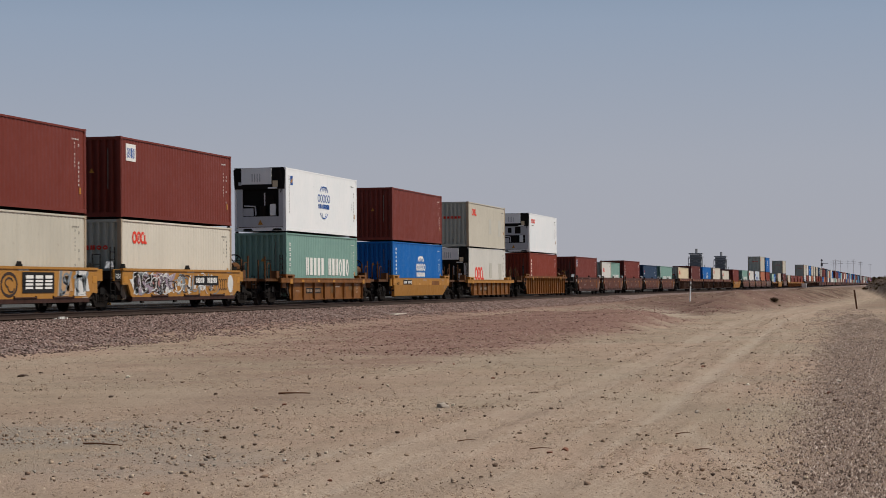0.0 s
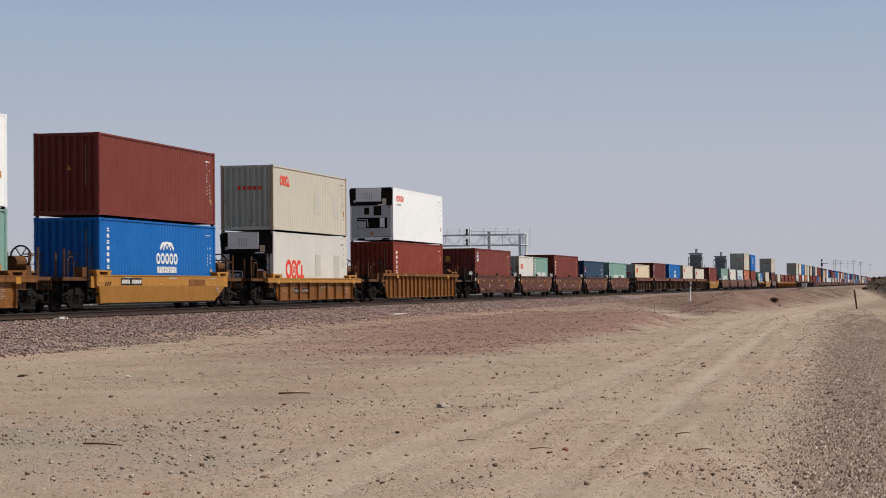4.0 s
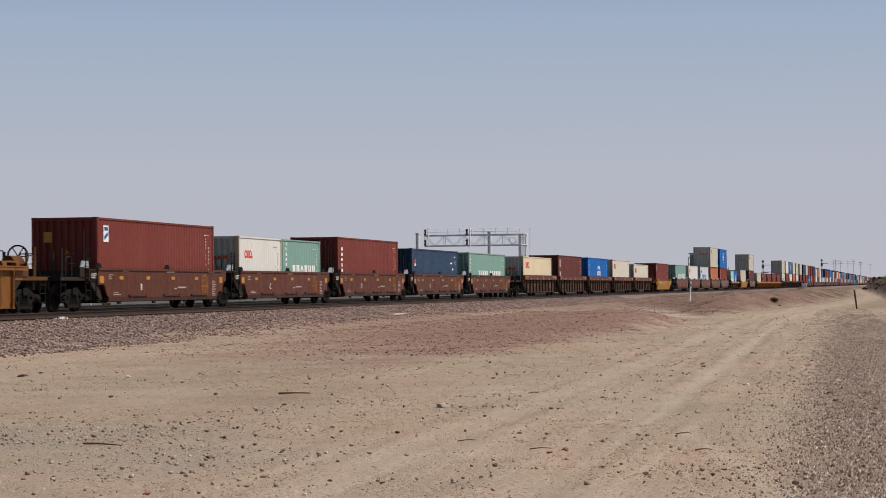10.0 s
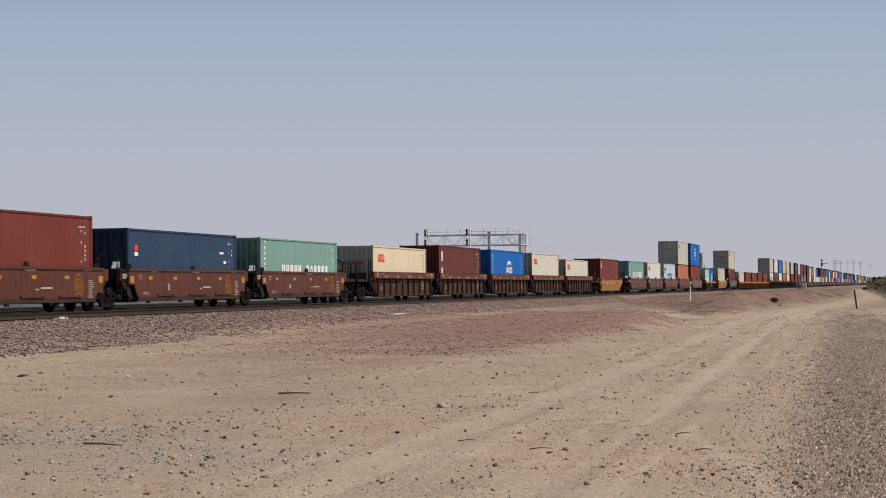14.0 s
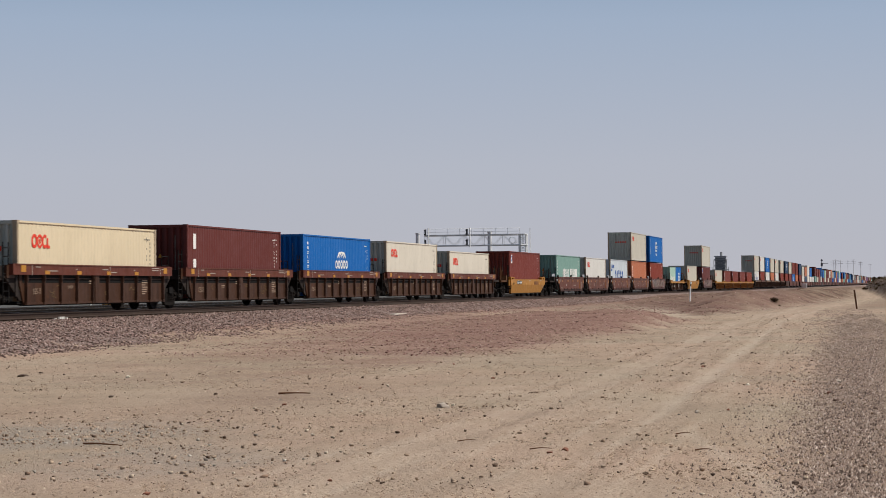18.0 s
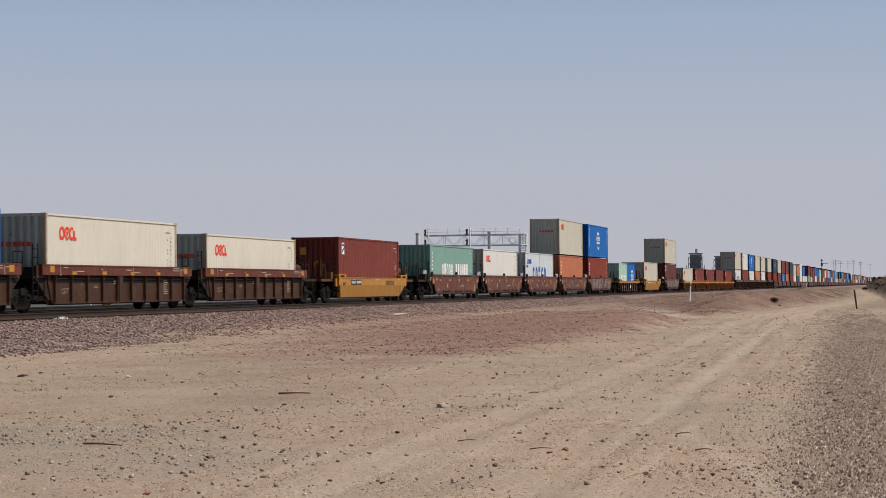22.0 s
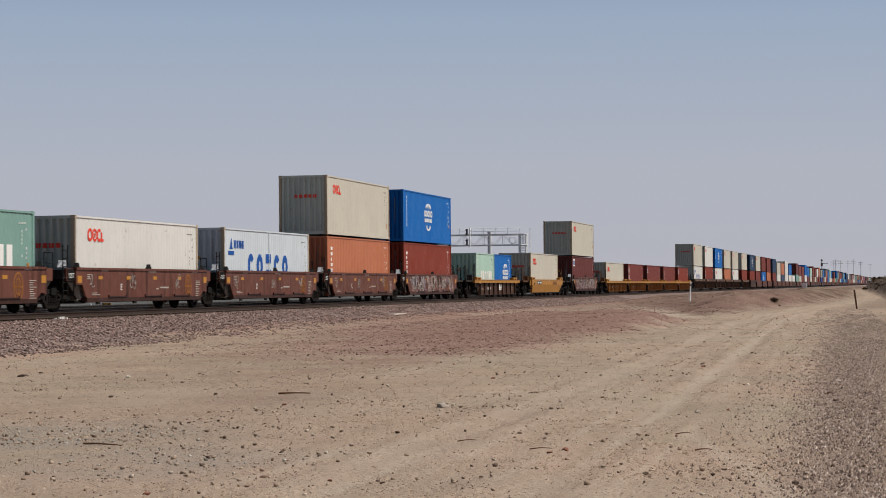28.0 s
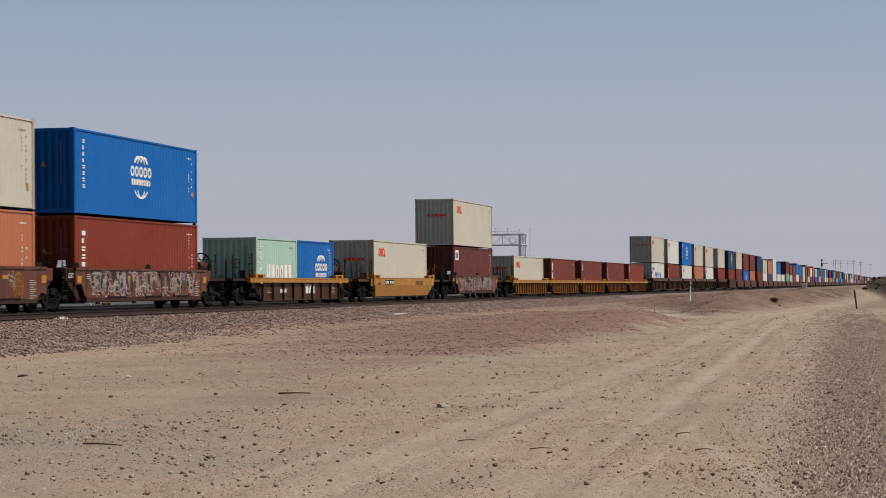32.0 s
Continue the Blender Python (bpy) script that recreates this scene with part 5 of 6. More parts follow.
        sten = [rect(5.2, 1.04 - 0.07 * i, rnd.uniform(0.25, 0.5), 0.028) for i in range(9)] + [rect(-5.6, 1.25 - 0.07 * i, rnd.uniform(0.2, 0.45), 0.025) for i in range(3)] + [rect(0.9, 0.74, 0.25, 0.05), rect(1.3, 0.78, 0.9, 0.06), rect(-5.2, 0.62, 0.5, 0.025), rect(-5.2, 0.56, 0.7, 0.025)]
        if style == "tub":
            sten = [rect(5.5, 0.8 - 0.06 * i, 0.3, 0.025) for i in range(4)]
        sten += [rect(-4.3, top - 0.12, 0.55, 0.04), rect(0.1, top - 0.13, 0.8, 0.05), rect(4.8, top - 0.12, 0.6, 0.04)]
        if style == "open":
            sten = [rect(y, z, w, 0.03) for y, z, w in ((-5.3, 1.47, 0.35), (-4.4, 1.35, 0.8), (-2.1, 1.42, 0.12), (0.2, 1.42, 0.5), (0.9, 1.33, 0.6), (3.1, 1.42, 0.12), (4.9, 1.5, 0.7), (4.9, 1.42, 0.7), (5.9, 1.46, 0.2))]
            sten += [rect(0.85, 1.22, 0.03, 0.33), rect(-5.6, 1.22, 0.03, 0.33), rect(5.75, 1.22, 0.03, 0.33)]
            xs = 1.502
            flat_mark("panel_stencil", [rect(-2.5, 0.86 - 0.06 * i, rnd.uniform(0.3, 0.5), 0.025) for i in range(2)] + [rect(4.2, 1.05 - 0.08 * i, rnd.uniform(0.3, 0.55), 0.035) for i in range(7)] + [rect(-0.7, 1.02, 0.6, 0.04), rect(-0.7, 0.94, 0.6, 0.04)], STENCIL_TAN, car, 1.382)
        flat_mark("stencil", sten, STENCIL_PALE if not ribbed else STENCIL_TAN, car, xs)
        if style == "ribbed" and mat != WELL_UMBER:
            flat_mark("number_bar", [rect(-3.55, 0.5, 1.05, 0.26), rect(-2.3, 0.5, 1.15, 0.26)], INK_BLACK, car, 1.382, "black number plate")
            flat_mark("number_print", [rect(-3.48 + 0.24 * i, 0.55, 0.13, 0.15) for i in range(4)] + [rect(-2.24 + 0.18 * i, 0.55, 0.1, 0.15) for i in range(6)], STENCIL_TAN, car, 1.389)
            flat_mark("stencil_block", [rect(0.65, 0.5, 0.14, 0.42), rect(0.85, 0.5, 0.14, 0.42), rect(1.05, 0.5, 0.1, 0.42), rect(3.9, 0.62, 0.22, 0.22), rect(4.2, 0.62, 0.22, 0.22)], SOOT_PALE, car, 1.382)
        elif style == "ribbed":
            flat_mark("emblem", [rect(0.75, 0.5, 0.42, 0.42), lean_bar(1.25, 0.5, 1.42, 0.92, 0.22), rect(1.75, 0.5, 0.42, 0.42)], INK_WHITE, car, 1.382, "three white blocks")
            flat_mark("number_print", [rect(-3.2 + 0.2 * i, 0.55, 0.13, 0.17) for i in range(5)], INK_WHITE, car, 1.382)
        if style == "open":
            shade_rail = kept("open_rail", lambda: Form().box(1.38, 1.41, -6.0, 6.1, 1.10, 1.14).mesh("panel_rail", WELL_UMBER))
            part("panel_rail", shade_rail, car)
            # No recess is cut: a flat dark strip draws the shade under the sill.
            part("panel_recess", kept("open_shade_band", lambda: Form().box(1.38, 1.386, -6.1, 6.2, 0.98, 1.235).mesh("panel_recess", SOOT)), car, None, "dark band drawn for the shade under the sill")
            part("capacity_text", words("125-T", 0.26, STENCIL_TAN), car, TEXT_TURN @ pose(-5.3, 0.62, 1.384))
            post = kept("open_post", lambda: Form().box(1.38, 1.47, -0.17, 0.17, 0.30, 1.235).mesh("mid_post", WELL_UMBER))
            part("mid_post", post, car, pose(0, -0.2, 0))
            flat_mark("graffiti", sum([ring(rnd.choice((-3.4, 1.1, 3.2)) + rnd.uniform(-0.4, 0.4), rnd.uniform(0.55, 0.85), rnd.uniform(0.08, 0.25), rnd.uniform(0.08, 0.2), 0.03, t, t + 2.6, 8) for t in (rnd.uniform(0, 6) for _ in range(11))], []), SOOT_PALE, car, 1.384, "faded sprayed tag")
        if style == "tub":
            flat_mark("number_bar", [rect(-4.7, 0.90, 2.0, 0.25)], INK_BLACK, car, 1.462)
            flat_mark("access_panel", [rect(2.3, 0.875, 1.8, 0.24)], WELL_RUSTY, car, 1.462, "rust-stained panel")
            flat_mark("slot", [lean_bar(-6.2 + 0.2 * k, 0.875, -6.1 + 0.2 * k, 1.02, 0.1) for k in range(3)], SOOT, car, 1.462)
            flat_mark("number_print", [rect(-4.6 + 0.19 * i, 0.955, 0.11, 0.14) for i in range(10) if i != 4], INK_WHITE, car, 1.468)
        if graffiti >= 0.5 and mat == WELL_YELLOW:
            if graffiti > 0.8:
                flat_mark("number_bar", [rect(0.9, 0.90, 2.8, 0.36)], INK_BLACK, car, 1.452, "black number plate")
                flat_mark("number_print", letters(1.05, 0.97, 1.0, 0.22, 4, rnd) + letters(2.4, 0.97, 1.15, 0.22, 6, rnd), INK_WHITE, car, 1.459)
            else:
                flat_mark("emblem_plate", [rect(0.4, 0.66, 2.45, 0.66)], INK_BLACK, car, 1.452, "black emblem plate")
                flat_mark("emblem", [lean_bar(0.62 + 0.74 * k, 0.78, 0.66 + 0.74 * k, 1.22, 0.56) for k in range(3)], INK_WHITE, car, 1.459, "three white blocks")
                flat_mark("emblem_line", [rect(0.5, 0.86, 2.25, 0.035), rect(0.5, 0.97, 2.25, 0.035), rect(0.5, 1.08, 2.25, 0.035)], INK_BLACK, car, 1.466)
    if graffiti:
        (tall_graffiti if mat == WELL_YELLOW else add_graffiti)(car, x, graffiti, rnd)
    return car


def turn_of(s, extra):
    return pose(0, s * extra, 0) @ (Matrix() if s < 0 else HALF_TURN)


def lean_bar(y0, z0, y1, z1, w):
    return [(y0, z0), (y0 + w, z0), (y1 + w, z1), (y1, z1)]


def tall_graffiti(car, x, amount, rnd):
    """Panel-high sprayed shapes of no meaning: pale fills, dark or blue edges, loose curls."""
    blue, peach = plain("spray grey blue", (150, 158, 164), k=0.85, wear=0.8), plain("spray peach", (206, 168, 128), k=0.9, wear=0.5)
    white, rose = plain("worn white spray", (206, 206, 204), wear=0.5), plain("spray rose", (160, 112, 106), wear=0.7)
    black = plain("faded black spray", (62, 50, 46), wear=0.6)
    if amount < 0.8:
        for k, a in enumerate((-5.6, -4.2, -2.8, 3.1, 4.5)):
            flat_mark("graffiti", [lean_bar(a, 0.54, a + 0.15, 1.38, 0.95), lean_bar(a + 0.8, 0.7, a + 0.6, 1.2, 0.5)], peach if k % 2 else white, car, x + 0.001, "pale sprayed shape")
            out = [lean_bar(a + 0.1, 0.55, a + 0.22, 1.38, 0.2), lean_bar(a + 0.2, 0.56, a + 1.0, 0.62, 0.14), lean_bar(a + 0.75, 0.9, a + 1.05, 1.36, 0.2)]
            for _ in range(4):
                t, rz = rnd.uniform(0, 6.28), rnd.uniform(0.14, 0.34)
                out += ring(a + rnd.uniform(0.2, 1.1), rnd.uniform(0.54 + rz, 1.36 - rz), rnd.uniform(0.2, 0.45), rz, 0.09, t, t + rnd.uniform(1.8, 4.0), 10)
            flat_mark("graffiti", out, blue, car, x + 0.0035, "grey-blue sprayed outline")
        flat_mark("graffiti", ring(-0.55, 0.92, 0.62, 0.40, 0.09, seg=18), black, car, x + 0.001, "dark sprayed oval")
        flat_mark("graffiti", ring(-0.55, 0.98, 0.3, 0.18, 0.06, 0.3, 4.5, 10) + ring(-0.4, 0.8, 0.25, 0.14, 0.06, 2.8, 6.4, 8), black, car, x + 0.001, "dark sprayed loops")
        return
    lilac = plain("spray lilac", (176, 160, 176), k=0.9, wear=0.7)
    for mat, n, y0, y1, lift in ((white, 30, -5.6, -1.4, 0.001), (lilac, 14, -5.3, -1.2, 0.002), (rose, 4, -4.2, -2.6, 0.003), (white, 6, -1.2, 3.0, 0.001), (blue, 5, -1.0, 3.2, 0.002)):
        out = []
        for _ in range(n):
            a, h = rnd.uniform(y0, y1 - 0.4), rnd.uniform(0.35, 0.8)
            z = rnd.uniform(0.54, 1.40 - h)
            lean, w = rnd.uniform(-0.45, 0.45), rnd.uniform(0.22, 0.5) if y0 < -2 else rnd.uniform(0.1, 0.22)
            out.append([(a, z), (a + w * rnd.uniform(0.4, 1.2), z + rnd.uniform(-0.03, 0.08)), (a + w + lean * 0.6, z + h * 0.55), (a + w + lean, z + h), (a + lean, z + h * rnd.uniform(0.8, 1.0)), (a + lean * 0.35 - 0.06, z + h * 0.5)])
        flat_mark("graffiti", out, mat, car, x + lift, "sprayed fill")
    for mat, n, thick, lift in ((black, 34, 0.11, 0.004), (blue, 24, 0.05, 0.005), (white, 40, 0.04, 0.006), (black, 16, 0.035, 0.007)):
        out = []
        for _ in range(n):
            a, rz = rnd.uniform(0, 6.28), rnd.uniform(0.14, 0.38)
            left = rnd.random() < (0.85 if thick > 0.08 else 0.55)
            out += ring(rnd.uniform(-5.2, -1.4) if left else rnd.uniform(-1.2, 3.4), rnd.uniform(0.53 + rz, 1.40 - rz), rnd.uniform(0.15, 0.6), rz, thick, a, a + rnd.uniform(1.0, 3.4), 9)
        flat_mark("graffiti", out, mat, car, x + lift, "sprayed curls")
    out = []
    for i in range(4):
        out += ring(3.9 + 0.26 * i, 0.92, 0.16, 0.24, 0.035, 0.4, 5.6, 10)
    flat_mark("graffiti", out, black, car, x + 0.001, "thin dark sprayed loops")
    flat_mark("graffiti", [[(5.25 + 0.34 * math.cos(t), 0.95 + 0.36 * math.sin(t)) for t in (6.2832 * i / 16 for i in range(16))]], white, car, x + 0.001, "white sprayed oval")


def add_graffiti(car, x, amount, rnd):
    """Sprayed bands, blocks and loops of no meaning."""
    if amount < 0.3:
        out = []
        for y in (-5.3, rnd.uniform(-1.5, 1.5), 3.6 + rnd.uniform(-0.5, 0.5)):
            for _ in range(9):
                a = rnd.uniform(0, 6.28)
                out += ring(y + rnd.uniform(-0.25, 0.25), rnd.uniform(0.85, 1.2), rnd.uniform(0.06, 0.14), rnd.uniform(0.08, 0.2), 0.03, a, a + rnd.uniform(1.5, 4), 8)
        flat_mark("graffiti", out, plain("faded spray", (176, 168, 160), k=0.9, wear=0.9), car, x + 0.001, "small pale sprayed tag")
        return
    pale = plain("faded spray", (176, 168, 160), k=0.9, wear=0.9)
    cols = [plain("spray tan", (158, 134, 120), k=0.85, wear=0.8), plain("spray lilac", (176, 160, 176), k=0.9, wear=0.7), plain("spray rose", (160, 112, 106), wear=0.7), plain("faded black spray", (62, 50, 46), wear=0.6), pale]
    for k, mat in enumerate(cols):
        out = []
        for _ in range(int(amount * (48, 46, 12, 22, 60)[k])):
            y, z = rnd.uniform(-5.2, 4.9), rnd.uniform(0.55, 1.3)
            if k in (0, 3):
                w, h, lean = rnd.uniform(0.08, 0.22), rnd.uniform(0.3, 0.75), rnd.uniform(-0.25, 0.25)
                z = min(max(z, 0.5), 1.38 - h)
                out.append([(y, z), (y + w, z), (y + w + lean, z + h), (y + lean, z + h)])
            else:
                a = rnd.uniform(0, 6.28)
                ry, rz = rnd.uniform(0.1, 0.42), rnd.uniform(0.1, 0.40)
                z = min(max(z, 0.48 + rz), 1.40 - rz)
                out += ring(y, z, ry, rz, rnd.uniform(0.03, 0.07), a, a + rnd.uniform(1.2, 4.5), 9)
        flat_mark("graffiti", out, mat, car, x + 0.0012 * (k + 1), "sprayed strokes")


# ---------------------------------------------------------------- the train
BOX_UP = 0.38
MOVERS = []          # (thing, its place along the line at the clip's start)


def load(y0, spec, lift=0.0, near=2, seed=0):
    label, mat, kw = spec
    kw = dict(kw)
    span, shift = kw.get("span", L40), kw.pop("shift", 0.0)
    y = y0 + shift + span / 2
    ob = container(pose(TRACK_X, y, RAIL + BOX_UP + lift), label, mat, near=near, seed=seed, **kw)
    if lift and near:
        lock = kept("lock", lambda: Form().lathe([(-0.07, 0.0), (-0.07, 0.055), (-0.045, 0.07), (-0.02, 0.07), (0.0, 0.055), (0.0, 0.0)], 8, "z").box(-0.1, -0.06, -0.02, 0.02, -0.05, -0.03).mesh("twist_lock", GRIT))
        for px in (-W2 + 0.09, W2 - 0.09):
            for py in (-span / 2 + 0.09, span / 2 - 0.09):
                part("twist_lock", lock, ob, pose(px, py, 0))
    MOVERS.append(ob)
    return kw.get("h", HIGH)


RED = ("oxide red steel shipping container", BOX_RED, {})
def box(label, mat, **kw):
    return (label, mat, kw)


CREAM_R = box("cream grey steel container with a red badge", BOX_CREAM, marks="rosette")
PALE_R = box("pale cream steel container with a red badge", BOX_PALECREAM, marks="rosette")
BUFF_R = box("buff cream low steel container with a red badge", BOX_BUFF, h=LOW, marks="rosette")
WHITE_R = box("white steel container with a red badge", BOX_WHITE, marks="rosette")
BLUE_G = box("bright blue steel container with a white globe badge", BOX_BLUE, marks="globe")
GREEN_W = box("sea green steel container with white block lettering", BOX_GREEN, marks="word")
RED_P = box("oxide red steel container with small white marks", BOX_RED, marks="small")
RED_V = box("russet red container with white letters running down", BOX_RUSSET, marks="vert")
RED_2 = box("dark maroon container with two white patches", BOX_DARKRED, marks="two")

Y = "yellow"
TRAIN = [
    # load start, style, paint, chord, joints, graffiti, lower, upper
    (52.7, "smooth", WELL_YELLOW, None, (True, True), 0.6, [CREAM_R], box("oxide red steel container, stacked on a cream one", BOX_RED)),
    (68.05, "smooth", WELL_YELLOW, None, (True, False), 1.0, [PALE_R], box("oxide red container with a white square sticker", BOX_RED, marks="tag")),
    (87.9, "ribbed", WELL_RUSTY, WELL_RUSTY, (False, False), 0, [GREEN_W], box("white refrigerated container with a blue globe badge", REEFER, kind="reefer", marks="globe flag")),
    (107.5, "tub", WELL_YELLOW, None, (False, False), 0, [box("bright blue container with a white globe badge", BOX_BLUE, marks="globe low")], box("oxide red steel container stacked on a blue one", BOX_RED)),
    (127.45, "ribbed", WELL_RUSTY, WELL_YELLOW, (False, False), 0, [box("aged white refrigerated container with a large red badge", REEFER_AGED, kind="reefer", marks="bigred patches")], box("cream grey container with a red badge and patches", BOX_CREAM, marks="rosette patches")),
    (149.15, "long", WELL_RUSTY, WELL_RUSTY, (False, False), 0, [RED_V], box("white refrigerated container with small red lettering", REEFER, kind="reefer", marks="script")),
    (170.9, "smooth", WELL_BROWN, None, (False, True), 0, [RED_P], None),
    (186.25, "smooth", WELL_BROWN, None, (True, True), 0, [box("short white container with a red badge", BOX_WHITE, span=L20, h=LOW, marks="rosette"), box("short sea green container with white lettering", BOX_GREEN, span=L20, h=LOW, marks="word", shift=6.13)], None),
    (201.55, "smooth", WELL_BROWN, None, (True, True), 0, [box("oxide red container with white letters running down", BOX_RED, marks="vert")], None),
    (217.0, "smooth", WELL_BROWN, None, (True, True), 0, [box("slate navy steel container with a red badge", BOX_NAVY, h=LOW, marks="badge")], None),
    (232.45, "smooth", WELL_BROWN, None, (True, False), 0, [box("sea green container with tall white lettering", BOX_GREEN, h=LOW, marks="word")], None),
    (251.6, "open", WELL_UMBER, WELL_SHADE, (False, True), 0, [BUFF_R], None),
    (267.15, "open", WELL_UMBER, WELL_SHADE, (True, True), 0, [RED_2], None),
    (282.8, "open", WELL_UMBER, WELL_SHADE, (True, True), 0, [box("bright blue container with a white globe badge", BOX_BLUE, marks="globe low")], None),
    (298.4, "open", WELL_UMBER, WELL_SHADE, (True, True), 0, [box("pale cream steel container with a red badge, stained", BOX_PALECREAM, marks="rosette")], None),
    (314.0, "open", WELL_UMBER, WELL_SHADE, (True, False), 0, [box("pale cream low steel container with a red badge", BOX_PALECREAM, h=LOW, marks="rosette")], None),
    (333.5, "tub", WELL_YELLOW, None, (False, False), 0, [RED_P], None),
    (353.4, "smooth", WELL_FADED, None, (False, True), 0, [box("sea green container with tall white lettering", BOX_GREEN, marks="word")], None),
    (368.85, "smooth", WELL_FADED, None, (True, True), 0.12, [box("white steel container with a red badge, stained", BOX_WHITE, marks="rosette")], None),
    (384.25, "smooth", WELL_FADED, None, (True, True), 0.2, [box("white container with wide blue lettering", BOX_COOL, marks="bluew")], None),
    (399.55, "smooth", WELL_FADED, None, (True, True), 0.15, [box("burnt orange container with white letters running down", BOX_ORANGE, marks="vert")], CREAM_R),
    (414.95, "smooth", WELL_FADED, None, (True, False), 1.0, [box("russet red container with white letters running down", BOX_RUSSET, marks="vert")], BLUE_G),
    (434.6, "ribbed", WELL_UMBER, WELL_YELLOW, (False, False), 0, [box("short pale green weathered container with white lettering", BOX_PALEGREEN, span=L20, h=LOW, marks="word"), box("short bright blue container with a white globe badge", BOX_BLUE, span=L20, h=LOW, marks="globe low", shift=6.13)], None),
    (454.5, "tub", WELL_YELLOW, None, (False, False), 0, [CREAM_R], None),
    (474.0, "smooth", WELL_FADED, None, (False, False), 0.9, [box("dark maroon container with a white sticker", BOX_DARKRED, marks="tag")], CREAM_R),
    (493.9, "ribbed", WELL_RUSTY, WELL_YELLOW, (False, True), 0, [box("cream grey steel container with a red badge", BOX_CREAM, h=LOW, marks="rosette")], None),
    (509.5, "ribbed", WELL_RUSTY, WELL_YELLOW, (True, True), 0, [box("dark maroon container with two white patches", BOX_RED, h=LOW, marks="two")], None),
    (525.0, "ribbed", WELL_RUSTY, WELL_YELLOW, (True, True), 0, [box("oxide red container with small white marks", BOX_RED, h=LOW, marks="small")], None),
    (540.5, "ribbed", WELL_RUSTY, WELL_YELLOW, (True, True), 0, [box("oxide red container with white letters running down", BOX_RED, h=LOW, marks="vert")], None),
    (556.0, "ribbed", WELL_RUSTY, WELL_YELLOW, (True, False), 0, [box("russet red container with small white marks", BOX_RUSSET, h=LOW, marks="small")], None),
    (575.4, "open", WELL_UMBER, WELL_UMBER, (False, True), 0, [box("white container with grey lettering", BOX_WHITE, marks="bluew")], CREAM_R),
    (591.2, "open", WELL_UMBER, WELL_UMBER, (True, True), 0, [RED_V], WHITE_R),
    (606.9, "open", WELL_UMBER, WELL_UMBER, (True, True), 0, [WHITE_R], BLUE_G),
    (622.4, "open", WELL_UMBER, WELL_UMBER, (True, True), 0, [box("burnt orange steel container", BOX_ORANGE)], CREAM_R),
    (638.0, "open", WELL_UMBER, WELL_UMBER, (True, False), 0, [WHITE_R], CREAM_R),
    (657.4, "open", WELL_UMBER, WELL_UMBER, (False, True), 0, [box("russet red steel container", BOX_RUSSET)], CREAM_R),
    (676.5, "open", WELL_UMBER, WELL_UMBER, (True, True), 0, [box("russet red steel container", BOX_RUSSET)], box("navy container with white marks", BOX_NAVY, marks="globe")),
    (692.0, "smooth", WELL_BROWN, None, (True, True), 0, [RED], CREAM_R),
    (707.6, "smooth", WELL_BROWN, None, (True, True), 0, [BLUE_G], RED),
    (723.2, "smooth", WELL_BROWN, None, (True, False), 0, [box("burnt orange steel container", BOX_ORANGE)], RED),
    (742.0, "smooth", WELL_BROWN, None, (False, True), 0, [RED], box("slate navy steel container", BOX_NAVY)),
]
RIBS = {2: 8, 4: 9, 5: 18, 22: 9}
UNIT_LETTERS = {6: "B", 7: "C", 8: "D", 9: "E", 10: "A", 17: "A", 18: "E", 19: "D", 20: "C", 21: "B"}
for n, (y0, style, mat, chord, joints, spray, lower, upper) in enumerate(TRAIN):
    near = 2 if y0 < 660 else 1
    look_of = {"smooth": "smooth-sided", "tub": "smooth tub-sided", "ribbed": "ribbed", "long": "long ribbed", "open": "ribbed, wide-silled"}[style]
    hue = {"yellow car paint": "yellow", "rusty yellow car paint": "rusty yellow", "brown car paint": "brown", "faded brown car paint": "faded brown", "umber car paint": "dark brown"}[mat.name]
    tail = ", sprayed with graffiti" if spray > 0.3 else ", grimy"
    MOVERS.append(well_car(y0, style, mat, f"{hue} {look_of} steel well car on the track{tail}", joints, near, spray, n, chord, UNIT_LETTERS.get(n, ""), RIBS.get(n, 14 if style == "ribbed" else 10)))
    top = 0
    for spec in lower:
        top = load(y0, spec, 0, near, n)
    if upper:
        load(y0, upper, top + 0.07, near, n + 50)

far_rnd = random.Random(4)
FAR_COLOURS = [(BOX_RED, "oxide red"), (BOX_RUSSET, "russet red"), (BOX_CREAM, "cream grey"), (BOX_WHITE, "white"), (BOX_BLUE, "bright blue"), (BOX_NAVY, "slate navy"), (BOX_DARKRED, "dark maroon"), (BOX_RED, "oxide red"), (BOX_ORANGE, "burnt orange"), (BOX_PALEGREEN, "pale green"), (BOX_GREEN, "sea green"), (BOX_RUSSET, "russet red")]
NEXT = [(BOX_WHITE, BOX_CREAM), (BOX_NAVY, BOX_ORANGE), (BOX_WHITE, BOX_WHITE), (BOX_WHITE, BOX_BLUE), (BOX_WHITE, None), (BOX_GREEN, BOX_DARKRED), (BOX_CREAM, BOX_RED), (BOX_RED, BOX_RED), (BOX_WHITE, BOX_BLUE), (BOX_RED, BOX_BLUE), (BOX_CREAM, BOX_PALEGREEN), (BOX_RED, BOX_RED), (BOX_CREAM, BOX_RED), (BOX_RED, BOX_WHITE), (BOX_RED, BOX_ORANGE), (BOX_BLUE, BOX_CREAM), (BOX_RED, BOX_BLUE), (BOX_CREAM, BOX_NAVY)]
HUES = dict((m.name, hue) for m, hue in FAR_COLOURS)
y0, k = 758.0, 0
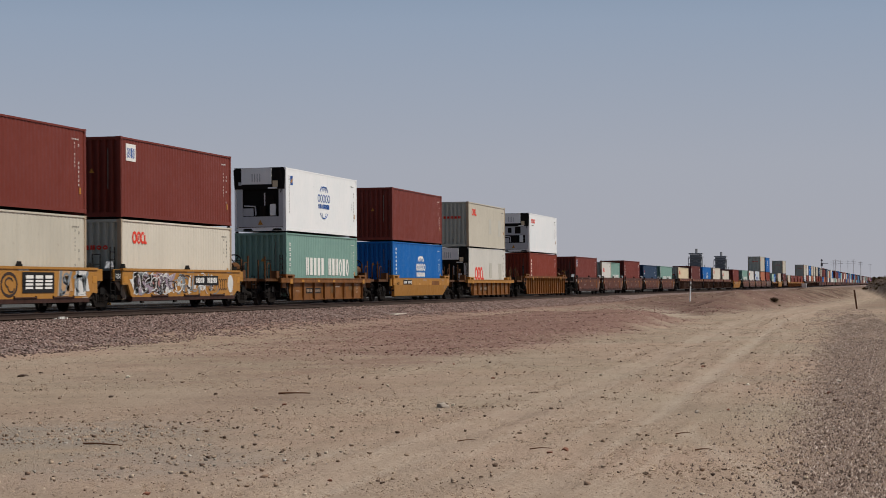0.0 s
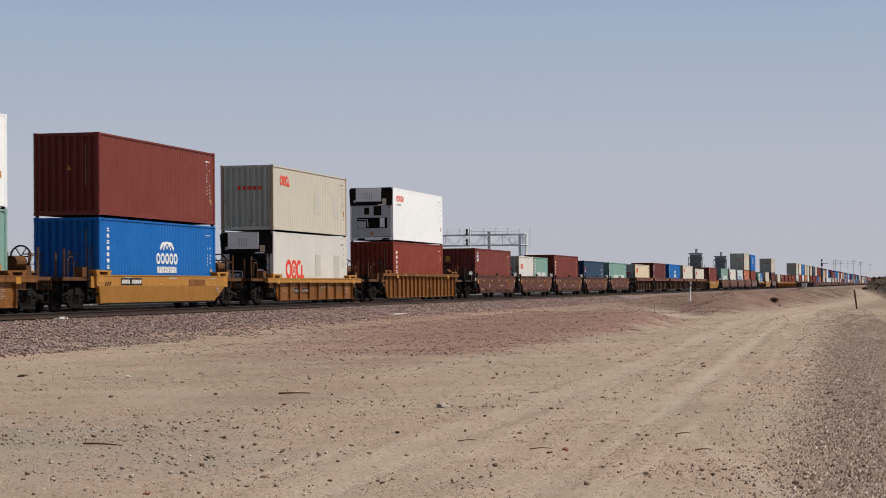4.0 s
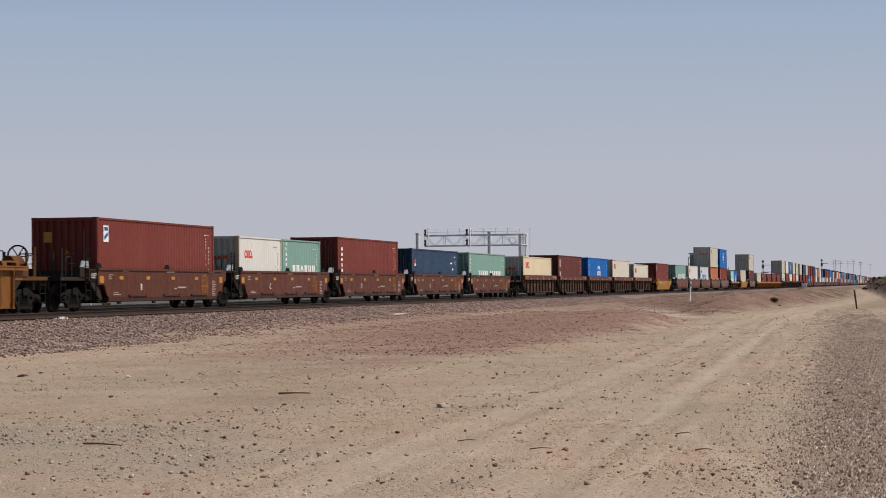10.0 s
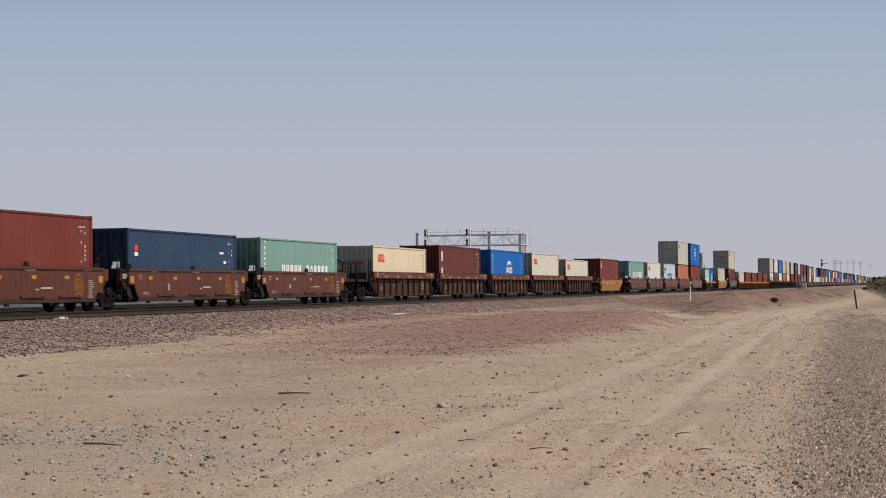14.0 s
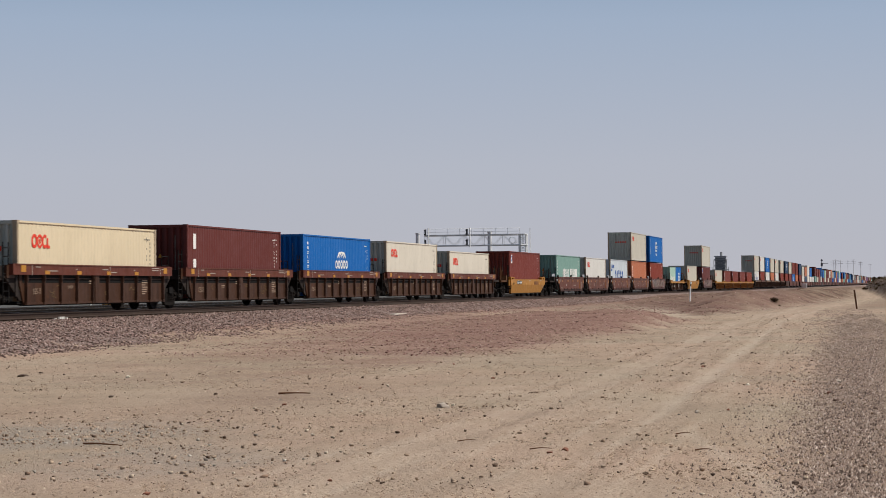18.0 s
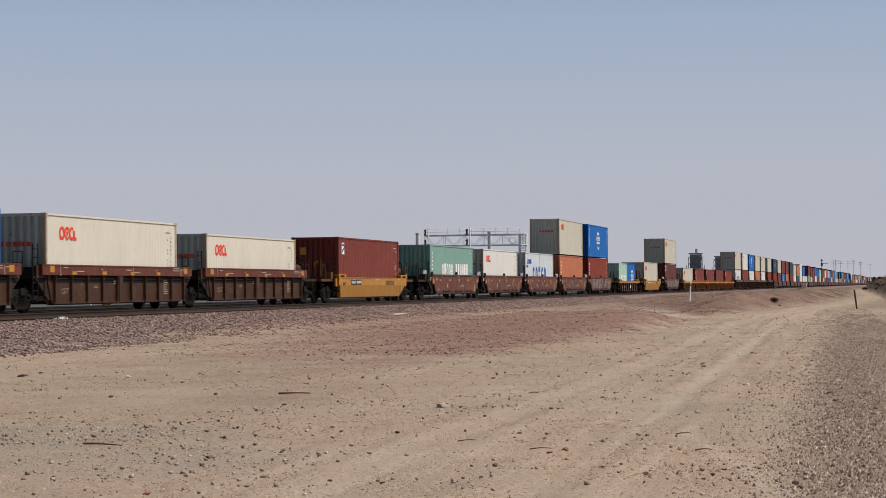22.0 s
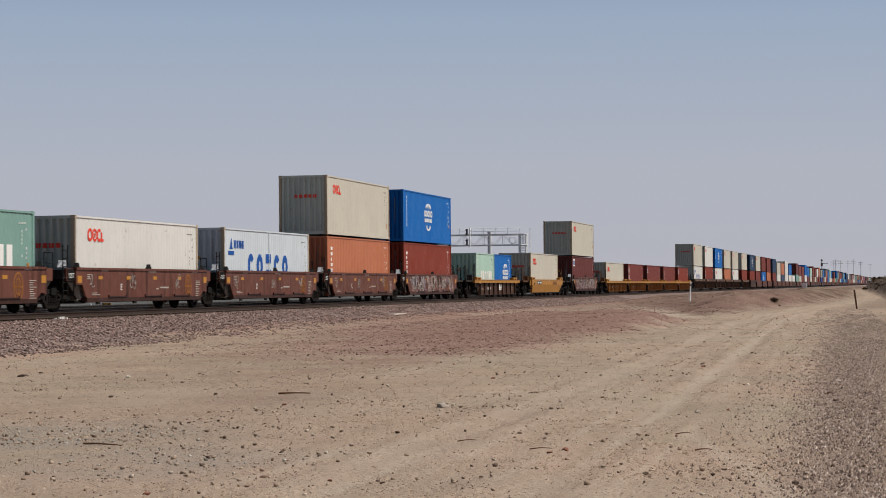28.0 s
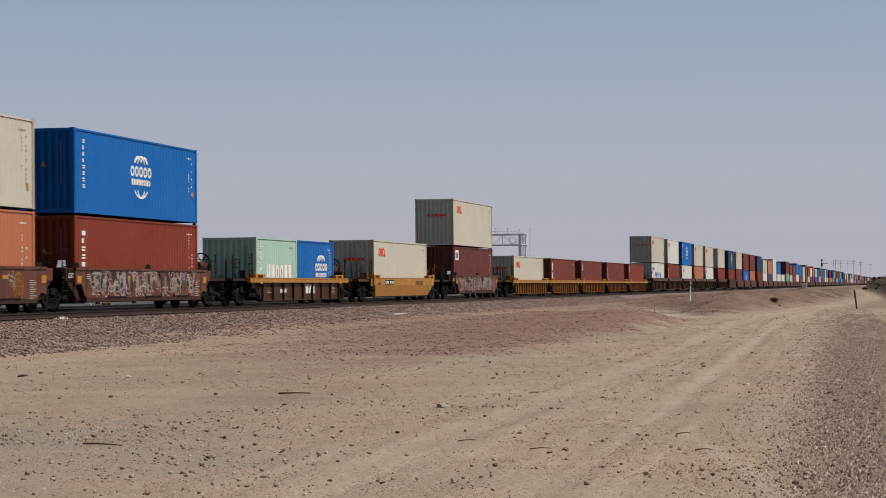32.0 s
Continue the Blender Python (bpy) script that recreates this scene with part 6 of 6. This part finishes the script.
while y0 < 2600:
    mat, hue = far_rnd.choice(((WELL_BROWN, "brown"), (WELL_UMBER, "dark brown"), (WELL_BROWN, "brown")))
    MOVERS.append(well_car(y0, "smooth", mat, f"{hue} steel well car far down the track", near=0))
    pair = NEXT[k] if k < len(NEXT) else (far_rnd.choice(FAR_COLOURS)[0], far_rnd.choice(FAR_COLOURS)[0] if far_rnd.random() > 0.2 else None)
    tall = HIGH if far_rnd.random() < 0.3 else LOW
    for cm, lift in zip(pair, (0, tall + 0.03)):
        if cm:
            load(y0, (f"{HUES.get(cm.name, 'painted')} steel container far down the train", cm, {"h": tall}), lift, 0)
    k += 1
    y0 += 15.5 if k % 5 else 19.0


# ---------------------------------------------------------------- beside and behind the line
def slanted(y, x):
    return ground_height(np.array([x], float), np.array([y], float))[0]


def on_ground(x, y):
    return float(slanted(y, x))


SIGNAL_DARK = plain("dark grey signal paint", (112, 112, 116), rough=0.8)


def signal_gantry():
    """A cantilever signal bridge over the tracks behind the train."""
    g = thing("signal_gantry", pose(-58.95, 317, 0), "grey galvanised steel cantilever signal bridge behind the tracks", "signal bridge")
    reach, low, high = -16.0, 8.25, 9.9
    for y in (-0.6, 0.6):
        for z in (low, high):
            part("chord", (Form().tube((reach, y, z), (0.7, y, z), 0.115, 8), GALV), g)
        n = 10
        for i in range(n):
            a, b = reach + (0 - reach) * i / n, reach + (0 - reach) * (i + 1) / n
            part("brace", (Form().tube((a, y, low if i % 2 else high), (b, y, high if i % 2 else low), 0.03), GALV), g)
        for i in range(0, n + 1, 2):
            a = reach - reach * i / n
            part("strut", (Form().tube((a, y, low), (a, y, high), 0.035), GALV), g)
    for i in range(9):
        a = reach + 15.6 * i / 8
        part("rail_post", (Form().tube((a, -0.75, high), (a, -0.75, high + 1.05), 0.03), GALV), g)
    for z in (0.55, 1.05):
        part("handrail", (Form().tube((reach, -0.75, high + z), (-0.4, -0.75, high + z), 0.03), GALV), g)
    part("walkway", (Form().box(reach, 0.4, -0.75, 0.75, high + 0.09, high + 0.14), GALV), g)
    for x in (-0.55, 0.55):
        for y in (-0.5, 0.5):
            part("leg", (Form().tube((x, y, 0), (x, y, high + 0.1), 0.11, 8), GALV), g)
    for i in range(12):
        z, s = 0.6 + 0.75 * i, 1 if i % 2 else -1
        part("leg_brace", (Form().tube((-0.55 * s, -0.55, z), (0.55 * s, -0.55, z + 0.75), 0.06), GALV), g)
        part("leg_brace", (Form().tube((-0.55 * s, 0.55, z + 0.75), (0.55 * s, 0.55, z), 0.05), GALV), g)
        part("leg_tie", (Form().tube((-0.55, -0.55, z), (0.55, -0.55, z), 0.04), GALV), g)
    part("access_ladder", (Form().tube((1.15, -0.3, 0), (1.15, -0.3, high + 1), 0.035).tube((1.15, 0.1, 0), (1.15, 0.1, high + 1), 0.035), GALV), g)
    for x in (reach + 0.3, reach + 7.1):
        for z in (low + 0.25, high + 0.25):
            head = part("signal_head", (Form().box(x - 0.16, x + 0.12, -1.0, -0.9, z - 0.2, z + 0.75), SIGNAL_DARK), g, None, "black signal head")
            part("hood", (Form().tube((x - 0.1, -1.25, z + 0.55), (x - 0.1, -1.0, z + 0.55), 0.11, 10), INK_BLACK), head)
            part("hood", (Form().tube((x - 0.1, -1.25, z - 0.05), (x - 0.1, -1.0, z - 0.05), 0.11, 10), INK_BLACK), head)
        part("bracket", (Form().tube((x + 0.42, -0.8, low - 0.3), (x + 0.42, -0.8, high + 1.2), 0.11, 8), GALV), g)
    ring_f = Form().lathe([(-0.08, 0.55), (0.08, 0.55), (0.08, 0.48), (-0.08, 0.48), (-0.08, 0.55)], 18, "y", (-1.6, -0.8, low + 0.75))
    part("cable_coil", (ring_f, GALV), g)
    return g


signal_gantry()
for x, top in ((-80.0, 10.6), (-67.6, 10.7)):
    p = tagged(new("concrete_column", Form().lathe([(0, 0.0), (0, 0.42), (top, 0.36), (top, 0.40), (top + 0.25, 0.40), (top + 0.25, 0.0)], 28, "z").mesh("concrete_column", POLE_GREY)), "grey round concrete column behind the tracks", "column", "round columns")
    p.matrix_basis = pose(x, 333, 0)


POLE_DARK = plain("grey plant steel", (128, 130, 134), rough=0.8)


PLANT_PALE = plain("dull grey plant steelwork", (150, 152, 156), rough=0.8)


def plant_tower(x, y, s, label):
    """A grey process tower with a wide deck and a stack."""
    g = thing("plant_tower", pose(x, y, 0), label, "tower", "towers of the plant")
    part("shell", (Form().box(-1.9 * s, 1.9 * s, -2, 2, 0, 12.2 * s), POLE_DARK), g)
    part("deck", (Form().box(-2.4 * s, 2.4 * s, -2.5, 2.5, 11.2 * s, 11.5 * s), PLANT_PALE), g)
    part("roof_deck", (Form().box(-2.3 * s, 2.3 * s, -2.4, 2.4, 12.3 * s, 12.7 * s), PLANT_PALE), g)
    part("stack", (Form().tube((0.2, 0, 12.6 * s), (0.2, 0, 14.2 * s), 0.45, 10), PLANT_PALE), g)
    for k in range(5):
        part("band", (Form().box(-2.0 * s, 2.0 * s, -2.1, 2.1, (3.5 + 1.7 * k) * s, (3.62 + 1.7 * k) * s), POLE_DARK), g)
    for xx in (-3.1, -2.4, 2.4, 3.1):
        part("leg", (Form().tube((xx * s, -2.2, 0), (xx * s, -2.2, (11 if abs(xx) < 3 else 8.5) * s), 0.12), PLANT_PALE), g)
    for k in range(4):
        for d in (-1, 1):
            part("brace", (Form().tube((-2.4 * s * d, -2.3, (3 + 2 * k) * s), (2.4 * s * d, -2.3, (5 + 2 * k) * s), 0.1), PLANT_PALE), g)
    for z in (4, 7.5):
        part("pipe", (Form().tube((-3.1 * s, -2.2, z * s), (3.1 * s, -2.2, z * s), 0.1), PLANT_PALE), g)
    return g


plant_tower(-70.0, 703, 1.0, "grey boxy plant tower with a stack, hazy")
plant_tower(-65.0, 743, 0.96, "grey boxy plant tower with a deck, hazy")




def signal_mast(x, y, h, base):
    g = thing("signal_mast", pose(x, y, base), "grey signal mast with a black round head", "railway signal", "signal masts")
    part("mast", (Form().tube((0, 0, 0), (0, 0, h), 0.1, 8), SIGNAL_DARK), g)
    part("signal_head", (Form().lathe([(0, 0.0), (0, 0.32), (0.08, 0.32), (0.08, 0)], 16, "y", (0, -0.3, h - 0.4)), SIGNAL_DARK), g)
    part("signal_head", (Form().box(-0.3, 0.3, -0.35, -0.1, h - 2.2, h - 1.2), SIGNAL_DARK), g)
    for z in (h - 1.4, h - 3.2):
        part("arm", (Form().box(-0.1, 1.9, -0.06, 0.06, z, z + 0.12), SIGNAL_DARK), g)
    part("platform", (Form().box(-0.6, 1.4, 0.1, 0.7, h - 3.3, h - 3.2), SIGNAL_DARK), g)
    part("ladder", (Form().tube((0.25, 0.2, 0), (0.25, 0.2, h - 3), 0.03).tube((0.6, 0.2, 0), (0.6, 0.2, h - 3), 0.03), SIGNAL_DARK), g)
    part("base_block", (Form().box(-0.4, 0.4, -0.4, 0.4, -0.4, 0.15), POLE_GREY), g)
    return g


signal_mast(-35.5, 530, 7.6, 0.4)
signal_mast(-24.4, 630, 8.9, on_ground(-24.4, 630))

cab = thing("equipment_cabinet", pose(-23.9, 506, on_ground(-23.9, 506)), "grey metal equipment cabinet beside the line", "cabinet")
part("body", (Form().box(-0.6, 0.6, -0.45, 0.45, 0.1, 1.25), GALV), cab)
part("roof", (Form().prism([(-0.68, 1.25), (0.68, 1.25), (0.6, 1.36), (-0.6, 1.36)], -0.52, 0.52, "y"), GALV), cab)
part("plinth", (Form().box(-0.55, 0.55, -0.4, 0.4, -0.3, 0.1), POLE_GREY), cab)
part("door", (Form().box(-0.5, 0.5, -0.47, -0.452, 0.18, 1.18), POLE_GREY), cab)


def utility_pole(x, y, h):
    g = thing("utility_pole", pose(x, y, 0), "wooden utility pole far off, paled for haze", "pole", "utility poles")
    part("pole", (Form().tube((0, 0, 0), (0, 0, h), 0.12, 7, 0.08), WOOD_HAZED), g)
    for z in (h - 0.8, h - 2.2):
        part("crossarm", (Form().box(-1.6, 1.6, -0.06, 0.06, z, z + 0.14), WOOD_HAZED), g)
    return g


for px, py, ph in ((-33, 1000, 13), (-36, 1120, 15), (-37, 1240, 16), (-35, 1330, 17), (-34, 1430, 18), (-36, 1530, 20), (-33, 1620, 19), (-36, 1790, 21), (-30, 1900, 20)):
    utility_pole(px, py, ph)

# posts beside the road
post = thing("fence_post", pose(-2.8, 126.0, on_ground(-2.8, 126.0) - 0.05, 0, -7, 0), "leaning rusty brown post beside the dirt road", "post")
part("shaft", (Form().prism([(-0.05, -0.04), (0.05, -0.04), (0.05, 0.04), (-0.05, 0.04)], -0.2, 1.2, "z"), POST_BROWN), post)
part("cap", (Form().box(-0.056, 0.056, -0.046, 0.046, 1.2, 1.25), POST_BROWN), post)
mark_y = 142.0
mark_x = -14.6
mark = thing("marker_post", pose(mark_x, mark_y, on_ground(mark_x, mark_y) - 0.05, 0, 3, 0), "thin white marker post on the bank", "post")
part("shaft", (Form().tube((0, 0, -0.2), (0, 0, 1.42), 0.05, 8), REEFER), mark)
part("band", (Form().tube((0, 0, 1.1), (0, 0, 1.25), 0.054, 8), INK_GREY), mark)

# low sign beyond the second track
sign = thing("low_sign", pose(-42.6, 104.2, 0.0), "small yellow board with a black cross beyond the tracks", "sign")
part("board", (Form().box(-0.26, 0.26, -0.02, 0.02, 0.55, 0.92), INK_GOLD), sign)
for a in (-1, 1):
    part("cross_bar", (Form().tube((-0.22, -0.03, 0.735 - 0.15 * a), (0.22, -0.03, 0.735 + 0.15 * a), 0.03), INK_BLACK), sign)
part("stake", (Form().box(-0.34, -0.28, -0.02, 0.02, 0, 0.95), POLE_GREY), sign)
stub = thing("white_marker", pose(-41.0, 97.9, 0.0), "short white marker leaning beyond the tracks", "marker")
part("stake", (Form().tube((0, 0, 0), (0.12, 0, 0.92), 0.035), INK_WHITE), stub)

# pale plates at the tie ends
for px, py, w in ((-26.9, 61.9, 1), (-26.9, 79.0, 0), (-26.9, 105.2, 0), (-26.9, 112.4, 0)):
    plate = thing("tie_marker", pose(px, py, RAIL - 0.30), "pale painted marker plates at the tie ends", "marker", "tie end markers")
    for k, (dx, hh) in enumerate(((-0.44, 0.14), (-0.12, 0.17), (0.03, 0.17), (0.18, 0.17), (0.46, 0.14)) if w else ((-0.12, 0.09), (0.12, 0.09))):
        part("plate", (Form().box(-0.03, 0.03, dx - (0.045 if w else 0.1), dx + (0.045 if w else 0.1), 0, hh), INK_WHITE if w else BOX_CREAM), plate)

plank = thing("pale_plank", pose(-25.2, 100.5, on_ground(-25.2, 100.5) + 0.02, 0, 0, 96), "pale weathered plank lying beside the ballast", "plank")
part("board", (Form().box(-2.2, 2.2, -0.12, 0.12, 0, 0.05), BOX_CREAM), plank)


# ---------------------------------------------------------------- rocks, sticks and scrub
def rock(x, y, r, mat, seed, label, flat=0.6):
    bm = bmesh.new()
    bmesh.ops.create_icosphere(bm, subdivisions=2 if r > 0.06 else 1, radius=r)
    for v in bm.verts:
        n = noise.noise(v.co / r * 0.9 + Vector((seed * 3.1, 0, 0)))
        n2 = noise.noise(v.co / r * 2.6 + Vector((0, seed * 1.7, 0)))
        v.co *= 1 + 0.6 * n + 0.45 * n2
        v.co.z *= flat
    me = bpy.data.meshes.new("rock")
    bm.to_mesh(me)
    bm.free()
    me.materials.append(mat)
    ob = new("rock", me)
    ob.matrix_basis = pose(x, y, on_ground(x, y) + r * flat * 0.45, 0, 0, seed * 47)
    return tagged(ob, label, "rock", "rocks on the dirt")


def rock_paint(name, rgb):
    m, nt, b = shade(name, 0.9)
    base = lin(*rgb, 1.0)
    c = mix(nt, ramp(nt, tex(nt, 9.0, 5), 0.3, 0.7), base, tuple(min(0.9, v * 1.5) for v in base))
    c = mix(nt, ramp(nt, tex(nt, 30.0, 4), 0.55, 0.7, 0, 0.6), c, tuple(v * 0.45 for v in base))
    nt.links.new(c, b.inputs["Base Color"])
    bump(nt, b, tex(nt, 22.0, 4), 0.6, 0.02)
    return m


ROCK_GREY, ROCK_RED, ROCK_DARK, ROCK_PALE = rock_paint("grey rock", (150, 140, 130)), rock_paint("red rock", (122, 84, 70)), rock_paint("dark rock", (84, 70, 62)), rock_paint("pale rock", (196, 186, 172))
rock(-6.0, 26.3, 0.075, ROCK_GREY, 1, "grey broken rock on the dirt", 0.75)
rock(-5.99, 26.9, 0.03, ROCK_PALE, 2, "pale stone behind a grey rock", 0.8)
rock(-3.2, 19.3, 0.035, ROCK_RED, 3, "small red rock on the dirt road", 0.8)
rock(-0.86, 16.3, 0.036, ROCK_DARK, 4, "dark rock beside the gravel", 0.6)
rock(-16.2, 35.5, 0.09, ROCK_DARK, 5, "dark flat clod on the dirt", 0.35)
rr = random.Random(9)
for i in range(46):
    d, a = rr.uniform(15, 44), radians(90 + 12.8) + rr.uniform(-0.21, 0.2)
    mat, hue = rr.choice(((ROCK_DARK, "dark brown"), (ROCK_GREY, "grey"), (ROCK_PALE, "pale"), (ROCK_RED, "reddish")))
    rock(d * math.cos(a), d * math.sin(a), rr.uniform(0.014, 0.03) * (0.6 + d / 40), mat, 10 + i, f"{hue} stone lying on the dirt", rr.uniform(0.5, 0.8))


def stick(x, y, length, turn, thick=0.02):
    f = Form()
    k = 6
    pts = [Vector((length * (i / k - 0.5), 0.03 * length * math.sin(i * 1.9 + x), thick + 0.012 * abs(math.sin(i * 2.7)))) for i in range(k + 1)]
    for i in range(k):
        f.tube(pts[i], pts[i + 1], thick * (1 - 0.09 * i), 6, thick * (1 - 0.09 * (i + 1)))
    ob = new("stick", f.mesh("stick", POST_BROWN))
    ob.matrix_basis = pose(x, y, on_ground(x, y) + 0.004, 0, 0, turn)
    return tagged(ob, "dry brown stick lying on the dirt", "stick", "sticks on the dirt")


stick(-9.0, 29.4, 0.5, -2, 0.017)
stick(-8.1, 19.7, 0.62, -30, 0.011)
stick(-3.45, 19.4, 0.22, 6, 0.006)
stick(-1.9, 19.6, 0.16, 10, 0.008)
stick(-2.3, 21.6, 0.17, 14, 0.007)
stick(-4.4, 20.4, 0.2, 30, 0.006)


def scrub_material(name, a, b_):
    m, nt, b = shade(name, 0.9)
    ge = nt.nodes.new("ShaderNodeNewGeometry")
    c = mix(nt, ge.outputs["Random Per Island"], lin(*a), lin(*b_))
    nt.links.new(c, b.inputs["Base Color"])
    return m


SCRUB = scrub_material("dry scrub", (82, 70, 55), (126, 110, 88))


def shrub_mesh(seed, n=260):
    r = random.Random(seed)
    f = Form()
    for _ in range(n):
        a, e = r.uniform(0, 6.28), r.uniform(0.1, 1.45)
        d = Vector((math.cos(a) * math.cos(e), math.sin(a) * math.cos(e), math.sin(e)))
        p, q = d * r.uniform(0.05, 0.5), d * r.uniform(0.6, 1.05) + Vector((r.uniform(-0.15, 0.15), r.uniform(-0.15, 0.15), r.uniform(-0.05, 0.2)))
        u = d.orthogonal().normalized() * r.uniform(0.015, 0.05)
        k = len(f.v)
        f.v += [tuple(p - u * 0.5), tuple(p + u * 0.5), tuple(q + u), tuple(q - u)]
        f.f.append([k, k + 1, k + 2, k + 3])
    return f.mesh("shrub", SCRUB, tidy=False)


SHRUBS = [shrub_mesh(s) for s in range(3)]
rr = random.Random(12)


def shrub(x, y, s):
    ob = new("shrub", SHRUBS[rr.randrange(3)])
    ob.matrix_basis = pose(x, y, on_ground(x, y) - 0.05, 0, 0, rr.uniform(0, 360)) @ Matrix.Diagonal((s, s, s * 0.75, 1))
    return tagged(ob, "dry brown desert shrub on the sandy mound", "shrub", "desert shrubs")


shrub(-9.1, 147.5, 0.45)
shrub(-8.5, 143, 0.2)
shrub(-12.9, 178, 0.3)
for i in range(120):
    y = 172 + 330 * rr.random() ** 1.3
    shrub(float(mound_foot(y)) + 1.1 + 4.0 * rr.random() ** 1.2, y, rr.uniform(0.14, 0.32) * (0.55 + y / 480))
for i in range(60):
    y = rr.uniform(330, 640)
    shrub(float(mound_foot(y)) + rr.uniform(0.2, 7.0), y, rr.uniform(0.5, 1.0))


# ---------------------------------------------------------------- what moves
def motions():
    times = [0, 4, 8, 12, 16, 20, 24, 28, 32]
    for ob in MOVERS:
        x, y, z = ob.matrix_basis.translation
        walk(ob, [(t, pose(x, y - gone(t), z)) for t in times])
    # the wheels roll on the rails: 0.46 m radius
    for wheels, along in WHEELSETS:
        walk(wheels, [(i / FPS, pose(0, along, 0.46, math.degrees(gone(i / FPS) / 0.46))) for i in range(32 * FPS + 1)])


motions()
